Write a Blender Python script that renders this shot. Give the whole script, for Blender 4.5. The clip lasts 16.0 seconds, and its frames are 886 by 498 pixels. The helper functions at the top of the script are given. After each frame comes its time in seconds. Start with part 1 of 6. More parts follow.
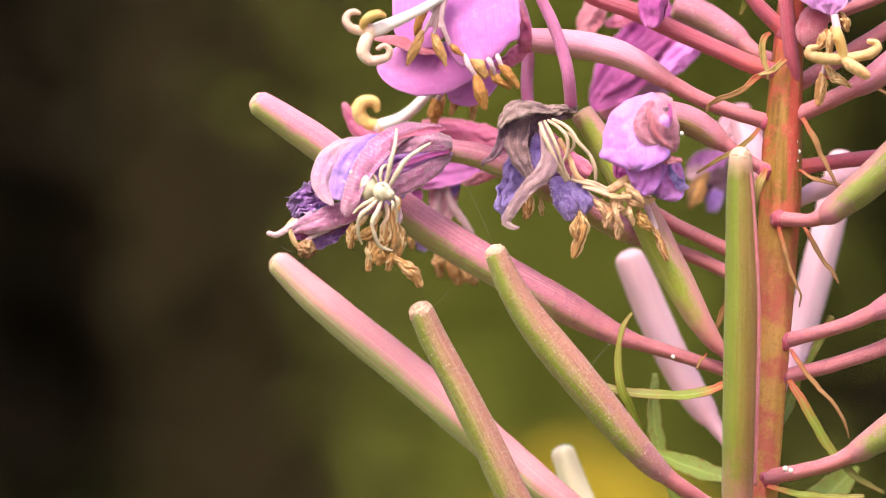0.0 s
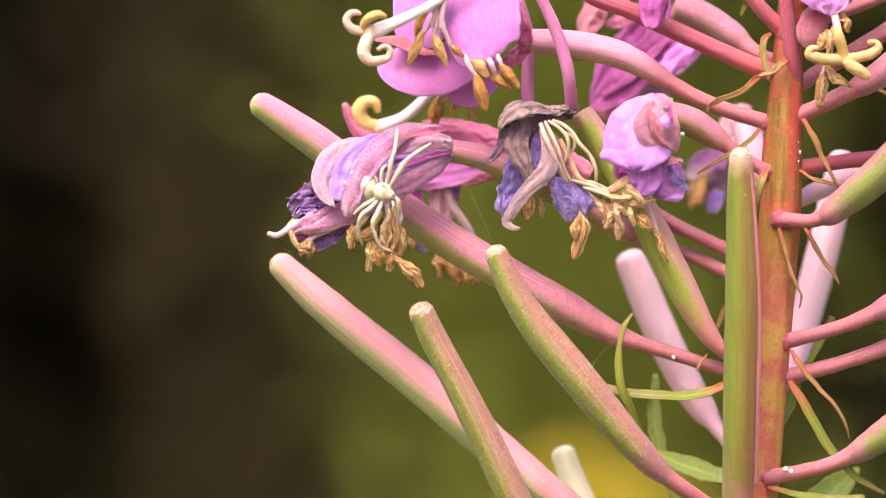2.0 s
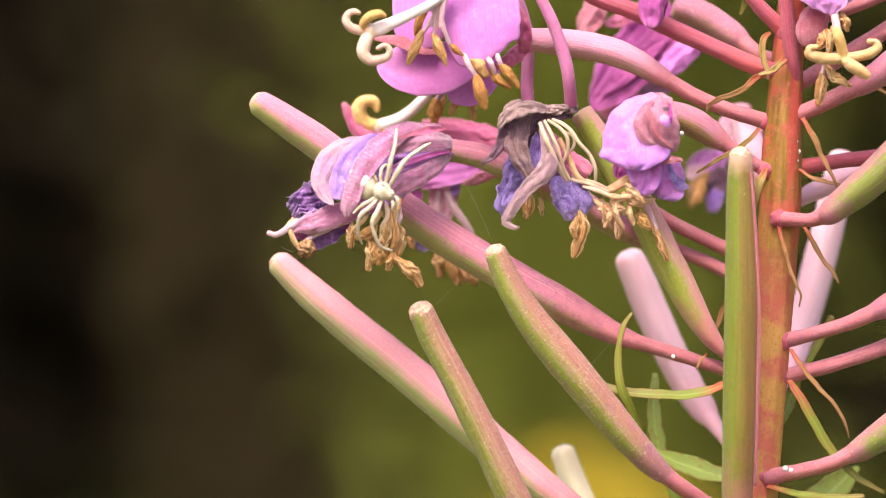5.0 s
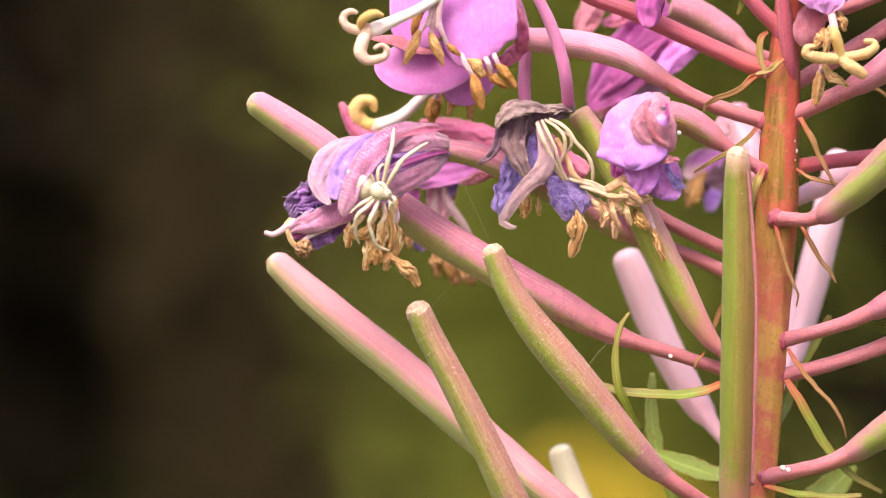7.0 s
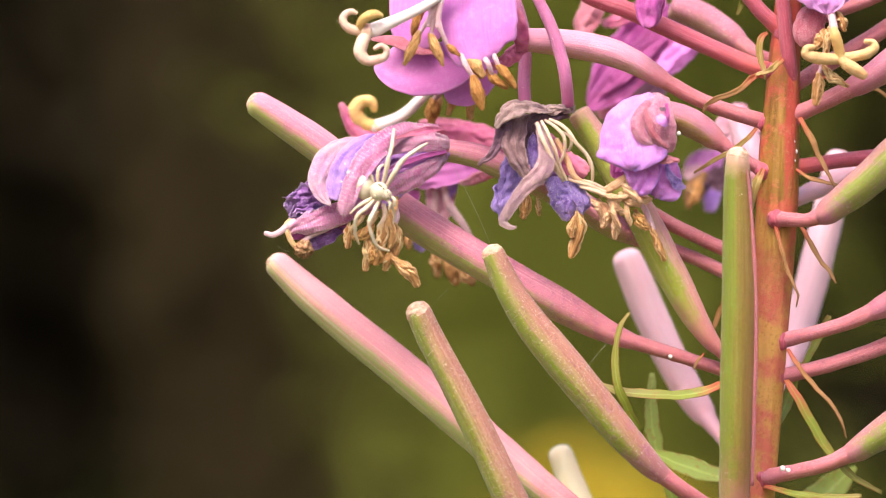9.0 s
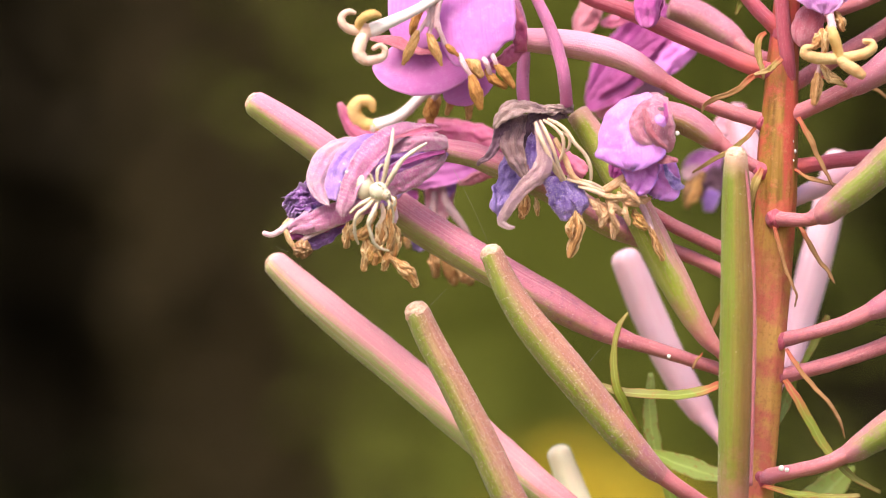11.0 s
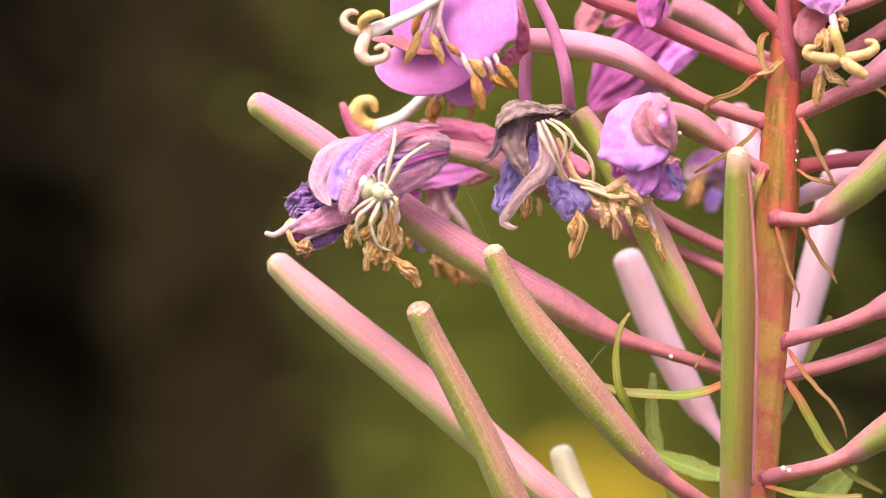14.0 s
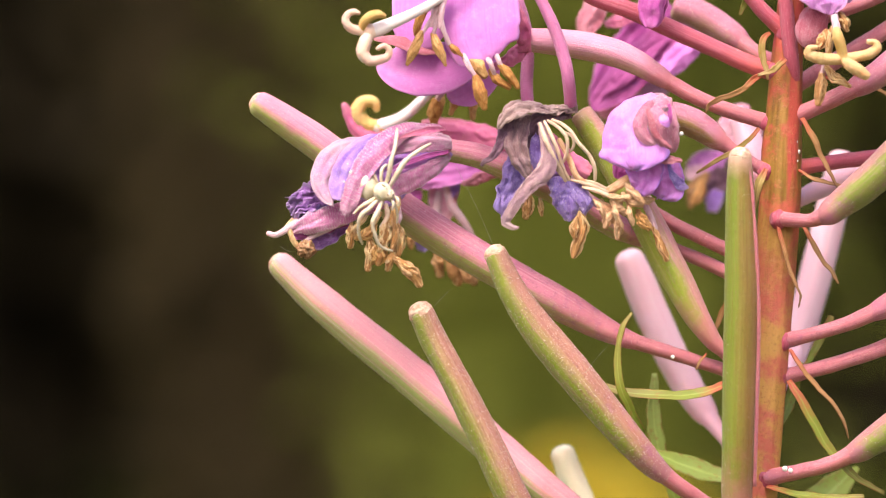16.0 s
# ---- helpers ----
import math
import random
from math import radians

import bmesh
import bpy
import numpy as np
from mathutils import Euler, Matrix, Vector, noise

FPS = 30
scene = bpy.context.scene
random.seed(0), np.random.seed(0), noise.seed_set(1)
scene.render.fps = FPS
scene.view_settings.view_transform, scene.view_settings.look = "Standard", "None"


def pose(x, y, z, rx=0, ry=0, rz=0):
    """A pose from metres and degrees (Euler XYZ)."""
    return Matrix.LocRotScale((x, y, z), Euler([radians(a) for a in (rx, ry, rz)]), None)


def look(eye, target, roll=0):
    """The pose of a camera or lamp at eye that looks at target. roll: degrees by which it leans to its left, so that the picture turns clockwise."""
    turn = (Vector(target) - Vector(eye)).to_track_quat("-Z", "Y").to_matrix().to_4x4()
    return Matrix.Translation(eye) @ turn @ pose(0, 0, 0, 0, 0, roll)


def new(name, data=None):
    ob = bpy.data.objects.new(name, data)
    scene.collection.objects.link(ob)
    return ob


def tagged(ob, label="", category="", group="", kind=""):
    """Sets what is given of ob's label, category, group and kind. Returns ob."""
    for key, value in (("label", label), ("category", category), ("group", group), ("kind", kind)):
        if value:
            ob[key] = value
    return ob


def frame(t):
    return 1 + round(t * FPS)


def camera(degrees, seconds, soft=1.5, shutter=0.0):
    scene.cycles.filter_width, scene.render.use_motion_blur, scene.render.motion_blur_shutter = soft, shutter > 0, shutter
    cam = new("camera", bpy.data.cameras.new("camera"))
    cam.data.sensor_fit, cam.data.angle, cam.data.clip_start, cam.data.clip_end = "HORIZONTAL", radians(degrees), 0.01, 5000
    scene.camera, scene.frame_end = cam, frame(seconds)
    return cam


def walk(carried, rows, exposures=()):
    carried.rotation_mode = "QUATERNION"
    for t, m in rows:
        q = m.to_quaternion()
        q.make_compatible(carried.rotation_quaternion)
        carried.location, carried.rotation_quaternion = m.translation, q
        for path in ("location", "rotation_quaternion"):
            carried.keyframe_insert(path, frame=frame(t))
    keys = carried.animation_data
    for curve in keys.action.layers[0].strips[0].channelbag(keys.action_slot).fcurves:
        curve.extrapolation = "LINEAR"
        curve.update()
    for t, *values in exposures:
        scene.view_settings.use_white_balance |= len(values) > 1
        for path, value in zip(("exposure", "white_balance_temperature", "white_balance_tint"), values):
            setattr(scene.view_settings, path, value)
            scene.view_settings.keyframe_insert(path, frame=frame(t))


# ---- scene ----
# A long close-up lens on a tripod, half a metre from the plant; focus on the spider.
CAM_EYE = (0.0, -0.511, 0.85)
cam = camera(14.0, 16.0, soft=1.0)
cam.data.dof.use_dof = True
cam.data.dof.focus_distance = 0.508
cam.data.dof.aperture_fstop = 11.0
VIEW = look(CAM_EYE, (0.0, 0.0, 0.85))
walk(cam, [(0.0, VIEW), (16.0, VIEW)], exposures=[(0.0, 1.57, 7000, 15), (16.0, 1.57, 7000, 15)])

# Bright overcast: a wide soft sun behind thin cloud, high over the camera's left shoulder.
world = bpy.data.worlds.new("overcast_sky")
scene.world = world
world.use_nodes = True
wn = world.node_tree.nodes
sky = wn.new("ShaderNodeTexSky")
sky.sky_type = "NISHITA"
sky.sun_disc = False
sky.sun_elevation = radians(52)
sky.sun_rotation = radians(200)
sky.air_density = 1.2
sky.dust_density = 4.0
wn["Background"].inputs[1].default_value = 0.11
world.node_tree.links.new(sky.outputs[0], wn["Background"].inputs[0])
sun_data = bpy.data.lights.new("sun", "SUN")
sun_data.energy = 1.8
sun_data.angle = radians(30)
sun_data.color = (1.0, 0.95, 0.87)
sun = new("sun", sun_data)
sun.matrix_world = look((-1.0, -2.0, 4.0), (0, 0, 0))


# ---- materials ----
class Nodes:
    """A small builder for one node material."""

    def __init__(self, name, rough=0.5, spec=0.4):
        self.mat = bpy.data.materials.new(name)
        self.mat.use_nodes = True
        self.t = self.mat.node_tree
        self.b = self.t.nodes["Principled BSDF"]
        self.b.inputs["Roughness"].default_value = rough
        self.b.inputs["Specular IOR Level"].default_value = spec
        self.coord = self.t.nodes.new("ShaderNodeTexCoord").outputs["Object"]

    def link(self, a, b):
        self.t.links.new(a, b)

    def attr(self, name):
        n = self.t.nodes.new("ShaderNodeAttribute")
        n.attribute_name = name
        return n.outputs["Fac"]

    def noise(self, scale, detail=4, rough=0.6, stretch=None):
        n = self.t.nodes.new("ShaderNodeTexNoise")
        n.inputs["Scale"].default_value = scale
        n.inputs["Detail"].default_value = detail
        n.inputs["Roughness"].default_value = rough
        if stretch:
            m = self.t.nodes.new("ShaderNodeMapping")
            m.inputs["Scale"].default_value = stretch
            self.link(self.coord, m.inputs[0])
            self.link(m.outputs[0], n.inputs["Vector"])
        else:
            self.link(self.coord, n.inputs["Vector"])
        return n.outputs["Fac"]

    def combed(self, scale_along, scale_round, detail=3):
        """Streaks that run along a tube or a petal, by its own length and round coordinates."""
        c = self.t.nodes.new("ShaderNodeCombineXYZ")
        self.link(self.math("MULTIPLY", self.attr("along"), scale_along), c.inputs[0])
        self.link(self.math("MULTIPLY", self.attr("round"), scale_round), c.inputs[1])
        self.link(self.attr("seed"), c.inputs[2])
        n = self.t.nodes.new("ShaderNodeTexNoise")
        n.inputs["Scale"].default_value = 1.0
        n.inputs["Detail"].default_value = detail
        self.link(c.outputs[0], n.inputs["Vector"])
        return n.outputs["Fac"]

    def cells(self, scale, feature="F1"):
        n = self.t.nodes.new("ShaderNodeTexVoronoi")
        n.feature = feature
        n.inputs["Scale"].default_value = scale
        self.link(self.coord, n.inputs["Vector"])
        return n.outputs["Distance"]

    def math(self, op, a, b=0.0, clamp=False):
        n = self.t.nodes.new("ShaderNodeMath")
        n.operation = op
        n.use_clamp = clamp
        for i, v in enumerate((a, b)):
            if isinstance(v, (int, float)):
                n.inputs[i].default_value = v
            else:
                self.link(v, n.inputs[i])
        return n.outputs[0]

    def ramp(self, fac, *stops):
        n = self.t.nodes.new("ShaderNodeValToRGB")
        el = n.color_ramp.elements
        while len(el) < len(stops):
            el.new(0.5)
        for e, (pos, col) in zip(el, stops):
            e.position = pos
            e.color = (*col, 1) if not isinstance(col, (int, float)) else (col, col, col, 1)
        self.link(fac, n.inputs[0])
        return n.outputs[0]

    def mix(self, fac, a, b):
        n = self.t.nodes.new("ShaderNodeMix")
        n.data_type = "RGBA"
        for i, v in ((0, fac), (6, a), (7, b)):
            if isinstance(v, tuple):
                n.inputs[i].default_value = (*v, 1)
            elif isinstance(v, (int, float)):
                n.inputs[i].default_value = v
            else:
                self.link(v, n.inputs[i])
        return n.outputs[2]

    def color(self, c):
        if isinstance(c, tuple):
            self.b.inputs["Base Color"].default_value = (*c, 1)
        else:
            self.link(c, self.b.inputs["Base Color"])
        return self

    def bump(self, height, strength=0.4, distance=0.0002):
        n = self.t.nodes.new("ShaderNodeBump")
        n.inputs["Strength"].default_value = strength
        n.inputs["Distance"].default_value = distance
        self.link(height, n.inputs["Height"])
        self.link(n.outputs[0], self.b.inputs["Normal"])
        return self

    def flesh(self, weight=0.2, radius=(0.0004, 0.00016, 0.00012)):
        self.b.inputs["Subsurface Weight"].default_value = weight
        self.b.inputs["Subsurface Radius"].default_value = radius
        self.b.inputs["Subsurface Scale"].default_value = 1.0
        return self

    def sheer(self, amount, col):
        """Thin tissue that lets light through to its far side."""
        tr = self.t.nodes.new("ShaderNodeBsdfTranslucent")
        if isinstance(col, tuple):
            tr.inputs[0].default_value = (*col, 1)
        else:
            self.link(col, tr.inputs[0])
        mx = self.t.nodes.new("ShaderNodeMixShader")
        mx.inputs[0].default_value = amount
        out = self.t.nodes["Material Output"]
        self.link(self.b.outputs[0], mx.inputs[1])
        self.link(tr.outputs[0], mx.inputs[2])
        self.link(mx.outputs[0], out.inputs[0])
        return self


def pod_skin(name, blush, deep, green, pale, edge=0.0, spread=0.4, mottle=0.7, neck=(0.47, 0.145, 0.18), speck=0.5, neck_from=0.72, bruise=0.0, tip=None, dust=0.36):
    """Downy pod skin: a pink flush on one flank, green on the other, with fine streaks, flecks and pale dots."""
    n = Nodes(name, rough=0.5, spec=0.35)
    streak = n.combed(4.0, 22.0, 5)
    blotch = n.noise(420, 5)
    side = n.math("ADD", n.attr("blush"), n.math("MULTIPLY", n.math("SUBTRACT", streak, 0.5), 0.9))
    side = n.math("ADD", side, n.math("MULTIPLY", n.math("SUBTRACT", blotch, 0.5), mottle))
    f = n.math("MULTIPLY_ADD", side, 0.5)
    f.node.inputs[2].default_value = 0.5
    mid = 0.5 + edge / 2
    col = n.ramp(f, (mid - spread * 0.4, green), (mid, tuple(0.6 * b + 0.4 * g for b, g in zip(blush, green))), (mid + spread * 0.4, blush))
    col = n.mix(n.ramp(n.combed(5.0, 46.0, 4), (0.50, 0.0), (0.68, 0.6)), col, deep)
    col = n.mix(n.ramp(n.combed(2.5, 34.0, 3), (0.54, 0.0), (0.72, 0.5)), col, pale)
    flecks = n.ramp(n.noise(2200, 5, 0.75), (0.52, 0.0), (0.66, 0.85))
    col = n.mix(n.math("MULTIPLY", flecks, speck), col, tuple(0.55 * c for c in deep))
    col = n.mix(n.ramp(n.math("ADD", n.attr("along"), n.math("MULTIPLY", n.math("SUBTRACT", blotch, 0.5), 0.25)), (neck_from, 0.0), (0.96, 1.0)), col, neck)
    if tip:
        col = n.mix(n.ramp(n.math("ADD", n.attr("along"), n.math("MULTIPLY", n.math("SUBTRACT", blotch, 0.5), 0.05)), (0.008, 0.8), (0.05, 0.0)), col, tip)
    if bruise:
        toward = n.ramp(n.attr("along"), (0.45, 0.25), (0.80, 1.0))
        marks = n.ramp(n.noise(620, 6, 0.75), (0.50, 0.0), (0.66, bruise))
        col = n.mix(n.math("MULTIPLY", toward, marks), col, (0.30, 0.085, 0.19))
    dots = n.ramp(n.cells(3600), (0.16, 1.0), (0.34, 0.0))
    rare = n.ramp(n.noise(1100, 2), (0.42, 0.0), (0.56, 1.0))
    col = n.mix(n.math("MULTIPLY", n.math("MULTIPLY", dots, rare), dust), col, (0.78, 0.64, 0.50))
    n.color(col).flesh(0.12)
    n.b.inputs["Sheen Weight"].default_value = 0.15
    n.b.inputs["Sheen Roughness"].default_value = 0.4
    h = n.math("ADD", n.math("MULTIPLY", n.combed(4.0, 60.0, 4), 0.8), n.math("MULTIPLY", n.noise(3800, 4, 0.7), 0.7))
    return n.bump(h, 0.7, 0.00022).mat


POD_ROSE = pod_skin("rose_pod_skin", (0.63, 0.22, 0.32), (0.48, 0.13, 0.22), (0.34, 0.37, 0.09), (0.80, 0.48, 0.56), edge=-0.18, spread=0.34, speck=0.45, bruise=0.7)
POD_BROWN = pod_skin("brown_pink_pod_skin", (0.35, 0.155, 0.115), (0.22, 0.075, 0.062), (0.175, 0.235, 0.014), (0.46, 0.29, 0.21), edge=0.06, spread=0.55, mottle=0.4, speck=0.75, dust=0.5, bruise=0.6, neck=(0.35, 0.13, 0.15), neck_from=0.80)
POD_PALE = pod_skin("pale_pink_pod_skin", (0.90, 0.56, 0.68), (0.83, 0.43, 0.57), (0.84, 0.54, 0.60), (0.93, 0.70, 0.79), edge=-0.6, neck=(0.80, 0.44, 0.54), speck=0.1)
POD_SHELL = pod_skin("shell_pink_pod_skin", (0.75, 0.31, 0.37), (0.64, 0.21, 0.28), (0.38, 0.43, 0.14), (0.86, 0.54, 0.60), edge=-0.18, spread=0.45, speck=0.2)
POD_GREEN = pod_skin("green_pod_skin", (0.37, 0.155, 0.17), (0.23, 0.10, 0.08), (0.155, 0.20, 0.018), (0.32, 0.26, 0.13), dust=0.15, edge=0.42, spread=0.35, neck=(0.36, 0.13, 0.15), neck_from=0.84, bruise=0.6)
POD_BLUSH = pod_skin("soft_pink_pod_skin", (0.80, 0.43, 0.55), (0.72, 0.33, 0.46), (0.78, 0.42, 0.51), (0.87, 0.57, 0.67), edge=-0.6, speck=0.1)
POD_CREAM = pod_skin("cream_pod_skin", (0.92, 0.83, 0.62), (0.84, 0.72, 0.50), (0.88, 0.80, 0.58), (0.95, 0.89, 0.72), speck=0.1)
POD_DUSK = pod_skin("dusky_lilac_pod_skin", (0.62, 0.25, 0.37), (0.48, 0.16, 0.25), (0.48, 0.31, 0.20), (0.70, 0.40, 0.50), edge=-0.45, neck=(0.47, 0.145, 0.18), speck=0.3)
POD_UPRIGHT = pod_skin("upright_pod_skin", (0.235, 0.115, 0.030), (0.15, 0.075, 0.014), (0.135, 0.19, 0.010), (0.23, 0.185, 0.045), edge=0.56, spread=0.6, mottle=0.4, dust=0.1, speck=0.4, tip=(0.52, 0.31, 0.24))
POD_MAUVE = pod_skin("mauve_pink_pod_skin", (0.40, 0.14, 0.21), (0.28, 0.08, 0.14), (0.30, 0.18, 0.10), (0.52, 0.28, 0.35), edge=-0.3, neck=(0.39, 0.12, 0.17), speck=0.5, bruise=0.5)
POD_PLUM = pod_skin("plum_pod_skin", (0.42, 0.15, 0.23), (0.27, 0.07, 0.12), (0.28, 0.18, 0.045), (0.52, 0.28, 0.34), edge=0.1, spread=0.3, speck=0.6)
POD_FERN = pod_skin("fern_green_pod_skin", (0.58, 0.26, 0.29), (0.32, 0.22, 0.08), (0.26, 0.32, 0.03), (0.44, 0.46, 0.14), edge=0.45, spread=0.3, neck=(0.50, 0.17, 0.18), tip=(0.50, 0.27, 0.22))
STALK_ROSE = pod_skin("rose_stalk_skin", (0.47, 0.145, 0.18), (0.32, 0.07, 0.11), (0.40, 0.13, 0.10), (0.64, 0.33, 0.37), edge=-0.4, bruise=0.45, speck=0.6, dust=0.2)
STALK_RED = pod_skin("red_stalk_skin", (0.38, 0.068, 0.115), (0.30, 0.035, 0.065), (0.38, 0.075, 0.09), (0.66, 0.23, 0.30), edge=-0.5, neck=(0.55, 0.10, 0.10), dust=0.1)
STALK_PALE = pod_skin("pale_stalk_skin", (0.82, 0.46, 0.56), (0.72, 0.34, 0.45), (0.76, 0.42, 0.50), (0.88, 0.60, 0.66), edge=-0.5, neck=(0.70, 0.28, 0.36), speck=0.1, dust=0.1)
STALK_MAUVE = pod_skin("mauve_stalk_skin", (0.54, 0.17, 0.36), (0.40, 0.08, 0.24), (0.46, 0.15, 0.29), (0.68, 0.36, 0.52), edge=-0.5, neck=(0.48, 0.12, 0.28), dust=0.1)


def stem_skin():
    n = Nodes("orange_red_stem_skin", rough=0.5, spec=0.3)
    streak = n.combed(110.0, 9.0, 6)
    base = n.ramp(streak, (0.34, (0.14, 0.072, 0.010)), (0.5, (0.25, 0.122, 0.022)), (0.66, (0.35, 0.18, 0.048)))
    base = n.mix(n.ramp(n.noise(240, 5, 0.65), (0.46, 0.0), (0.62, 0.7)), base, (0.21, 0.125, 0.017))
    red = n.ramp(n.combed(40.0, 4.0, 5), (0.51, 0.0), (0.62, 1.0))
    col = n.mix(n.math("MULTIPLY", red, 0.85), base, (0.42, 0.055, 0.05))
    col = n.mix(n.ramp(n.noise(170, 6, 0.72), (0.49, 0.0), (0.60, 0.8)), col, (0.47, 0.08, 0.065))
    low = n.mix(n.ramp(n.noise(230, 4, 0.6), (0.42, 0.0), (0.58, 1.0)), (0.50, 0.125, 0.09), (0.54, 0.29, 0.085))
    col = n.mix(n.ramp(n.attr("along"), (0.046, 0.0), (0.068, 0.85)), col, low)
    col = n.mix(n.ramp(n.noise(1000, 5, 0.7), (0.54, 0.0), (0.68, 0.5)), col, (0.46, 0.20, 0.10))
    col = n.mix(n.ramp(n.noise(1900, 4), (0.54, 0.0), (0.66, 0.35)), col, (0.21, 0.06, 0.02))
    col = n.mix(n.ramp(n.attr("along"), (0.018, 0.75), (0.034, 0.0)), col, (0.33, 0.04, 0.04))
    n.color(col).flesh(0.1)
    return n.bump(n.math("ADD", streak, n.math("MULTIPLY", n.noise(1800, 5, 0.7), 0.6)), 0.6, 0.00035).mat


STEM_SKIN = stem_skin()


def scar_tissue():
    n = Nodes("cream_scar_tissue", rough=0.7, spec=0.25)
    col = n.ramp(n.noise(1500, 4), (0.3, (0.40, 0.21, 0.15)), (0.5, (0.56, 0.37, 0.28)), (0.75, (0.76, 0.62, 0.49)))
    return n.color(col).flesh(0.2).bump(n.noise(1800, 4), 0.8, 0.0004).mat


SCAR = scar_tissue()


def bract_skin(name, base, mid, tip):
    n = Nodes(name, rough=0.5, spec=0.35)
    col = n.ramp(n.math("ADD", n.attr("along"), n.math("MULTIPLY", n.math("SUBTRACT", n.noise(500, 3), 0.5), 0.3)), (0.06, base), (0.3, mid), (0.95, tip))
    mid_rib = n.ramp(n.math("ABSOLUTE", n.math("SUBTRACT", n.attr("round"), 0.5)), (0.02, 0.5), (0.1, 0.0))
    col = n.mix(mid_rib, col, tuple(min(1, c * 1.4 + 0.05) for c in mid))
    rim = n.ramp(n.math("ABSOLUTE", n.math("SUBTRACT", n.attr("round"), 0.5)), (0.38, 0.0), (0.48, 1.0))
    col = n.mix(n.math("MULTIPLY", rim, n.ramp(n.noise(1100, 4), (0.42, 0.0), (0.58, 0.8))), col, (0.24, 0.09, 0.03))
    col = n.mix(n.ramp(n.noise(1400, 4), (0.56, 0.0), (0.70, 0.6)), col, (0.30, 0.13, 0.04))
    n.color(col).sheer(0.25, col)
    return n.bump(n.combed(4.0, 22.0, 3), 0.4, 0.0001).mat


BRACT_ORANGE = bract_skin("drying_orange_bract_skin", (0.42, 0.07, 0.04), (0.38, 0.19, 0.075), (0.33, 0.18, 0.09))
BRACT_GREEN = bract_skin("yellow_green_bract_skin", (0.44, 0.09, 0.05), (0.175, 0.225, 0.026), (0.22, 0.17, 0.05))
BRACT_FRESH = bract_skin("fresh_green_bract_skin", (0.17, 0.23, 0.025), (0.21, 0.26, 0.03), (0.27, 0.21, 0.06))
BRACT_STRAW = bract_skin("straw_yellow_bract_skin", (0.42, 0.10, 0.06), (0.34, 0.235, 0.065), (0.40, 0.27, 0.12))
LEAF_GREEN = bract_skin("soft_green_leaf_skin", (0.26, 0.34, 0.06), (0.25, 0.34, 0.075), (0.30, 0.38, 0.12))


def petal_skin(name, main, vein, edge_col, rough=0.5, sheer=0.35, deep=None, wrinkle=0.3, down=0.0, rim_col=None):
    """Thin flower tissue with lengthwise veins, blotches, a rim of another colour and, where downy, a dense pale fuzz."""
    n = Nodes(name, rough=rough, spec=0.25)
    veins = n.combed(2.6, 34.0, 4)
    col = n.ramp(n.noise(260, 5, 0.65), (0.36, deep or vein), (0.60, main))
    col = n.mix(n.ramp(veins, (0.48, 0.0), (0.66, 0.7)), col, vein)
    col = n.mix(n.ramp(n.noise(900, 5, 0.7), (0.50, 0.0), (0.68, 0.45)), col, edge_col)
    rim = n.math("MULTIPLY", n.math("POWER", n.attr("along"), 5.0), 0.8 if rim_col else 0.6)
    col = n.mix(n.math("MULTIPLY", rim, n.ramp(n.noise(700, 4, 0.6), (0.34, 0.35), (0.56, 1.0))), col, rim_col or edge_col)
    side = n.math("ABSOLUTE", n.math("SUBTRACT", n.attr("round"), 0.5))
    col = n.mix(n.ramp(side, (0.43, 0.0), (0.485, 0.55)), col, rim_col or edge_col)
    if down:
        dots = n.ramp(n.cells(4200), (0.20, 1.0), (0.42, 0.0))
        thin = n.ramp(n.noise(1300, 4, 0.7), (0.40, 0.15), (0.62, 1.0))
        col = n.mix(n.math("MULTIPLY", n.math("MULTIPLY", dots, thin), down), col, (0.88, 0.74, 0.82))
    n.color(col).sheer(sheer, col)
    n.b.inputs["Sheen Weight"].default_value = 0.15
    h = n.math("ADD", n.math("MULTIPLY", veins, 0.8), n.math("MULTIPLY", n.noise(1500, 5, 0.75), 1.2))
    if down:
        h = n.math("ADD", h, n.math("MULTIPLY", n.noise(5000, 2), 0.8))
    return n.bump(h, wrinkle, 0.0004).mat


PETAL_MAUVE = petal_skin("mauve_petal_skin", (0.67, 0.225, 0.66), (0.62, 0.18, 0.59), (0.74, 0.34, 0.73), sheer=0.2, deep=(0.63, 0.185, 0.60), wrinkle=0.2)
PETAL_LILAC = petal_skin("fading_lilac_petal_skin", (0.62, 0.24, 0.66), (0.50, 0.14, 0.52), (0.74, 0.46, 0.70), wrinkle=0.5, down=0.3)
PETAL_BLUE = petal_skin("shrivelled_violet_petal_skin", (0.34, 0.23, 0.66), (0.19, 0.09, 0.42), (0.56, 0.42, 0.80), sheer=0.2, wrinkle=0.8, down=0.3)
PETAL_PALE = petal_skin("pale_pink_withered_petal_skin", (0.68, 0.42, 0.54), (0.54, 0.25, 0.48), (0.78, 0.58, 0.62), sheer=0.25, wrinkle=0.6, down=0.5)
SEPAL_ROSE = petal_skin("downy_rose_sepal_skin", (0.72, 0.23, 0.49), (0.59, 0.13, 0.38), (0.84, 0.50, 0.66), sheer=0.2, deep=(0.64, 0.17, 0.42), wrinkle=0.8, down=0.5)
SEPAL_PINK = petal_skin("pink_sepal_skin", (0.60, 0.15, 0.27), (0.48, 0.09, 0.24), (0.66, 0.28, 0.34), sheer=0.15)
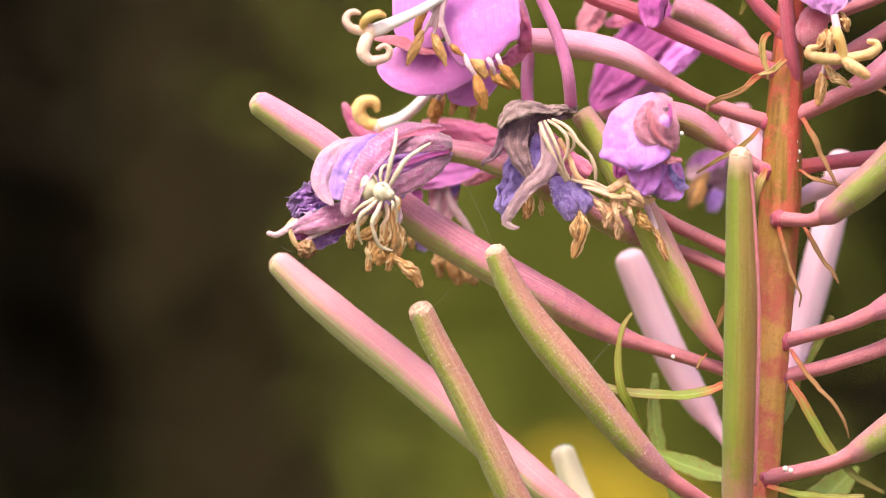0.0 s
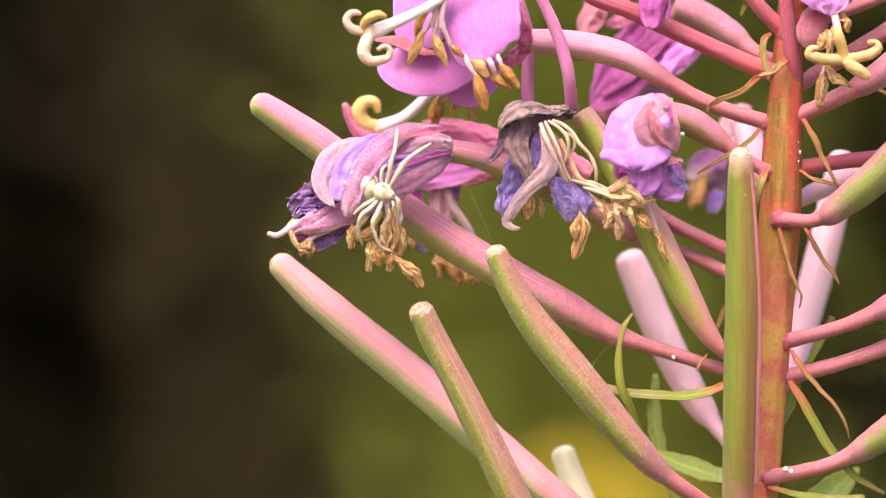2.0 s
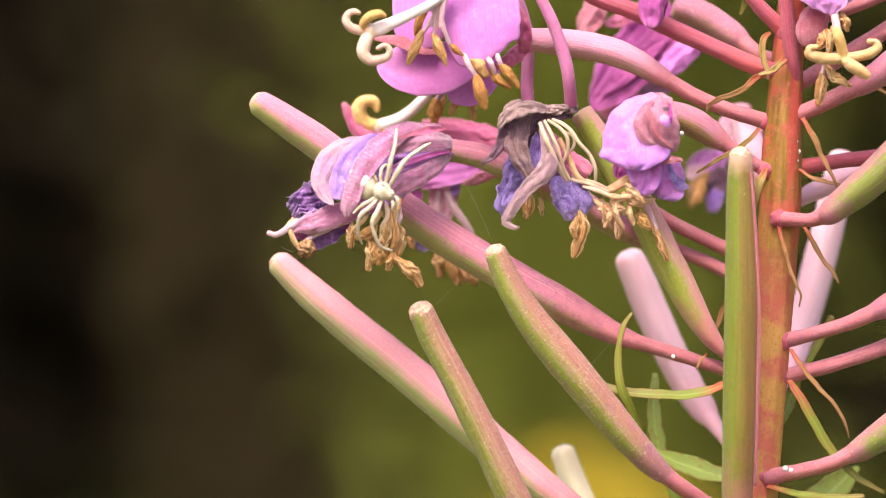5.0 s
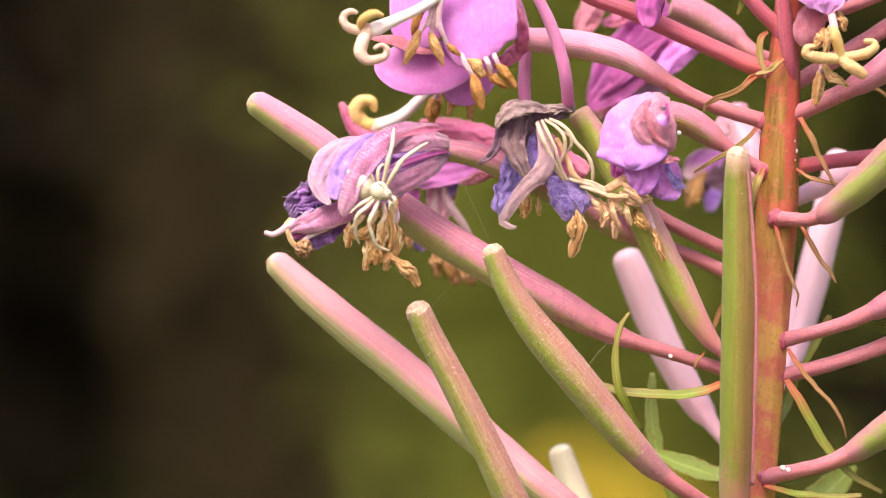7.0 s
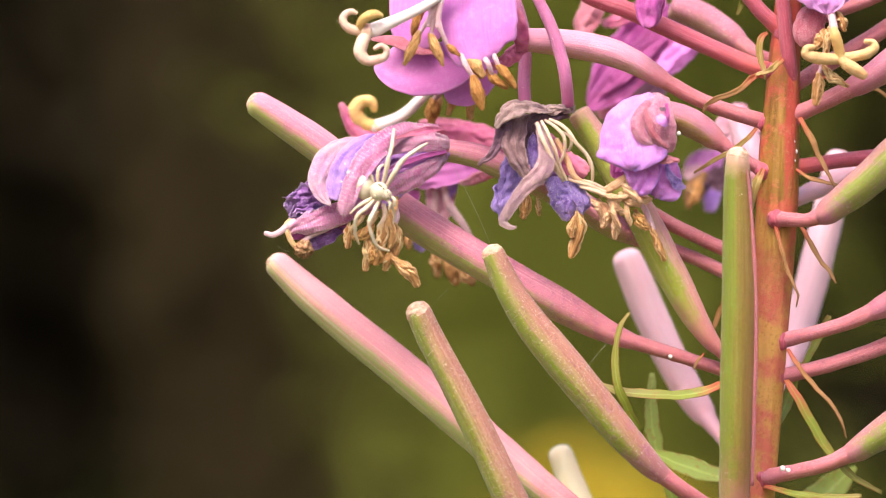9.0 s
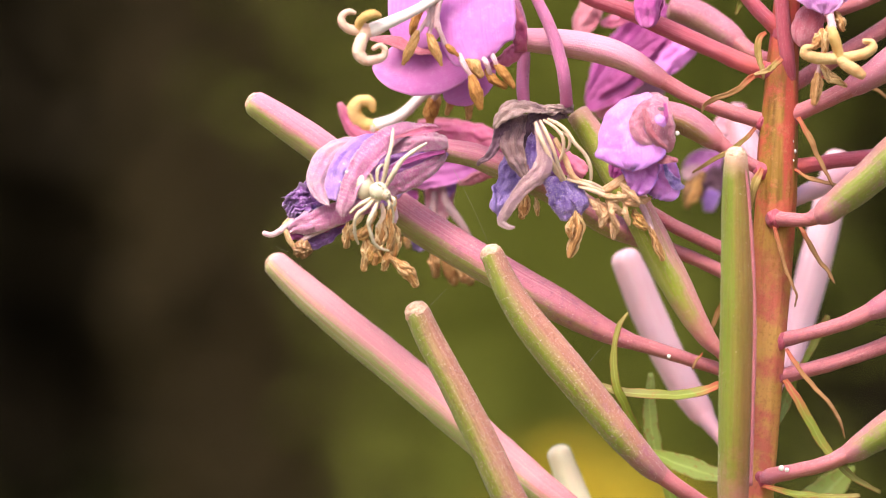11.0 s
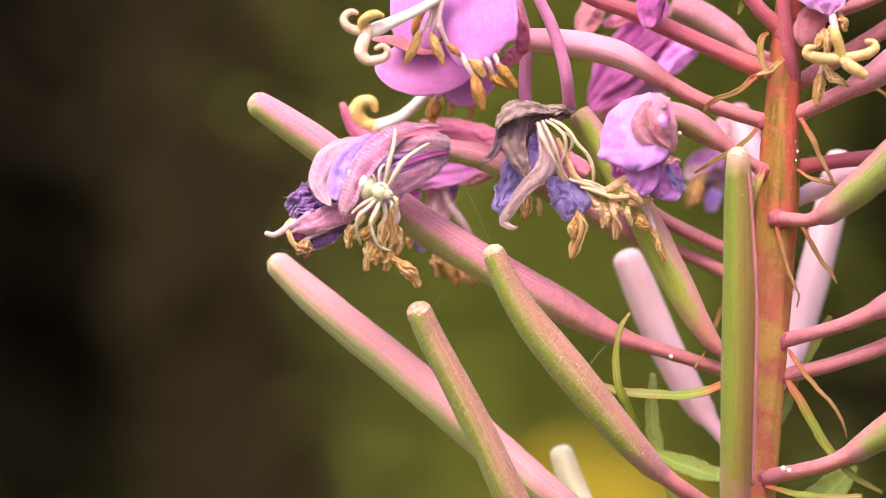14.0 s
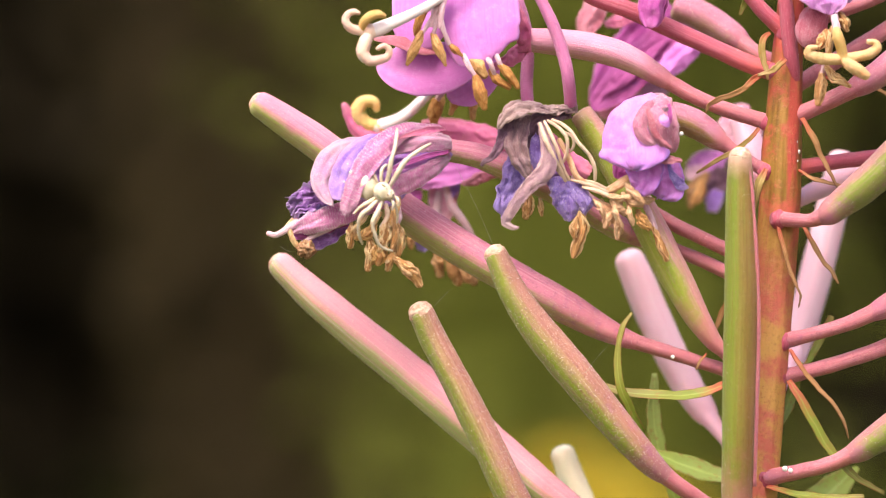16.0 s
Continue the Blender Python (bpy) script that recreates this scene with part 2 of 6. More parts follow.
SEPAL_GREY = petal_skin("withered_grey_mauve_sepal_skin", (0.34, 0.215, 0.22), (0.15, 0.07, 0.09), (0.54, 0.40, 0.36), sheer=0.1, deep=(0.24, 0.13, 0.15), wrinkle=0.7, down=0.1)
SEPAL_PLUM = petal_skin("plum_sepal_skin", (0.42, 0.08, 0.30), (0.30, 0.04, 0.19), (0.66, 0.18, 0.54), sheer=0.15)
PETAL_RED = petal_skin("salmon_red_withered_petal_skin", (0.68, 0.24, 0.33), (0.58, 0.11, 0.18), (0.76, 0.36, 0.44), sheer=0.2, wrinkle=0.8, down=0.3)


def dry_tissue(name, dark, mid, light, scale=1300, relief=0.0002):
    n = Nodes(name, rough=0.65, spec=0.3)
    ridges = n.combed(6.0, 12.0, 4)
    # Crease shade put into the colour: low ridges dark, crests pale.
    col = n.ramp(n.math("MULTIPLY_ADD", ridges, 0.6), (0.35, dark), (0.52, mid), (0.72, light))
    col.node.inputs[0].links[0].from_node.inputs[2].default_value = 0.2
    col = n.mix(n.ramp(n.noise(scale, 5, 0.7), (0.48, 0.0), (0.68, 0.55)), col, dark)
    n.color(col).flesh(0.15)
    return n.bump(n.math("ADD", ridges, n.noise(scale * 2, 5, 0.7)), 1.0, relief).mat


ANTHER_DRY = dry_tissue("dry_tan_anther_tissue", (0.44, 0.22, 0.08), (0.77, 0.52, 0.28), (0.92, 0.79, 0.57))
ANTHER_RUST = dry_tissue("rust_brown_anther_tissue", (0.38, 0.16, 0.045), (0.72, 0.40, 0.15), (0.90, 0.66, 0.40))
ANTHER_OCHRE = dry_tissue("ochre_anther_tissue", (0.42, 0.19, 0.07), (0.74, 0.44, 0.22), (0.90, 0.72, 0.48))
ANTHER_PEACH = dry_tissue("pale_peach_anther_tissue", (0.48, 0.23, 0.11), (0.72, 0.44, 0.27), (0.85, 0.64, 0.46))
ANTHER_AMBER = dry_tissue("amber_brown_anther_tissue", (0.20, 0.075, 0.018), (0.42, 0.19, 0.05), (0.62, 0.35, 0.13))
ANTHER_SAND = dry_tissue("sandy_anther_tissue", (0.32, 0.14, 0.045), (0.58, 0.33, 0.13), (0.76, 0.52, 0.27))
# Darker tissue for cores, painting the shade seen between an anther's folds.
ANTHER_GROOVE_SHADE = dry_tissue("groove_shade_anther_tissue", (0.24, 0.10, 0.03), (0.46, 0.23, 0.09), (0.66, 0.40, 0.19))
KNOT_BROWN = dry_tissue("dark_brown_knot_tissue", (0.13, 0.055, 0.03), (0.34, 0.18, 0.09), (0.78, 0.62, 0.42))
FILAMENT_CREAM = dry_tissue("cream_filament_tissue", (0.62, 0.39, 0.28), (0.74, 0.56, 0.42), (0.84, 0.71, 0.56))
FILAMENT_PINK = dry_tissue("pink_white_filament_tissue", (0.56, 0.31, 0.38), (0.67, 0.45, 0.51), (0.86, 0.70, 0.74))
STYLE_WHITE = dry_tissue("waxy_white_style_tissue", (0.72, 0.58, 0.62), (0.80, 0.71, 0.72), (0.87, 0.83, 0.81), relief=0.0001)


def stigma_tissue(name, a, b):
    n = Nodes(name, rough=0.7, spec=0.2)
    col = n.ramp(n.noise(500, 4), (0.35, a), (0.65, b))
    return n.color(col).flesh(0.3).bump(n.cells(5200), 0.6, 0.00014).mat


STIGMA_CREAM = stigma_tissue("cream_stigma_tissue", (0.68, 0.42, 0.37), (0.79, 0.60, 0.47))
STIGMA_YELLOW = stigma_tissue("yellow_stigma_tissue", (0.70, 0.42, 0.14), (0.77, 0.55, 0.25))

n = Nodes("spider_ivory_skin", rough=0.35, spec=0.5)
SPIDER_SKIN = n.color(n.ramp(n.noise(900, 3), (0.3, (0.50, 0.44, 0.33)), (0.65, (0.66, 0.60, 0.48)))).flesh(0.35, (0.0006, 0.0005, 0.0003)).bump(n.noise(3000, 3), 0.3, 0.0001).mat
n = Nodes("spider_leg_skin", rough=0.4, spec=0.45)
SPIDER_LEG = n.color(n.ramp(n.noise(1300, 3), (0.3, (0.50, 0.41, 0.31)), (0.65, (0.68, 0.58, 0.46)))).flesh(0.3, (0.0005, 0.0004, 0.0002)).bump(n.noise(3000, 3), 0.4, 0.0001).mat
n = Nodes("dark_eye", rough=0.15, spec=0.6)
SPIDER_EYE = n.color(n.mix(n.noise(2000, 2), (0.02, 0.012, 0.008), (0.05, 0.03, 0.02))).mat
n = Nodes("silk", rough=0.3, spec=0.6)
SILK = n.color(n.mix(n.noise(4000, 2), (0.16, 0.17, 0.10), (0.34, 0.34, 0.26))).mat
# Mostly opaque white: the drops' sparkle of reflected sky is painted as base colour.
n = Nodes("glint_white_water", rough=0.02, spec=0.5)
n.b.inputs["Transmission Weight"].default_value = 0.35
n.b.inputs["IOR"].default_value = 1.33
WATER_GLINT = n.color((0.98, 0.98, 0.98)).mat
n = Nodes("seed_fluff", rough=0.7, spec=0.2)
FLUFF = n.color(n.mix(n.noise(1500, 3), (0.66, 0.64, 0.55), (0.85, 0.83, 0.76))).mat

n = Nodes("meadow_soil", rough=0.9, spec=0.15)
MEADOW = n.color(n.mix(n.noise(9, 6), n.ramp(n.noise(1.3, 5), (0.35, (0.09, 0.085, 0.04)), (0.65, (0.13, 0.155, 0.05))), (0.16, 0.16, 0.07))).bump(n.noise(30, 6), 0.8, 0.03).mat
# Near-black bark: the gloom inside the wood is painted into this colour.
n = Nodes("shade_dark_bark", rough=0.95, spec=0.05)
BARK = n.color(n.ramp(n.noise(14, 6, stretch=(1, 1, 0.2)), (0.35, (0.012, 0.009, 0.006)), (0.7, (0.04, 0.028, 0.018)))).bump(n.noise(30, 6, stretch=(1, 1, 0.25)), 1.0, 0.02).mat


def foliage(name, a, b, through_col, rough=0.55, spec=0.3):
    n = Nodes(name, rough=rough, spec=spec)
    col = n.ramp(n.noise(14, 4), (0.35, a), (0.65, b))
    n.color(col).sheer(0.3, through_col)
    return n.bump(n.noise(60, 3), 0.4, 0.004).mat


SHRUB_LEAF = foliage("shrub_leaf", (0.140, 0.165, 0.028), (0.225, 0.246, 0.046), (0.17, 0.19, 0.025), 0.8, 0.12)
# Far darker than real needles; the wood's inner shade is put into the colour.
SHADED_WOOD_LEAF = foliage("shade_dark_spruce_needle", (0.011, 0.009, 0.005), (0.022, 0.017, 0.010), (0.012, 0.010, 0.004), 0.95, 0.05)
GRASS_BLADE = foliage("grass_blade", (0.07, 0.08, 0.02), (0.11, 0.11, 0.04), (0.08, 0.09, 0.02), 0.9, 0.08)
GOLD_BLOOM = foliage("goldenrod_bloom", (0.42, 0.31, 0.02), (0.62, 0.48, 0.05), (0.5, 0.4, 0.03))
PETAL_BLOOM = petal_skin("soft_lilac_petal_skin", (0.69, 0.27, 0.71), (0.63, 0.20, 0.63), (0.76, 0.38, 0.77), sheer=0.12, deep=(0.60, 0.17, 0.59), wrinkle=0.35, rim_col=(0.36, 0.20, 0.72))
PETAL_VIOLET = petal_skin("crumpled_purple_petal_skin", (0.42, 0.17, 0.58), (0.22, 0.06, 0.35), (0.66, 0.50, 0.78), sheer=0.2, wrinkle=0.8, down=0.2)
PETAL_MAGENTA = petal_skin("deep_magenta_petal_skin", (0.60, 0.12, 0.46), (0.44, 0.06, 0.33), (0.72, 0.28, 0.60), wrinkle=0.4)
n = Nodes("plant_down", rough=0.5, spec=0.3)
DOWN = n.color(n.mix(n.noise(1500, 2), (0.88, 0.68, 0.79), (0.95, 0.85, 0.90))).sheer(0.3, (0.85, 0.72, 0.72)).mat
PETAL_ROSY = petal_skin("rosy_mauve_petal_skin", (0.66, 0.20, 0.57), (0.62, 0.17, 0.52), (0.72, 0.32, 0.66), deep=(0.60, 0.17, 0.51), wrinkle=0.15, sheer=0.2)
SEPAL_BLUSH = petal_skin("dusty_blush_sepal_skin", (0.66, 0.24, 0.36), (0.48, 0.11, 0.23), (0.74, 0.40, 0.50), sheer=0.15, deep=(0.54, 0.15, 0.27), wrinkle=0.8, down=0.25)
SEPAL_SHELL = petal_skin("soft_shell_pink_petal_skin", (0.84, 0.46, 0.58), (0.70, 0.26, 0.42), (0.90, 0.64, 0.72), sheer=0.25, wrinkle=0.3)
DRY_LEAF = foliage("dry_brown_leaf", (0.052, 0.040, 0.020), (0.086, 0.064, 0.032), (0.068, 0.050, 0.022), 0.95, 0.05)
SEPAL_DUSK = petal_skin("dusky_brown_mauve_sepal_skin", (0.36, 0.20, 0.22), (0.16, 0.07, 0.10), (0.54, 0.37, 0.35), sheer=0.1, deep=(0.17, 0.08, 0.13), wrinkle=0.9, down=0.1)
SEPAL_DUST = petal_skin("dusty_beige_pink_sepal_skin", (0.60, 0.37, 0.38), (0.36, 0.16, 0.24), (0.72, 0.53, 0.50), sheer=0.12, deep=(0.36, 0.20, 0.27), wrinkle=0.9, down=0.15)
# Dark copy of the seed fluff: its dim lighting is put into the colour.
n = Nodes("seed_fluff_dimmed_by_colour", rough=0.8, spec=0.1)
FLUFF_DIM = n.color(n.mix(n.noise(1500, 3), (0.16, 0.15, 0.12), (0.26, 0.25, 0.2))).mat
# For dark plum dried sepals, and for the shadow sheet under the grey hood.
SEPAL_DARK_AND_SHADOW = petal_skin("dark_plum_sepal_and_shadow_skin", (0.20, 0.10, 0.16), (0.10, 0.04, 0.08), (0.34, 0.20, 0.24), sheer=0.05, wrinkle=0.7)
STIGMA_PEACH = stigma_tissue("peach_yellow_stigma_tissue", (0.62, 0.37, 0.18), (0.76, 0.52, 0.28))
PETAL_HAZE = petal_skin("hazy_violet_petal_skin", (0.52, 0.33, 0.84), (0.36, 0.17, 0.66), (0.74, 0.48, 0.86), sheer=0.3, wrinkle=0.5, down=0.35)
n = Nodes("spider_grey_green_mark", rough=0.4, spec=0.4)
SPIDER_MARK = n.color(n.mix(n.noise(1500, 2), (0.20, 0.20, 0.11), (0.34, 0.33, 0.20))).mat


# ---- mesh builders (lengths in millimetres, heights above the ground) ----
BASE = Vector((0.046, 0.004, 0.0))
SEEDS = [0]


def local(p):
    """A place in millimetres in the world, in metres from the foot of the plant."""
    return Vector((p[0], p[1], p[2])) * 0.001 - BASE


def spline(pts, n):
    """n rows along a smooth curve through the control points; every column is carried along."""
    a = np.array(pts, float)
    if len(a) == 2:
        a = np.array([a[0], (a[0] + a[1]) / 2, a[1]])
    h = np.maximum(np.linalg.norm(np.diff(a[:, :3], axis=0), axis=1), 1e-9)
    slope = np.diff(a, axis=0) / h[:, None]
    m = np.vstack([slope[0], (slope[:-1] * h[1:, None] + slope[1:] * h[:-1, None]) / (h[1:] + h[:-1])[:, None], slope[-1]])
    cum = np.concatenate([[0], np.cumsum(h)])
    out = []
    for s in np.linspace(0, cum[-1], n):
        i = min(max(int(np.searchsorted(cum, s, side="right")) - 1, 0), len(a) - 2)
        u = (s - cum[i]) / h[i]
        out.append((2 * u ** 3 - 3 * u * u + 1) * a[i] + (u ** 3 - 2 * u * u + u) * h[i] * m[i] + (3 * u * u - 2 * u ** 3) * a[i + 1] + (u ** 3 - u * u) * h[i] * m[i + 1])
    return np.array(out)


def frames(c):
    """Unit tangent, side and up rows along a curve, carried along without twist."""
    t = np.gradient(c, axis=0)
    t /= np.linalg.norm(t, axis=1)[:, None] + 1e-12
    ref = np.array([0.0, -1.0, 0.0]) if abs(t[0][1]) < 0.8 else np.array([0.0, 0.0, 1.0])
    ups, sides = [], []
    for k in t:
        u = ref - k * np.dot(ref, k)
        u /= np.linalg.norm(u) + 1e-12
        ref = u
        ups.append(u)
        sides.append(np.cross(k, u))
    return t, np.array(sides), np.array(ups)


def mesh_of(name, verts, faces, mat, attrs=None, smooth=True):
    me = bpy.data.meshes.new(name)
    me.from_pydata([tuple(v) for v in verts], [], faces)
    me.materials.append(mat)
    for key, vals in (attrs or {}).items():
        at = me.attributes.new(key, "FLOAT", "POINT")
        at.data.foreach_set("value", np.asarray(vals, np.float32))
    me.polygons.foreach_set("use_smooth", [smooth] * len(me.polygons))
    me.update()
    return me


def part(name, me, parent=None, label=""):
    ob = new(name, me)
    if parent is not None:
        ob.parent = parent
    if label:
        ob["label"] = label
    return ob


def tube(name, pts, mat, rings=40, seg=16, lobes=0, depth=0.06, flush=(0.6, -0.25, 0.75), blunt=(0.0, 0.0), rough=0.0, grain=1.0, twist=0.0, flat=1.0, keen=False):
    """A tapered, slightly uneven tube through (x, y, z, radius) rows. lobes and depth give it ribs; blunt rounds its two ends."""
    SEEDS[0] += 1
    seed = SEEDS[0] * 7.31
    rows = spline(pts, rings)
    c, r = rows[:, :3], np.maximum(rows[:, 3], 0.02)
    t, sd, up = frames(c)
    # end caps: a few more rings that close in
    cc, rr, ff, al = [], [], [], []
    s = np.linspace(0, 1, rings)
    for k, a in ((0, (0.35, 0.7, 0.92)), (-1, (0.92, 0.7, 0.35))):
        cap = []
        for q in a:
            off = blunt[0 if k == 0 else 1] * r[k] * math.sqrt(max(0.0, 1 - q * q))
            cap.append((c[k] + t[k] * off * (-1 if k == 0 else 1), r[k] * q, (t[k], sd[k], up[k]), float(s[k])))
        if k == 0:
            first = cap
        else:
            last = cap
    seq = first + [(c[i], r[i], (t[i], sd[i], up[i]), float(s[i])) for i in range(rings)] + last
    g = np.array(flush, float)
    g /= np.linalg.norm(g)
    verts, blush, along, rnd = [], [], [], []
    for p, rad, (tt, ss, uu), a in seq:
        for j in range(seg):
            th = 2 * math.pi * j / seg
            nrm = ss * math.cos(th) + uu * math.sin(th) * flat
            k = 1 + depth * math.cos(lobes * (th + twist * a) + 0.6) if lobes else 1.0
            if keen:
                k = 1 + depth * (1 - 2 * abs(math.sin(0.5 * lobes * (th + twist * a) + 0.5 * math.sin(9 * a + seed))) ** 0.8)
            if rough:
                q = (p + nrm * rad) / grain
                k += rough * noise.noise((q[0] + seed, q[1], q[2]))
            v = p + nrm * rad * k
            verts.append(local(v))
            blush.append(float(np.dot(nrm, g)))
            along.append(a)
            rnd.append(abs(j / seg - 0.5) * 2)
    faces = []
    m = len(seq)
    for i in range(m - 1):
        for j in range(seg):
            k = (j + 1) % seg
            faces.append((i * seg + j, i * seg + k, (i + 1) * seg + k, (i + 1) * seg + j))
    faces.append(tuple(range(seg - 1, -1, -1)))
    faces.append(tuple((m - 1) * seg + j for j in range(seg)))
    return mesh_of(name, verts, faces, mat, {"blush": blush, "along": along, "round": rnd, "seed": [seed] * len(verts)})


def sheet(name, spine, mat, facing=(0, -1, 0), rings=18, cols=13, cup=0.0, wave=0.0, waves=3.0, crumple=0.0, grain=2.0, thick=0.12, roll=0.0, fringe=0.0, pleat=0.0, pleats=4.0, ragged=0.0):
    """A thin petal, sepal or leaf: rows (x, y, z, half width) along its mid-line, facing the given way,
    cupped across, waved along its rim, crumpled by noise, with real thickness."""
    SEEDS[0] += 1
    seed = SEEDS[0] * 5.17
    rows = spline(spine, rings)
    c, w = rows[:, :3], np.maximum(rows[:, 3], 0.05)
    t = np.gradient(c, axis=0)
    t /= np.linalg.norm(t, axis=1)[:, None] + 1e-12
    f0 = np.array(facing, float)
    top, along, rnd, nrms = [], [], [], []
    for i in range(rings):
        f = f0 - t[i] * np.dot(f0, t[i])
        f /= np.linalg.norm(f) + 1e-12
        side = np.cross(t[i], f)
        a = i / (rings - 1)
        for j in range(cols):
            u = 2 * j / (cols - 1) - 1
            ang = roll * a
            s2 = side * math.cos(ang) + f * math.sin(ang)
            f2 = f * math.cos(ang) - side * math.sin(ang)
            if cup:
                k = abs(cup) * u
                across, lift = math.sin(k) / abs(cup), (1 - math.cos(k)) / abs(cup) * math.copysign(1, cup)
            else:
                across, lift = u, 0.0
            lift += wave * abs(u) ** 2 * math.sin(waves * math.pi * a + (1.3 if u > 0 else 0.0) + seed)
            if pleat:
                lift += pleat * (0.3 + 0.7 * a) * math.cos(pleats * math.pi * (u + 0.15 * math.sin(5 * a + seed)) + seed)
            if ragged:
                across *= 1 + ragged * noise.noise((a * 9 + seed, math.copysign(3.0, u), 0)) * abs(u)
            p = c[i] + s2 * across * w[i] + f2 * lift * w[i]
            if crumple:
                q = p / grain
                p = p + crumple * np.array(noise.noise_vector((q[0] + seed, q[1], q[2])))
                q = p / (grain * 0.4)
                p = p + 0.4 * crumple * np.array(noise.noise_vector((q[0], q[1] + seed, q[2])))
                q = p / (grain * 0.55)
                p = p + f2 * crumple * (0.5 - abs(noise.noise((q[0] + 2 * seed, q[1], q[2]))) * 2.0) * 0.9
            if fringe and i == rings - 1:
                p = p + t[i] * fringe * (noise.noise((u * 4 + seed, 0, 0)) - abs(u) * 0.6)
            top.append(p)
            along.append(a)
            rnd.append(j / (cols - 1))
    grid = np.array(top).reshape(rings, cols, 3)
    du, dv = np.gradient(grid, axis=0), np.gradient(grid, axis=1)
    nn = np.cross(dv, du)
    nn /= np.linalg.norm(nn, axis=2)[:, :, None] + 1e-12
    thin = np.ones((rings, cols, 1)) * thick
    thin[[0, -1]] *= 0.35
    thin[:, [0, -1]] *= 0.35
    verts = [local(p) for p in (grid + nn * thin / 2).reshape(-1, 3)] + [local(p) for p in (grid - nn * thin / 2).reshape(-1, 3)]
    off = rings * cols
    faces = []
    for i in range(rings - 1):
        for j in range(cols - 1):
            a, b, d, e = i * cols + j, i * cols + j + 1, (i + 1) * cols + j + 1, (i + 1) * cols + j
            faces.append((a, b, d, e))
            faces.append((off + e, off + d, off + b, off + a))
    ring = [j for j in range(cols)] + [i * cols + cols - 1 for i in range(1, rings)] + [(rings - 1) * cols + j for j in range(cols - 2, -1, -1)] + [i * cols for i in range(rings - 2, 0, -1)]
    for k in range(len(ring)):
        a, b = ring[k], ring[(k + 1) % len(ring)]
        faces.append((b, a, off + a, off + b))
    return mesh_of(name, verts, faces, mat, {"along": along * 2, "round": rnd * 2, "seed": [seed] * (2 * off), "blush": rnd * 2})


def lump(name, centre, radii, mat, turn=(0, 0, 0), rough=0.0, grain=1.0, nu=18, nv=12, whole=False):
    """A rounded, uneven body about a centre."""
    SEEDS[0] += 1
    seed = SEEDS[0] * 3.77
    e = Euler([radians(a) for a in turn]).to_matrix()
    verts, along, rnd = [], [], []
    for i in range(nv + 1):
        ph = math.pi * i / nv
        for j in range(nu):
            th = 2 * math.pi * j / nu
            d = Vector((math.sin(ph) * math.cos(th), math.sin(ph) * math.sin(th), math.cos(ph)))
            k = 1 + (rough * noise.noise((d[0] * radii[0] / grain + seed, d[1] * radii[1] / grain, d[2] * radii[2] / grain)) if rough else 0)
            q = e @ Vector((d[0] * radii[0] * k, d[1] * radii[1] * k, d[2] * radii[2] * k))
            verts.append(local(Vector(centre) + q))
            along.append(i / nv)
            rnd.append(j / nu)
    faces = [(i * nu + j, (i + 1) * nu + j, (i + 1) * nu + (j + 1) % nu, i * nu + (j + 1) % nu) for i in range(nv) for j in range(nu)]
    me = mesh_of(name, verts, faces, mat, {"along": along, "round": rnd, "blush": rnd, "seed": [seed] * len(verts)})
    return me


def fuzz(me, parent, count, length=0.3, wide=0.035, seed=3, mat=None):
    """Short hairs that stand on a mesh, as one fine coat."""
    rnd = random.Random(seed + len(me.vertices))
    areas = np.array([p.area for p in me.polygons])
    pick = np.random.RandomState(seed).choice(len(areas), count, p=areas / areas.sum())
    verts, faces = [], []
    for k in pick:
        pl = me.polygons[int(k)]
        vs = [me.vertices[i].co for i in pl.vertices]
        w = [rnd.random() for _ in vs]
        s = sum(w)
        o = sum((v * (x / s) for v, x in zip(vs, w)), Vector((0, 0, 0)))
        d = (pl.normal + Vector((rnd.gauss(0, 0.45), rnd.gauss(0, 0.45), rnd.gauss(0, 0.45)))).normalized()
        l = length * rnd.uniform(0.5, 1.3) * 0.001
        t = d.cross(Vector((rnd.gauss(0, 1), rnd.gauss(0, 1), rnd.gauss(0, 1)))).normalized() * wide * 0.0005
        i = len(verts)
        b2 = d.cross(t)
        verts += [o - d * l * 0.1 + t, o - d * l * 0.1 - t, o - d * l * 0.1 + b2, o + d * l]
        faces += [(i, i + 1, i + 3), (i + 1, i + 2, i + 3), (i + 2, i, i + 3)]
    return tagged(part("down", mesh_of("down", verts, faces, mat or DOWN), parent), kind="stuff")


# ---- ground ----
def ground_sheet():
    """One sheet to the horizon, finely wavy near the plant."""
    ring = [0, 0.3, 0.7, 1.2, 2, 3, 4.5, 7, 11, 18, 30, 60, 140, 400, 1200]
    verts, faces, m = [(0.0, 0.0, 0.0)], [], 48
    for r in ring[1:]:
        for j in range(m):
            a = 2 * math.pi * j / m
            x, y = r * math.cos(a), r * math.sin(a)
            h = 0.0 if r < 0.5 else 0.05 * noise.noise((x * 0.9, y * 0.9, 3)) * min(1, r / 3)
            verts.append((x, y, h))
    for j in range(m):
        faces.append((0, 1 + j, 1 + (j + 1) % m))
    for i in range(len(ring) - 2):
        for j in range(m):
            k = (j + 1) % m
            faces.append((1 + i * m + j, 1 + (i + 1) * m + j, 1 + (i + 1) * m + k, 1 + i * m + k))
    return tagged(new("ground", mesh_of("ground", verts, faces, MEADOW)), "low green meadow turf with bare patches", "ground", kind="structure")


ground_sheet()

# ---- the fireweed ----
plant = new("fireweed_plant")
plant.location = BASE
tagged(plant, "tall fireweed stalk with pink seed pods and withering mauve flowers", "plant")

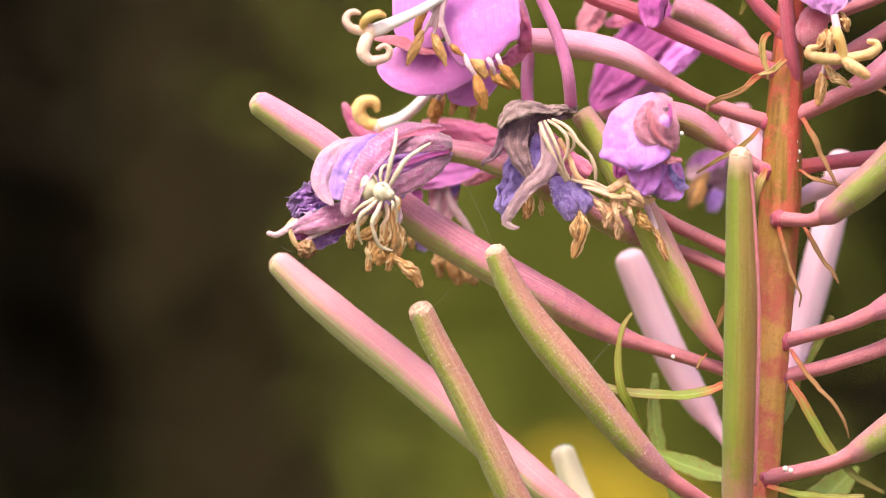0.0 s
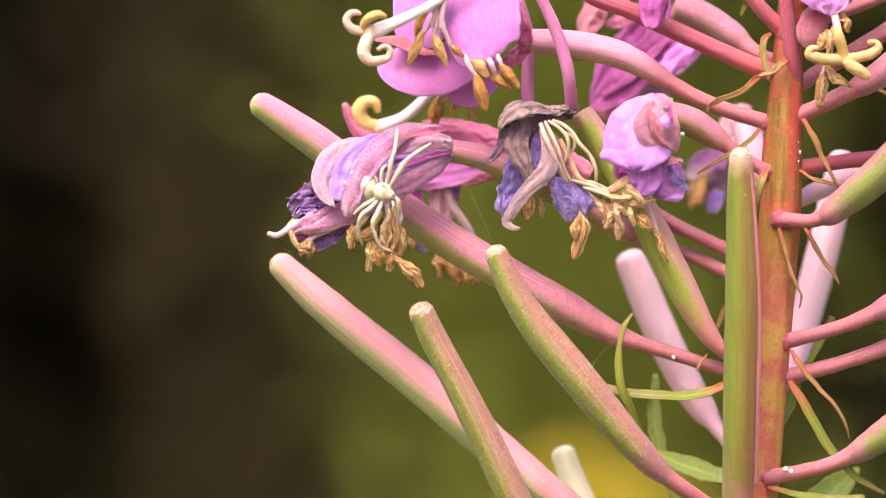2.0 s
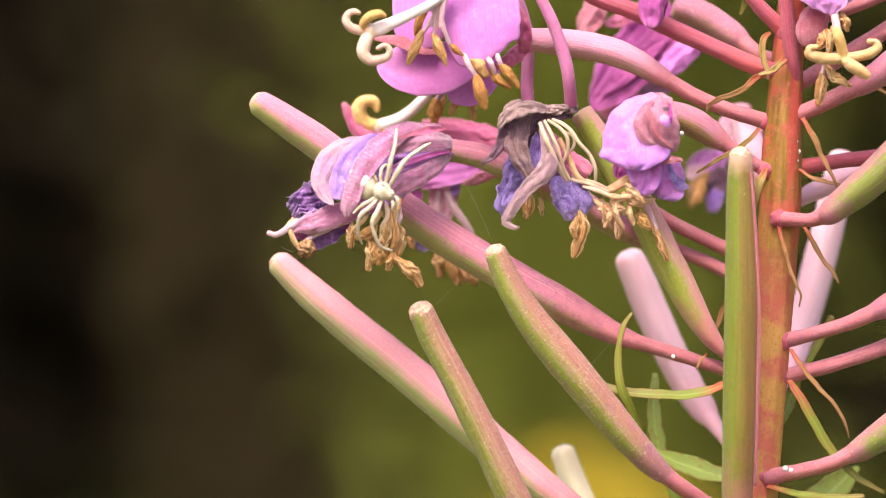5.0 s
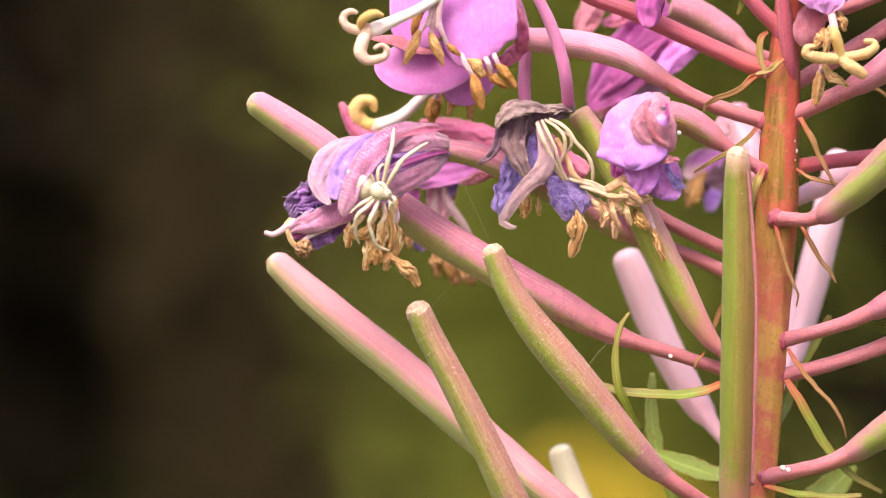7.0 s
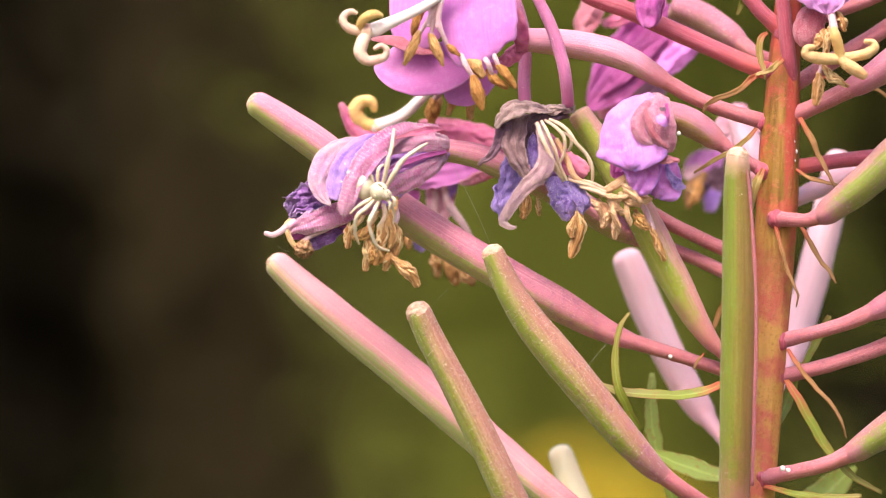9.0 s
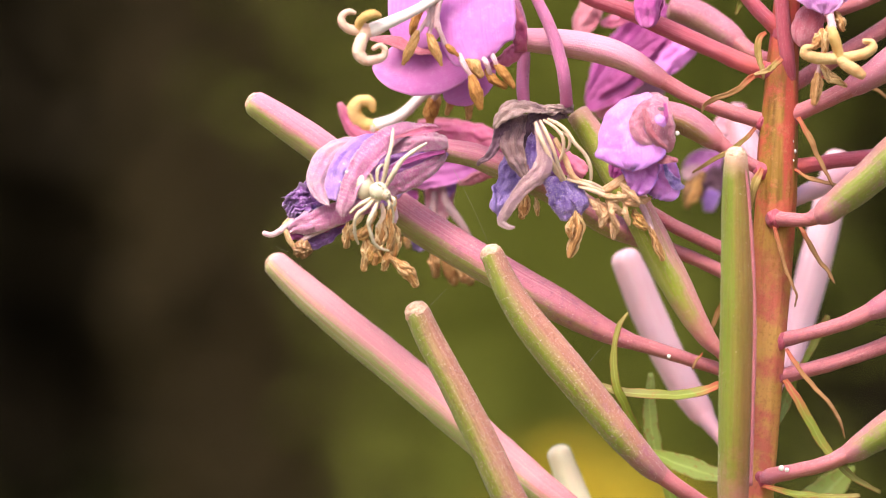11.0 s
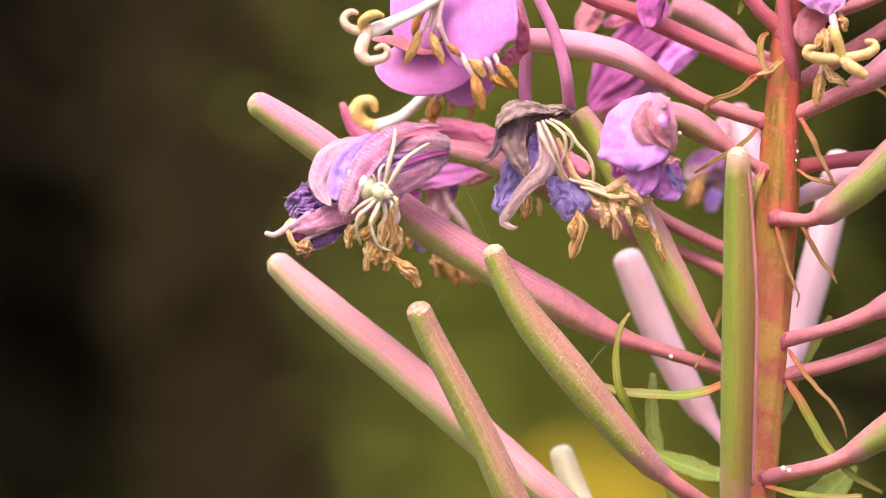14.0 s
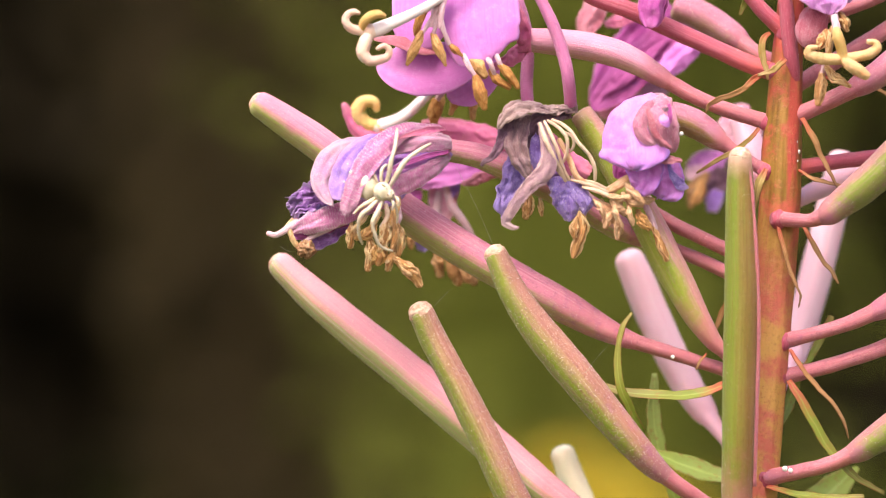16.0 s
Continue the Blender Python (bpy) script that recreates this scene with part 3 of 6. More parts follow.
part("stem", tube("stem", [(49.024, -1, 900.381, 1.198), (48.8, 0, 892.48, 1.6), (48.16, 0, 881.28, 2), (47.6, 0, 873.28, 2.4), (47.12, 0, 865.28, 2.8), (46.8, 0, 857.28, 2.96), (46, 0, 845.28, 2.88), (45.2, 0, 833.28, 2.72), (44.4, 0, 821.28, 2.64), (43.92, 0, 814.72, 2.64)] + [(44.0, 0.5, 780, 2.8), (45.0, 2, 600, 3.0), (46, 4, 300, 3.2), (46, 4, -4, 3.6)],
     STEM_SKIN, rings=150, seg=28, lobes=7, depth=0.035, rough=0.05, grain=2.2, twist=9.0), plant, "orange-red ribbed stem with green blotches")


def pod(rows, skin, stalk=(), stalk_skin=None, flush=(0.62, 0.0, 0.78), scar="round", label="", rings=60, down=0):
    """A seed pod from its blunt tip to its neck, with its stalk down to the stem and the pale scar at its tip."""
    shape = tube("seed_pod", [*rows, *([tuple(0.65 * a + 0.35 * b for a, b in zip(rows[-1][:3], stalk[0][:3])) + (rows[-1][3] * 0.72,)] if stalk else [])], skin, rings, 28, 4, 0.035, flush, (0.75 if scar in ("round", "plain") else 0.3, 0.1), 0.03, 2.2)
    body = part("seed_pod", shape, plant, label)
    if stalk:
        neck = tube("pedicel", [(*rows[-1][:3], rows[-1][3] * 0.88), *stalk], stalk_skin or STALK_ROSE, 26, 16, 4, 0.04, flush, (0.1, 0.3), 0.08, 1.5)
        part("pedicel", neck, body)
        if down:
            fuzz(neck, body, 350, 0.18, 0.05)
    if down:
        fuzz(shape, body, int(1.7 * down), 0.22, 0.065)
    if scar in ("round", "knob"):
        a, b = np.array(rows[0][:3]), np.array(rows[1][:3])
        d = (a - b) / np.linalg.norm(a - b)
        r = rows[0][3]
        if scar == "round":
            prof = [(0.55, 0.66), (0.72, 0.52), (0.8, 0.34)]
        else:
            prof = [(-0.2, 0.96), (0.15, 0.97), (0.5, 0.84), (0.78, 0.58), (0.9, 0.3)]
        me = tube("scar", [(*(a + d * q * r), k * r) for q, k in prof], SCAR, 14, 22, 4, 0.05, flush, (0.0, 0.12), 0.16, 0.5)
        part("scar", me, body, "pale cream scar at the pod's tip")
    return body


POD_LABEL = "pink and green downy seed pod"
pod([(-26.825, 2, 870.56, 1.847), (-23.072, 2.5, 868.088, 2.171), (-15.062, 3.5, 862.404, 2.416), (-6.531, 4, 855.483, 2.54), (1.29, 4, 850.403, 2.54), (9.344, 3.5, 845.731, 2.457), (17.381, 3, 841.309, 2.253), (22.188, 2.5, 838.665, 1.728), (25.379, 2, 837.23, 1.285)], POD_ROSE, [(31.773, 1.5, 835.237, 0.963), (39.357, 1, 832.846, 0.922), (44.968, 1, 831.163, 1.042)], down=1300, label=POD_LABEL)
pod([(-24.341, 9, 847.802, 1.832), (-21.004, 9, 844.627, 2.239), (-15.305, 9, 839.742, 2.564), (-7.164, 9, 833.148, 2.727), (0.975, 8, 826.356, 2.803), (7.461, 7, 820.805, 2.676), (13.193, 6, 816.086, 2.428), (19.065, 5, 811.709, 1.939), (24.672, 4, 806.946, 1.451)], POD_SHELL, [(30.257, 3, 802.603, 1.046), (37.353, 1, 798.78, 1.002), (43.68, 0, 796.88, 1.12)], label="pale pink seed pod with a green underside")
pod([(-3.874, -6, 841.066, 1.779), (-2.214, -6, 837.429, 1.897), (0, -6.5, 833.335, 1.935), (2.21, -6.8, 829.161, 2.052), (5.839, -7, 821.831, 2.17), (8.995, -7, 815.203, 2.249), (12.729, -6, 808.572, 2.135), (17.111, -5, 802.945, 1.664)], POD_BROWN, [(23.495, -4, 798.09, 1.111), (32.353, -2, 792.705, 1.036), (43.28, 0, 788.48, 1.12)], scar="knob", down=2600, label="green seed pod flushed brownish pink on one side")
pod([(6.575, -5, 849.208, 1.584), (8.784, -5.5, 844.381, 1.939), (11.859, -6, 839.564, 2.293), (15.481, -6.5, 835.072, 2.488), (19.016, -7, 830.826, 2.446), (22.488, -7, 826.565, 2.288), (26.038, -7, 822.462, 1.973), (29.727, -6, 818.771, 1.423)], POD_BROWN, [(33.35, -5, 816.174, 1.069), (37.856, -3, 813.337, 0.994), (43.595, -1, 810.158, 1.118)], scar="knob", down=2600, label="green seed pod flushed brownish pink on one side")
upright = pod([(40.474, -9, 862.81, 1.572), (40.474, -9, 859.51, 1.847), (40.513, -9.5, 851.649, 2.12), (40.551, -10, 843.804, 2.275), (40.394, -10, 834.392, 2.314), (40.158, -10, 824.979, 2.196), (40.081, -9, 815.341, 2.083), (40.319, -8, 807.555, 1.732)], POD_UPRIGHT, [(40.953, -6, 801.061, 1.107), (42.231, -3, 795.204, 0.994), (43.435, -1, 790.996, 1.118)], flush=(0.86, -0.5, 0.1), scar="knob", down=500, label="upright brown and green seed pod with a pink seam")
part("seam", tube("seam", [(41.21, -9.8, 862.95, 0.16), (41.74, -10, 860.28, 0.24), (42.37, -10.4, 853.21, 0.27), (42.78, -10.7, 845.38, 0.28), (42.89, -10.8, 837.54, 0.28), (42.67, -10.6, 828.14, 0.27), (42.46, -9.8, 817.11, 0.24)], STALK_ROSE, 60, 10, rough=0.25, grain=2.0), upright, "thin pink seam along the pod")
pod([(18.83, 3, 869.393, 1.609), (21.003, 3, 866.174, 1.851), (24.576, 2, 860.119, 2.088), (28.08, 0, 853.92, 2.24), (30.82, -1, 848.323, 2.236), (33.215, -1, 843.852, 2.076), (35.77, -1, 839.301, 1.597), (38.165, -1, 836.107, 0.998)], POD_FERN, [(40.401, -1, 834.111, 0.878), (44.64, 0, 831.84, 0.96)], flush=(0.9, -0.1, 0.4), scar=False, down=1300, label="green seed pod under a withered flower")
pod([(0.08, 1, 864.027, 1.603), (3.691, 1.5, 863.399, 1.685), (8.521, 2.5, 861.496, 1.849), (13.384, 4, 859.353, 1.935), (19.065, 5, 856.382, 1.939), (23.958, 6, 853.319, 1.781), (28.814, 6, 851.295, 1.295), (32.052, 6, 850.081, 1.052)], POD_ROSE, [(36.029, 5, 848.465, 0.969), (40.718, 3, 846.218, 0.966), (45.369, 1, 844.068, 1.042)], scar=False, down=1300, label="pink and pale green pod under a withered flower")
pod([(11.28, 0, 879.68, 1.6), (14.88, 0, 879.36, 1.84), (19.68, 0, 878.72, 1.96), (24.48, 0, 877.44, 1.88), (27.68, 0, 875.84, 1.6), (30.48, 0, 874.08, 1.28)], POD_DUSK, [(34.08, 0, 872, 1.08), (38.88, 0, 869.92, 1.04), (45.28, 0, 868, 1.12)], scar=False, label="pink pod below an open flower")
pod([(30.361, -2, 869.205, 1.753), (32.751, -2, 868.567, 1.992), (35.54, -2, 867.212, 1.912), (38.09, -2, 865.38, 1.434)], POD_PLUM, [(40.322, -2, 863.786, 0.877), (44.792, -1, 861.018, 0.958)], flush=(0.2, -0.2, 0.9), scar=False, down=1200, label="purplish pod below a pink withered flower")
pod([(32.896, 13, 885.193, 1.805), (36.178, 13, 884.127, 2.133), (39.384, 12, 882.178, 1.965), (42.088, 10, 880.098, 1.468)], POD_MAUVE, [(43.958, 8, 878.357, 1.056), (47.465, 2, 876.423, 1.044)], scar=False, label="pink pod behind the stem")
# pods that point away, behind the stem
pod([(26.702, 22, 848.415, 2.17), (27.954, 22, 845.494, 2.378), (30.04, 22, 840.487, 2.462), (32.899, 21, 834.259, 2.374), (35.746, 20, 828.885, 2.161), (37.931, 18, 825.652, 1.656)], POD_PALE, [(39.363, 15, 823.566, 1.071), (41.272, 10, 821.126, 0.979), (44.339, 3, 818.697, 1.046)], stalk_skin=STALK_PALE, scar="plain", label="pale pink seed pod in the soft background")
pod([(58.562, 28, 863.417, 1.941), (57.718, 28, 858.523, 2.194), (55.927, 27, 850.926, 2.358), (53.889, 26, 843.358, 2.354), (51.846, 24, 836.683, 2.094), (50.377, 20, 832.626, 1.579)], POD_PALE, [(48.986, 14, 829.534, 1.068), (46.621, 6, 826.204, 0.971), (45.297, 2, 824.38, 1.044)], stalk_skin=STALK_PALE, scar="plain", label="pale pink seed pod in the soft background")
pod([(16.792, 20, 819.907, 1.746), (18.206, 20, 815.999, 1.912), (20.412, 19, 810.67, 1.991), (23.641, 17, 804.619, 1.819), (27.616, 14, 799.123, 1.233)], POD_CREAM, [(33.931, 10, 795.433, 0.979), (43.449, 2, 793.058, 1.044)], stalk_skin=STALK_PALE, scar="plain", label="cream seed pod in the soft background")
pod([(42.573, 16, 868.894, 1.568), (43.48, 15, 866.552, 1.894), (44.378, 12, 863.182, 1.883), (44.938, 9, 859.85, 1.384)], POD_BLUSH, [(45.319, 5, 857.755, 0.969), (46.17, 1, 855.691, 0.962)], stalk_skin=STALK_PALE, scar="plain", label="short pale pink pod in the soft background")
# pods on the other side of the stem
pod([(74.147, -5, 872.26, 1.98), (68.534, -5.5, 867.885, 2.374), (63.723, -6, 864.152, 2.451), (58.979, -6, 859.724, 2.372), (55.026, -6, 856.562, 1.977), (52.259, -6, 854.665, 1.344)], POD_GREEN, [(50.728, -5.5, 854.115, 0.95), (48.45, -4.5, 854.123, 0.991), (46.323, -2.6, 854.378, 1.114)], flush=(-0.75, 0.35, 0.55), down=1300, label="green seed pod with a purple flush")
pod([(72.993, -2, 886.736, 1.833), (68.212, -2, 880.759, 2.152), (63.431, -2, 876.775, 2.152), (60.243, -2, 874.544, 1.833), (57.454, -2, 872.95, 1.434)], POD_MAUVE, [(53.868, -2, 871.117, 1.155), (51.528, -1.5, 870.021, 1.117), (48.433, -0.5, 868.622, 1.279)], flush=(-0.1, -0.2, 0.95), down=1300, label=POD_LABEL)
pod([(74.44, -3, 853.261, 1.829), (68.873, -3, 846.898, 2.068), (64.228, -2, 843.306, 1.912), (60.642, -2, 841.474, 1.434)], POD_MAUVE, [(56.259, -2, 839.561, 1.036), (51.478, -2, 838.127, 0.956), (46.948, -1, 836.986, 1.118)], flush=(-0.1, -0.2, 0.95), label=POD_LABEL)
pod([(76.63, 1, 845.271, 1.924), (71.82, 1, 840.461, 2.004), (67.011, 1, 838.057, 1.523)], POD_ROSE, [(62.201, 1, 836.293, 1.122), (55.68, 0, 834.08, 1.04), (46.48, 0, 831.68, 1.12)], label=POD_LABEL)
pod([(74.294, -4, 834.205, 1.826), (68.738, -4, 829.045, 2.302), (63.975, -4, 825.87, 2.381), (60.007, -4, 823.33, 1.984), (56.832, -4, 821.346, 1.429)], POD_GREEN, [(53.657, -4, 819.917, 1.072), (49.388, -3, 818.745, 1.034), (44.704, -2, 817.727, 1.195)], flush=(-0.5, 0.3, 0.75), down=1300, label="green seed pod with a purple flush")
pod([(78.997, 6, 873.553, 1.862), (73.331, 6, 869.506, 1.862), (67.534, 5, 865.833, 1.373)], POD_ROSE, [(62.566, 4, 863.626, 1.088), (56.007, 3, 862.634, 1.046), (48.976, 1, 861.543, 1.122)], stalk_skin=STALK_RED, label=POD_LABEL)
pod([(70.624, 16, 865.758, 1.65), (64.024, 16, 862.871, 1.733), (58.027, 14, 860.603, 1.644)], POD_PALE, [(54.531, 12, 859.089, 1.392), (51.27, 8, 857.8, 1.219), (48.268, 2, 856.345, 1.124)], stalk_skin=STALK_PALE, scar="plain", label="pale pink pod in the soft background")


def stalk(rows, skin, name="pedicel", label=""):
    shape = tube(name, rows, skin, 30, 16, 4, 0.04, (0.3, -0.2, 0.9), (0.3, 0.3), 0.06, 1.5)
    ob = part(name, shape, plant, label)
    fuzz(shape, ob, 500, 0.16, 0.05)
    return ob


stalk([(15.711, 1, 889.357, 1.202), (20.52, 1, 885.83, 1.202), (25.329, 1, 884.067, 1.202), (31.742, 1, 881.181, 1.242), (38.155, 1, 878.295, 1.242), (43.723, 0.5, 875.865, 1.281), (46.48, 0, 875.04, 1.2)], STALK_RED, label="rosy red flower stalk")
stalk([(40.002, -1, 889.203, 0.958), (42.397, -1, 886.009, 0.998), (44.792, -1, 883.215, 1.078), (47.474, -0.5, 880.85, 1.199)], STALK_RED, label="rosy red flower stalk")
stalk([(51.179, 3, 882.268, 0.966), (55.202, 3, 883.878, 1.046), (60.03, 3, 885.648, 1.046), (65.663, 3, 888.706, 1.046)], STALK_ROSE)
stalk([(49.762, 5, 873.508, 1.05), (53.906, 6, 876.143, 1.133), (58.762, 6, 879.057, 1.133), (63.456, 6, 882.052, 1.133), (69.284, 6, 886.504, 1.133)], STALK_ROSE)
stalk([(27.494, 4, 856.369, 0.887), (31.122, 4, 854.112, 0.968), (35.924, 3.5, 851.692, 0.967), (40.718, 3, 849.437, 0.966), (45.369, 1, 847.275, 1.042)], STALK_ROSE)
stalk([(49.274, 1.6, 870.544, 0.562), (48.883, -0.8, 873.244, 0.799), (48.379, -1.9, 876.382, 0.996), (47.873, -2.2, 880.349, 1.036), (47.334, -2, 885.939, 0.956), (46.948, -1, 891.598, 0.878)], STALK_RED)


def bract(rows, skin, facing=(0.2, -1, 0.3), cup=0.5, roll=0.0, label="", wave=0.0):
    return part("bract", sheet("bract", rows, skin, facing, 30, 9, cup, wave, 3.0, 0.14, 2.0, 0.2, roll, ragged=0.2), plant, label)


BR = "thin curling orange bract"
bract([(43.83, -4, 874.53, 0.40), (42.67, -4.6, 873.87, 0.48), (41.38, -4.8, 872.67, 0.44), (39.65, -4.6, 871.73, 0.40), (37.62, -4.2, 871.03, 0.40), (36.54, -3.8, 870.33, 0.32), (36.00, -3.5, 869.23, 0.14)], BRACT_ORANGE, roll=0.6, label=BR)
bract([(45.28, -2, 880.61, 0.24), (44.35, -2.6, 879.94, 0.48), (43.92, -3, 878.32, 0.56), (44.22, -3.2, 876.48, 0.48), (44.69, -3.2, 874.89, 0.32), (44.79, -3, 873.79, 0.16)], BRACT_STRAW, label="yellowish bract with a red base")
bract([(47.38, -3.4, 876.79, 0.40), (46.21, -4, 875.80, 0.48), (44.90, -4.4, 874.99, 0.40), (43.32, -4.4, 874.44, 0.20)], BRACT_STRAW, label="short straw-yellow bract")
bract([(43.76, -2, 867.14, 0.28), (41.85, -3, 865.20, 0.36), (39.83, -3.4, 863.75, 0.36), (37.47, -3, 862.49, 0.32), (34.91, -2, 860.76, 0.14)], BRACT_STRAW, roll=0.6, label="straw-yellow bract with a red base")
bract([(49.627, -3, 868.531, 0.374), (50.879, -4, 866.113, 0.484), (52.228, -4, 863.176, 0.456), (53.657, -4, 860.398, 0.314), (54.584, -3.5, 858.66, 0.143)], BRACT_ORANGE, roll=0.5, label=BR)
bract([(46.232, -3.6, 853.416, 0.286), (46.784, -4.5, 850.872, 0.4), (47.549, -4.8, 847.86, 0.372), (48.481, -5, 845.326, 0.285), (49.194, -5, 843.583, 0.23), (49.074, -4.6, 841.913, 0.143)], BRACT_ORANGE, roll=0.7, label=BR)
bract([(49.884, -2, 853.427, 0.259), (50.979, -3, 851.272, 0.374), (52.57, -3, 848.489, 0.374), (54.16, -3, 846.501, 0.374), (54.876, -3, 845.149, 0.171)], BRACT_ORANGE, roll=0.4, label=BR)
bract([(48.036, -3, 835.923, 0.258), (49.291, -4, 833.808, 0.401), (51.275, -4, 831.188, 0.429), (53.815, -4, 828.49, 0.429), (55.403, -4, 825.87, 0.341), (56.32, -3.6, 823.468, 0.199)], BRACT_ORANGE, roll=0.9, label=BR)
bract([(47.892, -2, 831.592, 0.478), (49.15, -3, 829.402, 0.676), (51.167, -3.5, 825.847, 0.795), (53.868, -3.5, 821.477, 0.755), (57.341, -3, 817.87, 0.596), (61.439, -2, 815.655, 0.319)], BRACT_GREEN, roll=0.4, label="yellow-green bract with a red base")
bract([(50.247, 5, 832.309, 0.323), (52.327, 8, 835.05, 0.569), (54.056, 9, 838.277, 0.611), (55.195, 9, 840.475, 0.407)], BRACT_GREEN)
bract([(44.617, -3, 861.373, 0.398), (43.735, -4, 859.604, 0.635), (43.179, -4, 857.62, 0.556), (42.787, -3, 855.488, 0.239)], BRACT_STRAW)
bract([(49.295, -1.5, 861.247, 0.231), (51.079, -2, 860.12, 0.315), (53.47, -2, 859.483, 0.287), (55.462, -2, 859.005, 0.143)], BRACT_ORANGE)
bract([(39.606, -3, 831.31, 0.517), (36.988, -4, 830.236, 0.714), (33.019, -4, 829.442, 0.833), (28.257, -4, 829.601, 0.794), (23.939, -3, 830.038, 0.676), (20.798, -2, 831.274, 0.239)], BRACT_GREEN, facing=(0.1, -0.8, 0.6), label="arched yellow-green bract with a red base")
bract([(27.37, -3, 824.22, 0.40), (25.36, -5, 827.73, 0.63), (23.96, -6, 830.94, 0.67), (23.57, -6, 834.26, 0.55), (23.88, -6, 837.43, 0.47), (24.67, -6, 839.80, 0.36), (25.54, -6, 841.14, 0.16)], BRACT_FRESH, roll=0.5, label="upright yellow-green bract with a browned tip")
bract([(33.052, 9, 812.633, 0.814), (31.424, 9, 817.518, 1.058), (29.959, 9, 822.402, 1.221), (29.47, 9, 827.287, 1.058), (29.633, 9, 832.171, 0.407)], LEAF_GREEN, label="soft green leaf blade")
bract([(29.681, 7, 820.887, 0.405), (32.114, 7, 819.67, 1.379), (35.763, 7, 818.292, 1.784), (39.413, 7, 817.237, 1.216), (41.684, 5, 816.96, 0.565)], LEAF_GREEN, facing=(0, -0.75, 0.6), label="soft green leaf blade")
bract([(59.558, 13, 818.416, 0.328), (57.261, 13, 816.448, 1.805), (53.712, 12, 813.236, 2.538), (49.239, 8, 810.268, 1.869), (45.457, 2, 808.317, 0.643)], LEAF_GREEN, facing=(-0.2, -0.9, 0.3), label="soft green leaf blade")
bract([(44.617, -3, 816.677, 0.477), (48.894, -4, 815.552, 0.714), (52.863, -4, 815.155, 0.635), (58.419, -4, 815.314, 0.397)], BRACT_GREEN, facing=(0, -0.6, 0.8))
bract([(50.311, 4, 833.955, 0.323), (49.358, 5, 830.693, 0.889), (48.308, 5, 827.462, 0.969), (47.316, 3, 825.135, 0.322)], LEAF_GREEN)
bract([(39.835, 2, 843.655, 0.173), (38.947, 3, 841.229, 0.406), (37.901, 3, 838.815, 0.29), (36.533, 3, 836.803, 0.145)], BRACT_ORANGE)
bract([(36.337, -2, 835.338, 0.116), (35.346, -2.5, 834.158, 0.231), (34.869, -2.5, 832.964, 0.115)], BRACT_ORANGE)
bract([(42.72, 0, 886.88, 0.32), (41.76, 0, 884.64, 0.48), (41.2, 0, 883.28, 0.2)], BRACT_GREEN)
bract([(53.593, 3, 874.624, 0.233), (56.812, 3, 873.578, 0.346), (60.03, 3, 873.256, 0.29), (64.859, 3, 870.198, 0.173)], BRACT_ORANGE)


# reddish swellings where stalks leave the stem
for at, r in (((44.784, -2, 817.727), 1.25), ((47.071, -1.4, 836.996), 1.2), ((46.647, -0.8, 831.868), 1.1), ((46.366, -3, 854.215), 1.25), ((44.677, -1.4, 861.01), 1.2), ((48.8, 0, 861.44), 1.2), ((44.925, -0.4, 867.986), 1.1), ((48.903, -0.6, 868.698), 1.3), ((46.186, -0.6, 875.33), 1.2), ((47.427, -1, 880.58), 1.2)):
    part("node", lump("node", at, (r, r * 0.9, r * 1.15), STALK_RED, rough=0.2, grain=0.8, nu=20, nv=14), plant, "red swelling at a stalk's base")


# ---- flowers ----
def flower(name, label, at):
    top = new(name)
    top.parent = plant
    top["label"] = label
    return top


def petal(top, rows, mat, name="petal", facing=(0, -1, 0.1), cup=0.25, wave=0.1, waves=3.0, crumple=0.25, grain=2.5, thick=0.1, roll=0.0, rings=40, cols=27, fringe=0.3, label="", pleat=0.06, pleats=3.0, ragged=0.12, down=0):
    shape = sheet(name, rows, mat, facing, rings, cols, cup, wave, waves, crumple, grain, thick, roll, fringe, pleat, pleats, ragged)
    ob = part(name, shape, top, label)
    if down:
        fuzz(shape, top, int(down * 1.8), 0.20, 0.055)
    return ob


def sepal(top, rows, mat=None, **kw):
    kw = {"cup": -0.55, "wave": 0.1, "crumple": 0.25, "thick": 0.16, "grain": 1.8, "fringe": 0.2, "pleat": 0.10, "pleats": 1.8, **kw}
    if mat is None:
        kw.setdefault("down", 2600)
    return petal(top, rows, mat or SEPAL_ROSE, "sepal", **kw)


def strand(top, rows, mat=None, name="filament", label="", ribs=2):
    return part(name, tube(name, rows, mat or FILAMENT_CREAM, 40, 14, ribs, 0.12 if ribs else 0.0, rough=0.15 if ribs else 0.04, grain=0.8, blunt=(0.4, 0.9)), top, label)


def joined(name, meshes, mat, core=None):
    """One mesh out of several, with their attributes; the first may have a material of its own."""
    verts, faces, attrs = [], [], {"along": [], "round": [], "blush": [], "seed": []}
    for me in meshes:
        k = len(verts)
        verts += [v.co.copy() for v in me.vertices]
        faces += [tuple(i + k for i in p.vertices) for p in me.polygons]
        for key, vals in attrs.items():
            vals += [d.value for d in me.attributes[key].data]
        if me is meshes[0]:
            first = len(faces)
    for me in meshes:
        bpy.data.meshes.remove(me)
    out = mesh_of(name, verts, faces, mat, attrs)
    if core:
        out.materials.append(core)
        out.polygons.foreach_set("material_index", [1] * first + [0] * (len(faces) - first))
    return out


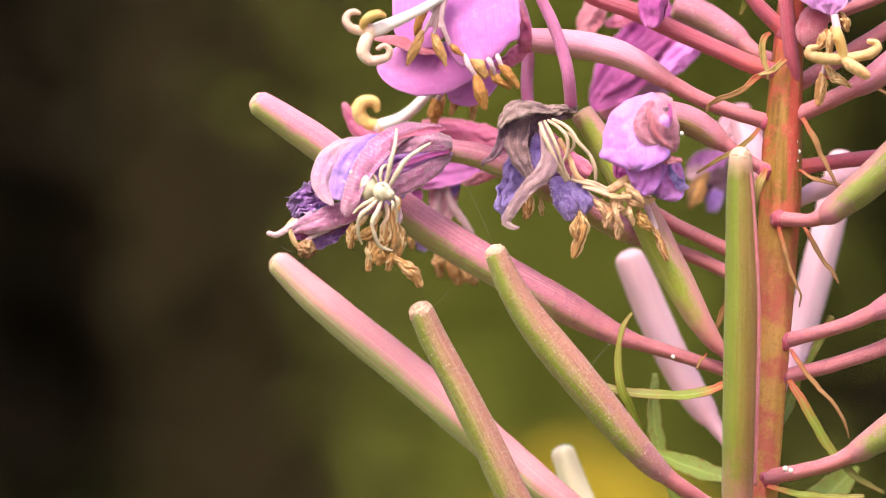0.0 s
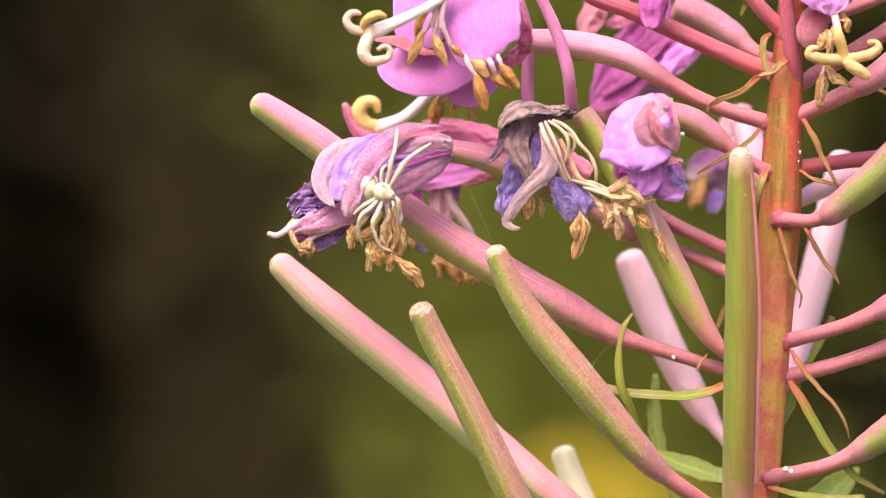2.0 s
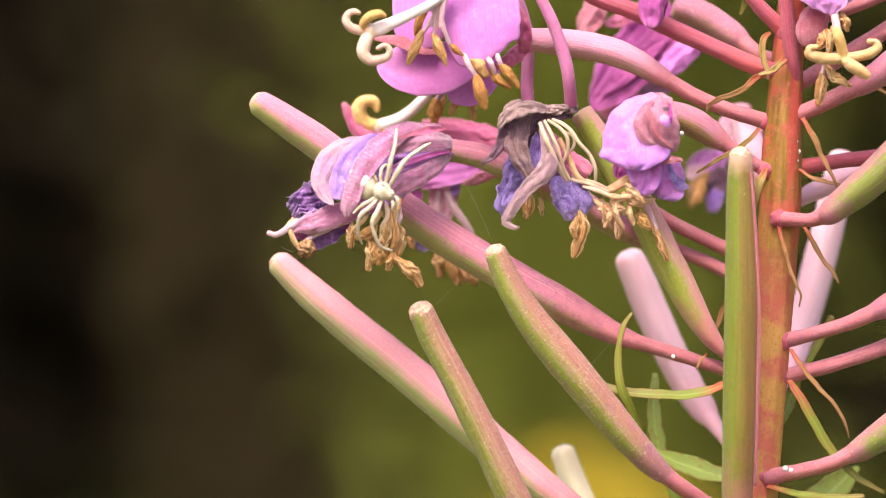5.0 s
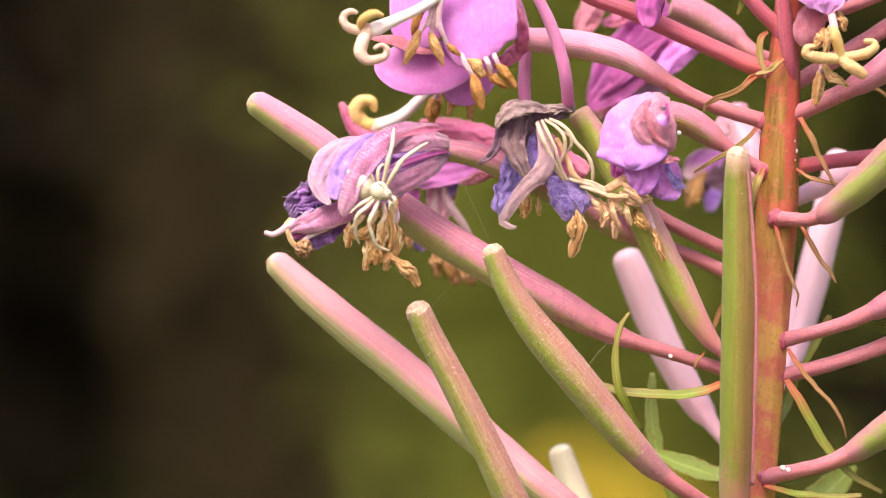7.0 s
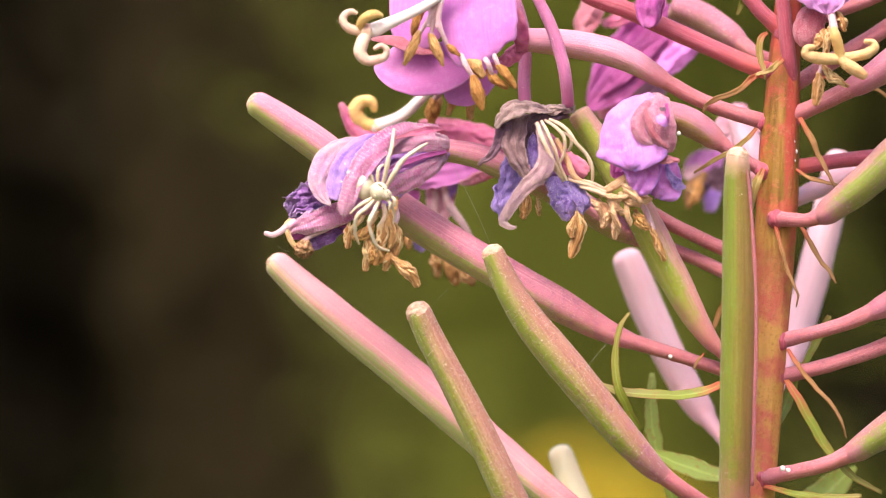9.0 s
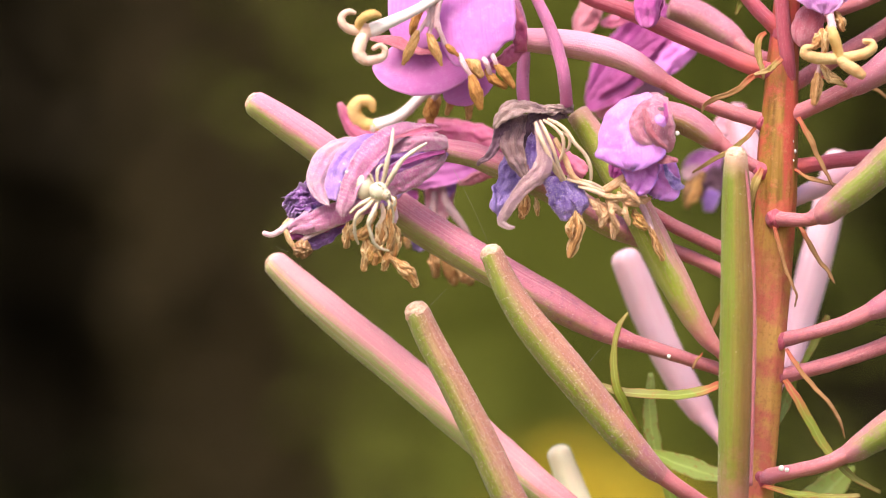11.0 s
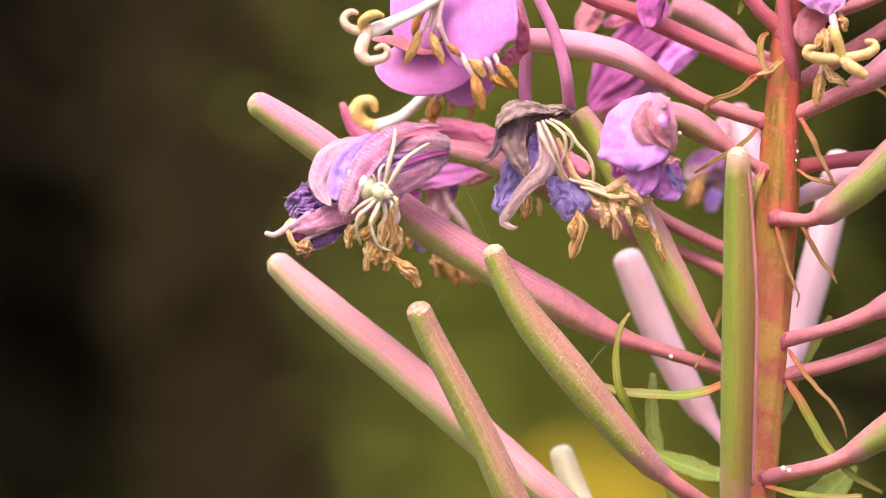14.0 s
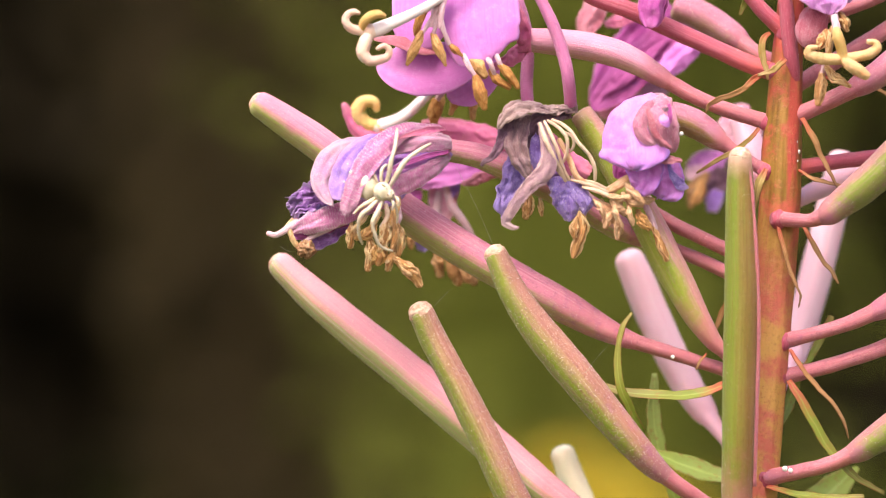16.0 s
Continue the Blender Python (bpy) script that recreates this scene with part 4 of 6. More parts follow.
def anther(top, rows, mat=None, label="", plump=False):
    """A shrivelled anther: a core, coloured dark as groove shade, wrapped in twisted folds. A plump one is still whole,
    split by furrows.
    """
    a = [list(r) for r in rows]
    if len(a) == 2:
        a.insert(1, [(p + q) / 2 for p, q in zip(*a)])
    a[0][3] *= 0.6
    a[-1][3] *= 0.7
    a = [tuple(r) for r in a]
    mat = mat or ANTHER_DRY
    if plump:
        a[0] = (*a[0][:3], a[0][3] * 1.25)
        a[-1] = (*a[-1][:3], a[-1][3] * 1.2)
        me = tube("anther", a, mat, 46, 36, 4, 0.13, blunt=(0.8, 0.9), rough=0.12, grain=0.7, twist=0.6, keen=True)
        return part("anther", me, top, label)
    SEEDS[0] += 1
    rnd = random.Random(SEEDS[0])
    path = spline(a, 22)
    t, sd, up = frames(path[:, :3])
    pieces = [tube("anther", [(*p[:3], p[3] * 0.74) for p in path], mat, 26, 14, 3, 0.12, blunt=(0.7, 0.7), rough=0.2, grain=0.6)]
    for k in range(9):
        th, turn = 2 * math.pi * k / 9 + rnd.uniform(-0.4, 0.4), rnd.uniform(1.2, 3.6) * rnd.choice((-1, 1))
        rise, phase = rnd.uniform(0.55, 0.85), rnd.uniform(0, 6)
        fold = []
        for i, p in enumerate(path):
            u = i / (len(path) - 1)
            ang = th + turn * u + 0.5 * math.sin(7 * u + phase)
            out = p[3] * (rise + 0.20 * math.sin(11 * u + phase))
            c = p[:3] + sd[i] * math.cos(ang) * out + up[i] * math.sin(ang) * out
            fold.append((*c, p[3] * (0.18 + 0.05 * math.sin(15 * u + 2 * phase)) * (0.8 + 0.2 * math.sin(math.pi * min(1, max(0, u))) ** 0.5)))
        pieces.append(tube("anther", fold, mat, 44, 10, 2, 0.12, blunt=(0.8, 0.8), rough=0.22, grain=0.35))
    return part("anther", joined("anther", pieces, mat, None if mat is ANTHER_PEACH else ANTHER_GROOVE_SHADE), top, label)


def lobe(top, rows, mat=None):
    shape = tube("stigma_lobe", [(x, y, z, 0.84 * r) for x, y, z, r in rows], mat or STIGMA_CREAM, 90, 30, 0, 0, blunt=(0.9, 0.9), rough=0.17, grain=0.13)
    ob = part("stigma_lobe", shape, top)
    fuzz(shape, top, 2200, 0.22, 0.09, mat=mat or STIGMA_CREAM)
    return ob


# the withered flower on which the spider sits
f = flower("withered_flower", "withered mauve flower with downy sepals and dried anthers", None)
petal(f, [(0, -0.5, 863.986, 0.799), (-3.114, -1, 862.535, 2.395), (-6.7, -1.5, 861.247, 3.35), (-10.28, -2, 859.244, 3.666), (-13.069, -2, 857.252, 2.789)], PETAL_VIOLET, cup=-0.2, crumple=0.35, pleat=0.1, pleats=4, label="dark purple inner petal")
petal(f, [(-0.159, -1.6, 863.637, 0.319), (-2.865, -2.6, 862.814, 0.796), (-5.488, -3, 861.93, 1.034), (-8.271, -3, 860.737, 0.795)], PETAL_LILAC, cup=-0.3, crumple=0.12)
petal(f, [(-0.08, -4.4, 863.73, 0.24), (-3.32, -6.6, 862.95, 0.39), (-6.31, -7.6, 861.83, 0.32), (-8.83, -7.8, 861.03, 0.12)], SEPAL_PLUM, cup=0.6, crumple=0.1, label="dark magenta fold")
petal(f, [(-0.63, -6, 866.85, 0.24), (-2.83, -8.6, 866.52, 0.51), (-5.34, -10, 866.01, 0.35), (-7.37, -10.6, 865.28, 0.12)], SEPAL_PINK, cup=0.6, crumple=0.1, label="bright pink slit between sepals")
petal(f, [(-9.862, -3, 865.429, 0.636), (-13.377, -5.4, 864.802, 1.029), (-15.32, -6.6, 863.74, 1.579), (-17.109, -7.4, 861.669, 1.892), (-17.876, -8, 859.371, 1.496), (-17.304, -8.6, 857.393, 0.944), (-16.111, -9, 856.052, 0.196)], PETAL_PALE, cup=-0.45, crumple=0.22, wave=0.1, fringe=0.6, label="pale pink petal with a ragged tip")
petal(f, [(-9.189, -5, 865.606, 0.634), (-11.371, -6.6, 865.083, 0.948), (-13.387, -8, 863.151, 1.654), (-14.545, -8.8, 860.693, 1.808), (-15.168, -9, 858.409, 1.572), (-15.404, -9, 856.68, 0.629)], PETAL_HAZE, cup=-0.35, crumple=0.2, wave=0.12, label="violet petal beaded with dew")
sepal(f, [(-1.115, -2.4, 867.438, 0.239), (-3.645, -4.8, 867.197, 0.674), (-6.386, -7.4, 866.636, 1.301), (-9.031, -9.4, 864.92, 1.767), (-11.124, -10.6, 862.534, 1.841), (-12.759, -11, 859.628, 1.605), (-13.777, -11, 856.967, 1.292), (-14.331, -10.8, 855.403, 0.94), (-14.258, -10.6, 854.465, 0.313)], facing=(-0.2, -1, 0.25), crumple=0.2, label="downy rose sepal")
sepal(f, [(0.318, -2.4, 865.129, 0.955), (-1.268, -4.6, 865.222, 1.387), (-4.266, -6.4, 865.01, 1.422), (-6.47, -7, 864.361, 1.026), (-8.048, -7, 863.414, 0.316)], facing=(0, -1, 0.3), crumple=0.2, label="downy rose sepal")
sepal(f, [(0.08, -1.6, 864.275, 0.399), (-0.635, -3.6, 863.742, 0.556), (-2.221, -4.4, 863.483, 0.317)], PETAL_RED, crumple=0.1)
sepal(f, [(0.08, -2, 863.228, 0.478), (-1.744, -4.6, 861.654, 1.15), (-4.271, -5.8, 860.124, 1.424), (-6.636, -6.4, 858.848, 1.422), (-8.216, -6.4, 857.821, 0.869), (-9.484, -6.2, 857.034, 0.316)], facing=(0.15, -1, -0.1), crumple=0.2, label="downy rose sepal")
sepal(f, [(-9.189, -5, 856.417, 0.713), (-12.956, -6.4, 855.609, 1.501), (-16.491, -7, 854.498, 1.736), (-19.647, -7, 853.551, 1.499), (-21.479, -6.6, 852.922, 0.948), (-22.198, -6.4, 852.291, 0.316)], label="downy rose sepal")
petal(f, [(-15.777, -4.6, 858.007, 1.189), (-18.364, -5.4, 857.361, 1.821), (-20.477, -6, 856.404, 1.897), (-22.216, -6, 854.981, 0.949)], PETAL_VIOLET, crumple=0.45, grain=1.15, wave=0.4, waves=7, pleat=0.2, pleats=3.6, fringe=1.4, ragged=0.5, rings=60, cols=41, label="shrivelled violet petal")
petal(f, [(-16.589, -4, 858.81, 1.032), (-18.933, -5, 857.843, 1.584), (-20.897, -5.4, 857.045, 1.346), (-22.242, -5.4, 857.045, 0.633)], PETAL_VIOLET, crumple=0.45, grain=1.15, wave=0.4, waves=7, pleat=0.2, pleats=3.6, fringe=1.4, ragged=0.5, rings=60, cols=41, label="shrivelled violet petal")
petal(f, [(-17.738, -5.2, 856.018, 1.188), (-20.097, -5.6, 855.222, 1.266), (-21.996, -5.6, 854.352, 0.791)], PETAL_BLUE, crumple=0.5, grain=1.4, wave=0.4, waves=7, pleat=0.2, pleats=5, fringe=0.8)
petal(f, [(-13.425, -3.6, 853.575, 0.556), (-16.576, -4.4, 852.459, 1.507), (-18.948, -4.6, 851.348, 1.348), (-20.938, -4.4, 850.714, 0.476)], PETAL_VIOLET, crumple=0.5, grain=1.4, wave=0.2, fringe=0.8, label="crumpled purple petal")
petal(f, [(-14.208, -4, 853.731, 0.397), (-17.349, -5, 853.089, 0.951), (-20.121, -5, 852.297, 1.109), (-21.864, -5, 851.822, 0.555)], SEPAL_PLUM, crumple=0.4, grain=1.4)
strand(f, [(-14.169, -5.4, 853.72, 0.198), (-16.919, -6, 852.767, 0.316), (-19.291, -6, 851.66, 0.356), (-20.714, -6, 850.395, 0.277)], FILAMENT_PINK)
strand(f, [(-21.2, -6, 853.9, 0.50), (-22.3, -6.4, 853.2, 0.47), (-23.3, -6.4, 852.40, 0.40), (-24.4, -6.4, 851.95, 0.36), (-25.3, -6.4, 852.20, 0.33)], FILAMENT_PINK, "style_stub", "shrivelled pale pink style stub")
strand(f, [(-21.821, -6, 854.19, 0.237), (-22.435, -6.4, 853.397, 0.355), (-22.119, -6.4, 851.975, 0.355), (-21.496, -6.2, 850.711, 0.356), (-20.872, -6, 850.237, 0.198)], ANTHER_DRY)
part("shrivelled_stigma", lump("shrivelled_stigma", (-19.987, -6.4, 850), (1.2, 1.15, 1.15), KNOT_BROWN, rough=0.45, grain=0.32, nu=40, nv=28), f, "small brown shrivelled stigma knot")
for rows, mat in (([(-13.598, -6, 853.874, 0.395), (-13.74, -6.6, 852.053, 0.711), (-13.898, -6.6, 850.237, 0.671)], ANTHER_DRY), ([(-11.362, -7, 852.288, 0.552), (-10.876, -7.6, 850.079, 0.788), (-11.349, -7.6, 847.084, 0.788)], ANTHER_DRY), ([(-9.135, -8, 851.024, 0.709), (-9.446, -8.2, 849.292, 0.945), (-9.922, -8, 847.874, 0.709)], ANTHER_RUST),
                  ([(-7.717, -8, 850.079, 0.551), (-8.186, -8.2, 848.504, 0.787), (-8.583, -8, 847.086, 0.669)], ANTHER_DRY), ([(-7.711, -8.4, 848.977, 0.708), (-6.29, -8.8, 847.72, 0.943), (-5.032, -8.8, 846.619, 1.061), (-4.011, -8.6, 844.888, 0.787)], ANTHER_OCHRE), ([(-7.569, -7.4, 853.706, 0.552), (-6.694, -8, 851.654, 0.866), (-7.087, -8, 849.134, 0.709)], ANTHER_DRY),
                  ([(-8.511, -7.6, 854.177, 0.473), (-8.97, -8.4, 851.81, 1.023), (-9.6, -8.4, 849.607, 0.787)], ANTHER_DRY), ([(-10.179, -7, 853.393, 0.473), (-11.344, -7.8, 852.285, 0.867), (-13.077, -7.8, 851.497, 0.63)], ANTHER_RUST), ([(-7.878, -7.8, 855.121, 0.394), (-7.39, -8.8, 852.437, 0.708), (-7.862, -8.8, 850.079, 0.629)], ANTHER_OCHRE),
                  ([(-10.722, -7.4, 850.867, 0.552), (-10.241, -7.8, 849.133, 0.788), (-10.718, -7.6, 848.03, 0.552)], ANTHER_RUST)):
    anther(f, rows, mat)
for rows, mat in (([(-7.13, -5, 857.209, 0.356), (-7.417, -7, 855.602, 0.473), (-8.039, -7.6, 853.862, 0.433), (-8.505, -8, 852.441, 0.354)], ANTHER_RUST), ([(-11.407, -5, 855.149, 0.277), (-12.161, -6.6, 853.869, 0.316), (-13.261, -6.8, 852.921, 0.316)], ANTHER_DRY), ([(-8.855, -6, 856.246, 0.277), (-8.669, -7.6, 854.413, 0.355), (-9.45, -8, 853.071, 0.315)], FILAMENT_CREAM),
                  ([(-9.645, -6, 855.139, 0.316), (-10.573, -7, 853.551, 0.355), (-11.358, -7.2, 852.287, 0.315)], ANTHER_DRY), ([(-7.432, -6, 856.246, 0.474), (-7.186, -6.6, 854.422, 0.553), (-7.42, -6.8, 853.236, 0.395)], FILAMENT_PINK)):
    strand(f, rows, mat)

# the open flower above it
f = flower("flower", "open mauve flower with white style and brown anthers", None)
SMOOTH = {"wave": 0.03, "crumple": 0.07, "pleat": 0.012, "ragged": 0.03, "fringe": 0.1}
petal(f, [(4.29, -4, 890.57, 3.18), (4.35, -6.5, 886.42, 5.21), (4.42, -7.5, 883.20, 5.52), (4.49, -8, 880.80, 5.47), (4.81, -8, 878.75, 5.20), (5.04, -8, 877.73, 4.65), (5.36, -8, 877.02, 3.70), (5.60, -7.8, 876.56, 2.21), (5.68, -7.6, 876.33, 0.63)], PETAL_MAUVE, cup=-0.35, label="rounded mauve petal", **SMOOTH)
petal(f, [(-2.88, -1, 890.81, 2.88), (-3.66, -2.4, 886.72, 4.30), (-3.98, -3, 883.49, 4.14), (-3.74, -3.2, 881.49, 4.21), (-3.34, -3.2, 879.90, 3.58), (-2.86, -3, 878.88, 2.39), (-2.55, -2.8, 878.25, 0.64)], PETAL_MAUVE, cup=-0.3, label="rounded mauve petal", **SMOOTH)
petal(f, [(5.13, 1, 877.98, 1.28), (1.92, 0, 876.81, 3.20), (-1.52, -1.4, 875.94, 4.15), (-5.26, -2, 875.75, 4.15), (-7.65, -2, 875.67, 3.19), (-9.33, -1.8, 875.76, 1.75), (-10.21, -1.6, 875.93, 0.48)], PETAL_ROSY, facing=(0, -0.9, 0.3), cup=-0.2, label="rounded rosy mauve petal", **SMOOTH)
petal(f, [(5.80, 3, 877.77, 1.61), (4.27, 3, 875.03, 3.06), (2.58, 3.2, 873.27, 3.06), (0.97, 3.4, 871.99, 2.09), (-0.08, 3.4, 871.19, 0.56)], PETAL_MAUVE, cup=-0.2, **SMOOTH)
sepal(f, [(10.70, -1, 877.87, 0.96), (10.59, -2.5, 879.86, 1.04), (10.18, -3, 882.22, 0.95), (9.63, -3, 884.45, 0.40)], SEPAL_PINK)
sepal(f, [(-1.91, -2.4, 878.12, 0.96), (-5.49, -3.4, 878.70, 1.19), (-8.26, -3.8, 879.47, 0.79), (-10.64, -3.8, 879.55, 0.24)], PETAL_RED, facing=(0, -0.8, 0.5), pleat=0.0, crumple=0.05, cup=-0.2, label="salmon pink sepal")
sepal(f, [(10.88, 0, 878.73, 1.04), (8.63, -1, 876.92, 1.12), (5.75, -1.4, 875.46, 0.40)], SEPAL_PINK)
strand(f, [(5.04, -8, 889.94, 0.51), (-0.71, -9.4, 885.27, 0.59), (-5.02, -10.4, 882.69, 0.71), (-8.14, -11, 881.24, 0.86), (-10.33, -11.2, 880.29, 0.98), (-11.03, -11.3, 880.05, 0.78)], STYLE_WHITE, "style", label="thick waxy white style", ribs=0)
part("junction", lump("junction", (-11.03, -11.4, 880.12), (1.1, 1.0, 1.1), STIGMA_CREAM, rough=0.1, grain=0.5), f)
lobe(f, [(-11.27, -11.2, 880.21, 0.70), (-12.67, -11.6, 880.27, 0.78), (-13.91, -12, 880.79, 0.70), (-14.38, -12, 881.81, 0.63), (-13.91, -12, 882.59, 0.55), (-13.13, -12, 882.82, 0.47), (-12.59, -11.8, 882.68, 0.35)])
lobe(f, [(-11.89, -11.4, 880.28, 0.63), (-11.87, -12.2, 881.25, 0.70), (-10.92, -12.8, 882.14, 0.78), (-9.83, -12.8, 882.46, 0.66), (-9.05, -12.6, 882.24, 0.39)], STIGMA_YELLOW)
lobe(f, [(-11.03, -11.4, 879.81, 0.86), (-11.72, -12.2, 878.51, 1.05), (-11.95, -12.4, 877.10, 1.05), (-11.09, -12.4, 876.08, 0.86), (-9.69, -12.2, 876.17, 0.78), (-8.51, -12.2, 876.72, 0.62), (-8.35, -12.4, 877.64, 0.51), (-9.05, -12.6, 878.10, 0.43), (-9.91, -12.8, 877.70, 0.35)])
for rows, mat in (([(-3.32, -7, 883.39, 0.47), (-4.02, -7.4, 882.41, 0.59), (-4.50, -7.4, 880.99, 0.55), (-4.73, -7.2, 879.98, 0.36)], ANTHER_AMBER), ([(-3.86, -8, 880.25, 0.47), (-4.41, -8.4, 878.81, 0.67), (-5.27, -8.4, 877.08, 0.63), (-5.83, -8.2, 875.83, 0.39)], ANTHER_SAND), ([(-2.28, -8, 880.01, 0.47), (-1.81, -8.6, 878.64, 0.67), (-1.10, -8.6, 877.07, 0.59), (-0.55, -8.4, 875.66, 0.31)], ANTHER_SAND),
                  ([(0.00, -8.6, 878.56, 0.31), (0.79, -9, 877.75, 0.47), (1.73, -9, 876.97, 0.31)], ANTHER_AMBER), ([(2.84, -7.4, 876.58, 0.55), (4.02, -7.8, 875.53, 0.99), (4.89, -7.8, 874.27, 0.71)], ANTHER_SAND), ([(5.68, -7, 875.02, 0.39), (6.62, -7.4, 873.74, 0.63), (8.36, -7.4, 872.63, 0.47)], ANTHER_AMBER),
                  ([(7.01, -8, 875.76, 0.47), (8.03, -8.4, 874.64, 0.67), (9.52, -8.4, 872.59, 0.43)], ANTHER_AMBER), ([(3.69, -9, 873.98, 0.63), (4.24, -9.4, 871.92, 0.94), (4.87, -9.4, 869.72, 0.63)], ANTHER_AMBER), ([(-1.95, 8, 871.38, 0.73), (-2.11, 8, 869.91, 1.02), (-2.19, 8, 868.13, 0.73)], ANTHER_AMBER),
                  ([(1.54, 6, 873.88, 0.65), (1.05, 6, 871.78, 0.81), (0.24, 6, 869.43, 0.49)], ANTHER_SAND), ([(3.65, 7, 872.39, 0.49), (3.41, 7, 870.52, 0.69), (3.41, 7, 868.90, 0.53)], ANTHER_SAND), ([(-1.06, 9, 872.39, 0.49), (-1.22, 9, 871.09, 0.65), (-1.47, 9, 869.63, 0.49)], ANTHER_SAND)):
    anther(f, rows, mat, plump=True)
for rows in ([(-0.95, -8, 886.63, 0.28), (-2.13, -8, 884.58, 0.30), (-3.15, -7.4, 883.20, 0.24)], [(-1.10, -8, 886.31, 0.32), (-2.13, -8.2, 882.76, 0.33), (-3.70, -8, 880.17, 0.24)], [(-1.26, -8.2, 886.30, 0.31), (-1.65, -8.8, 882.72, 0.35), (-2.20, -8.2, 879.92, 0.24)], [(-0.63, -8.6, 885.48, 0.31), (-1.10, -9.2, 881.51, 0.35), (0.00, -8.8, 878.55, 0.24)], [(-1.73, -8.2, 887.09, 0.31), (-2.52, -8.6, 884.70, 0.31), (-1.89, -8.4, 881.56, 0.24)], [(-0.31, -8.4, 887.07, 0.39), (-1.57, -8.9, 884.28, 0.43), (-2.52, -8.6, 881.16, 0.31)], [(0.16, -8.8, 887.04, 0.39), (-0.94, -9.4, 883.86, 0.39), (-1.26, -9.2, 880.88, 0.31)],
             [(1.74, -6.6, 877.88, 0.32), (2.67, -9.2, 875.54, 0.35), (3.69, -9, 873.90, 0.27)], [(4.74, -6.6, 877.57, 0.39), (5.83, -8.2, 875.67, 0.35), (6.31, -7.6, 874.36, 0.27)], [(6.16, -6.6, 877.73, 0.39), (6.93, -8.2, 876.22, 0.31), (7.24, -8.2, 875.51, 0.27)], [(2.73, 2, 874.99, 0.40), (1.78, 5, 874.32, 0.44), (1.54, 6, 873.72, 0.32)], [(0.08, 2, 874.34, 0.40), (-0.81, 7, 872.80, 0.49), (-1.95, 8, 871.21, 0.33)]):
    strand(f, rows, FILAMENT_PINK)

# the grey-violet withered flower
f = flower("withered_flower", "shrivelled grey and violet flower with loose cream filaments", None)
sepal(f, [(17.64, 1, 870.13, 1.04), (14.37, -4, 869.85, 1.35), (11.12, -7.4, 870.03, 1.42), (8.81, -8.6, 869.43, 1.49), (7.32, -8.6, 868.02, 0.87), (6.61, -8.4, 866.77, 0.24)], SEPAL_GREY, facing=(-0.2, -0.8, 0.6), crumple=0.35, grain=1.5, pleat=0.16, pleats=2.2, label="withered grey mauve sepal arched like a hood")
# Added dark sheet that stands in for the shadow beneath the hood.
sepal(f, [(17.25, -1, 869.25, 0.80), (14.12, -4.6, 868.64, 1.03), (11.80, -5.4, 867.82, 1.19), (11.24, -5.5, 865.28, 1.03), (11.72, -5.2, 863.15, 0.40)], SEPAL_DARK_AND_SHADOW, crumple=0.3, grain=1.5, pleat=0.15)
sepal(f, [(8.683, -6.8, 868.708, 0.553), (7.887, -7.2, 866.642, 1.104), (7.099, -7.2, 864.749, 0.868), (5.997, -7, 863.098, 0.513), (4.347, -6.2, 861.696, 0.158)], SEPAL_DARK_AND_SHADOW, crumple=0.25, pleat=0.2, label="dark plum dried sepal with a hooked tip")
sepal(f, [(10.94, -5, 869.10, 0.95), (9.71, -6.8, 867.29, 1.82), (9.30, -7.6, 865.06, 1.73), (9.85, -7.8, 862.85, 1.42), (10.72, -7.8, 861.03, 1.02), (11.43, -7.6, 859.30, 0.24)], SEPAL_DUSK, crumple=0.22, grain=1.4, pleat=0.18, pleats=2.4, label="dusky brown withered sepal")
sepal(f, [(12.65, -6, 867.79, 0.40), (13.30, -8.4, 865.43, 0.79), (13.83, -9.4, 863.04, 1.18), (13.34, -9.8, 860.91, 1.33), (11.69, -10, 859.34, 1.18), (9.89, -9.9, 857.30, 0.98), (8.32, -9.7, 854.95, 0.79), (7.85, -9.5, 853.77, 0.63), (8.71, -9.8, 853.14, 0.39), (9.73, -10, 853.06, 0.16)], SEPAL_DUST, crumple=0.2, grain=1.4, label="pale pink withered sepal, end curled up")
sepal(f, [(18.045, -1, 870.36, 0.878), (16.351, -4, 869.764, 0.873), (14.101, -5, 869.408, 0.555)], SEPAL_GREY, crumple=0.5)
petal(f, [(12.431, -2, 867.212, 1.036), (10.347, -2.6, 862.814, 1.751), (8.9, -3.4, 859.218, 1.987), (7.937, -4, 856.429, 1.667), (7.937, -4, 853.572, 0.397)], PETAL_BLUE, crumple=0.55, grain=1.4, wave=0.2, label="shrivelled violet petal")
petal(f, [(12.992, -5, 867.111, 0.396), (12.18, -5.8, 864.157, 0.949), (12.65, -6, 860.752, 0.712)], PETAL_BLUE, crumple=0.3, grain=2.0)
petal(f, [(14.61, -4, 860.08, 1.11), (15.59, -5.8, 858.54, 1.90), (16.35, -6.5, 856.87, 2.05), (16.75, -6.4, 855.22, 1.58), (16.61, -6, 853.80, 0.55)], PETAL_BLUE, cup=-0.7, crumple=0.3, grain=1.6, wave=0.1, ragged=0.2, down=500, label="shrivelled violet petal")
petal(f, [(16.97, -4.5, 859.76, 1.27), (18.10, -6.2, 858.14, 1.58), (18.88, -6.6, 856.64, 1.26), (18.89, -6.2, 855.30, 0.79), (18.51, -5.8, 854.59, 0.24)], PETAL_BLUE, cup=-0.8, crumple=0.3, grain=1.6, wave=0.1, ragged=0.2, down=300, label="shrivelled violet petal")
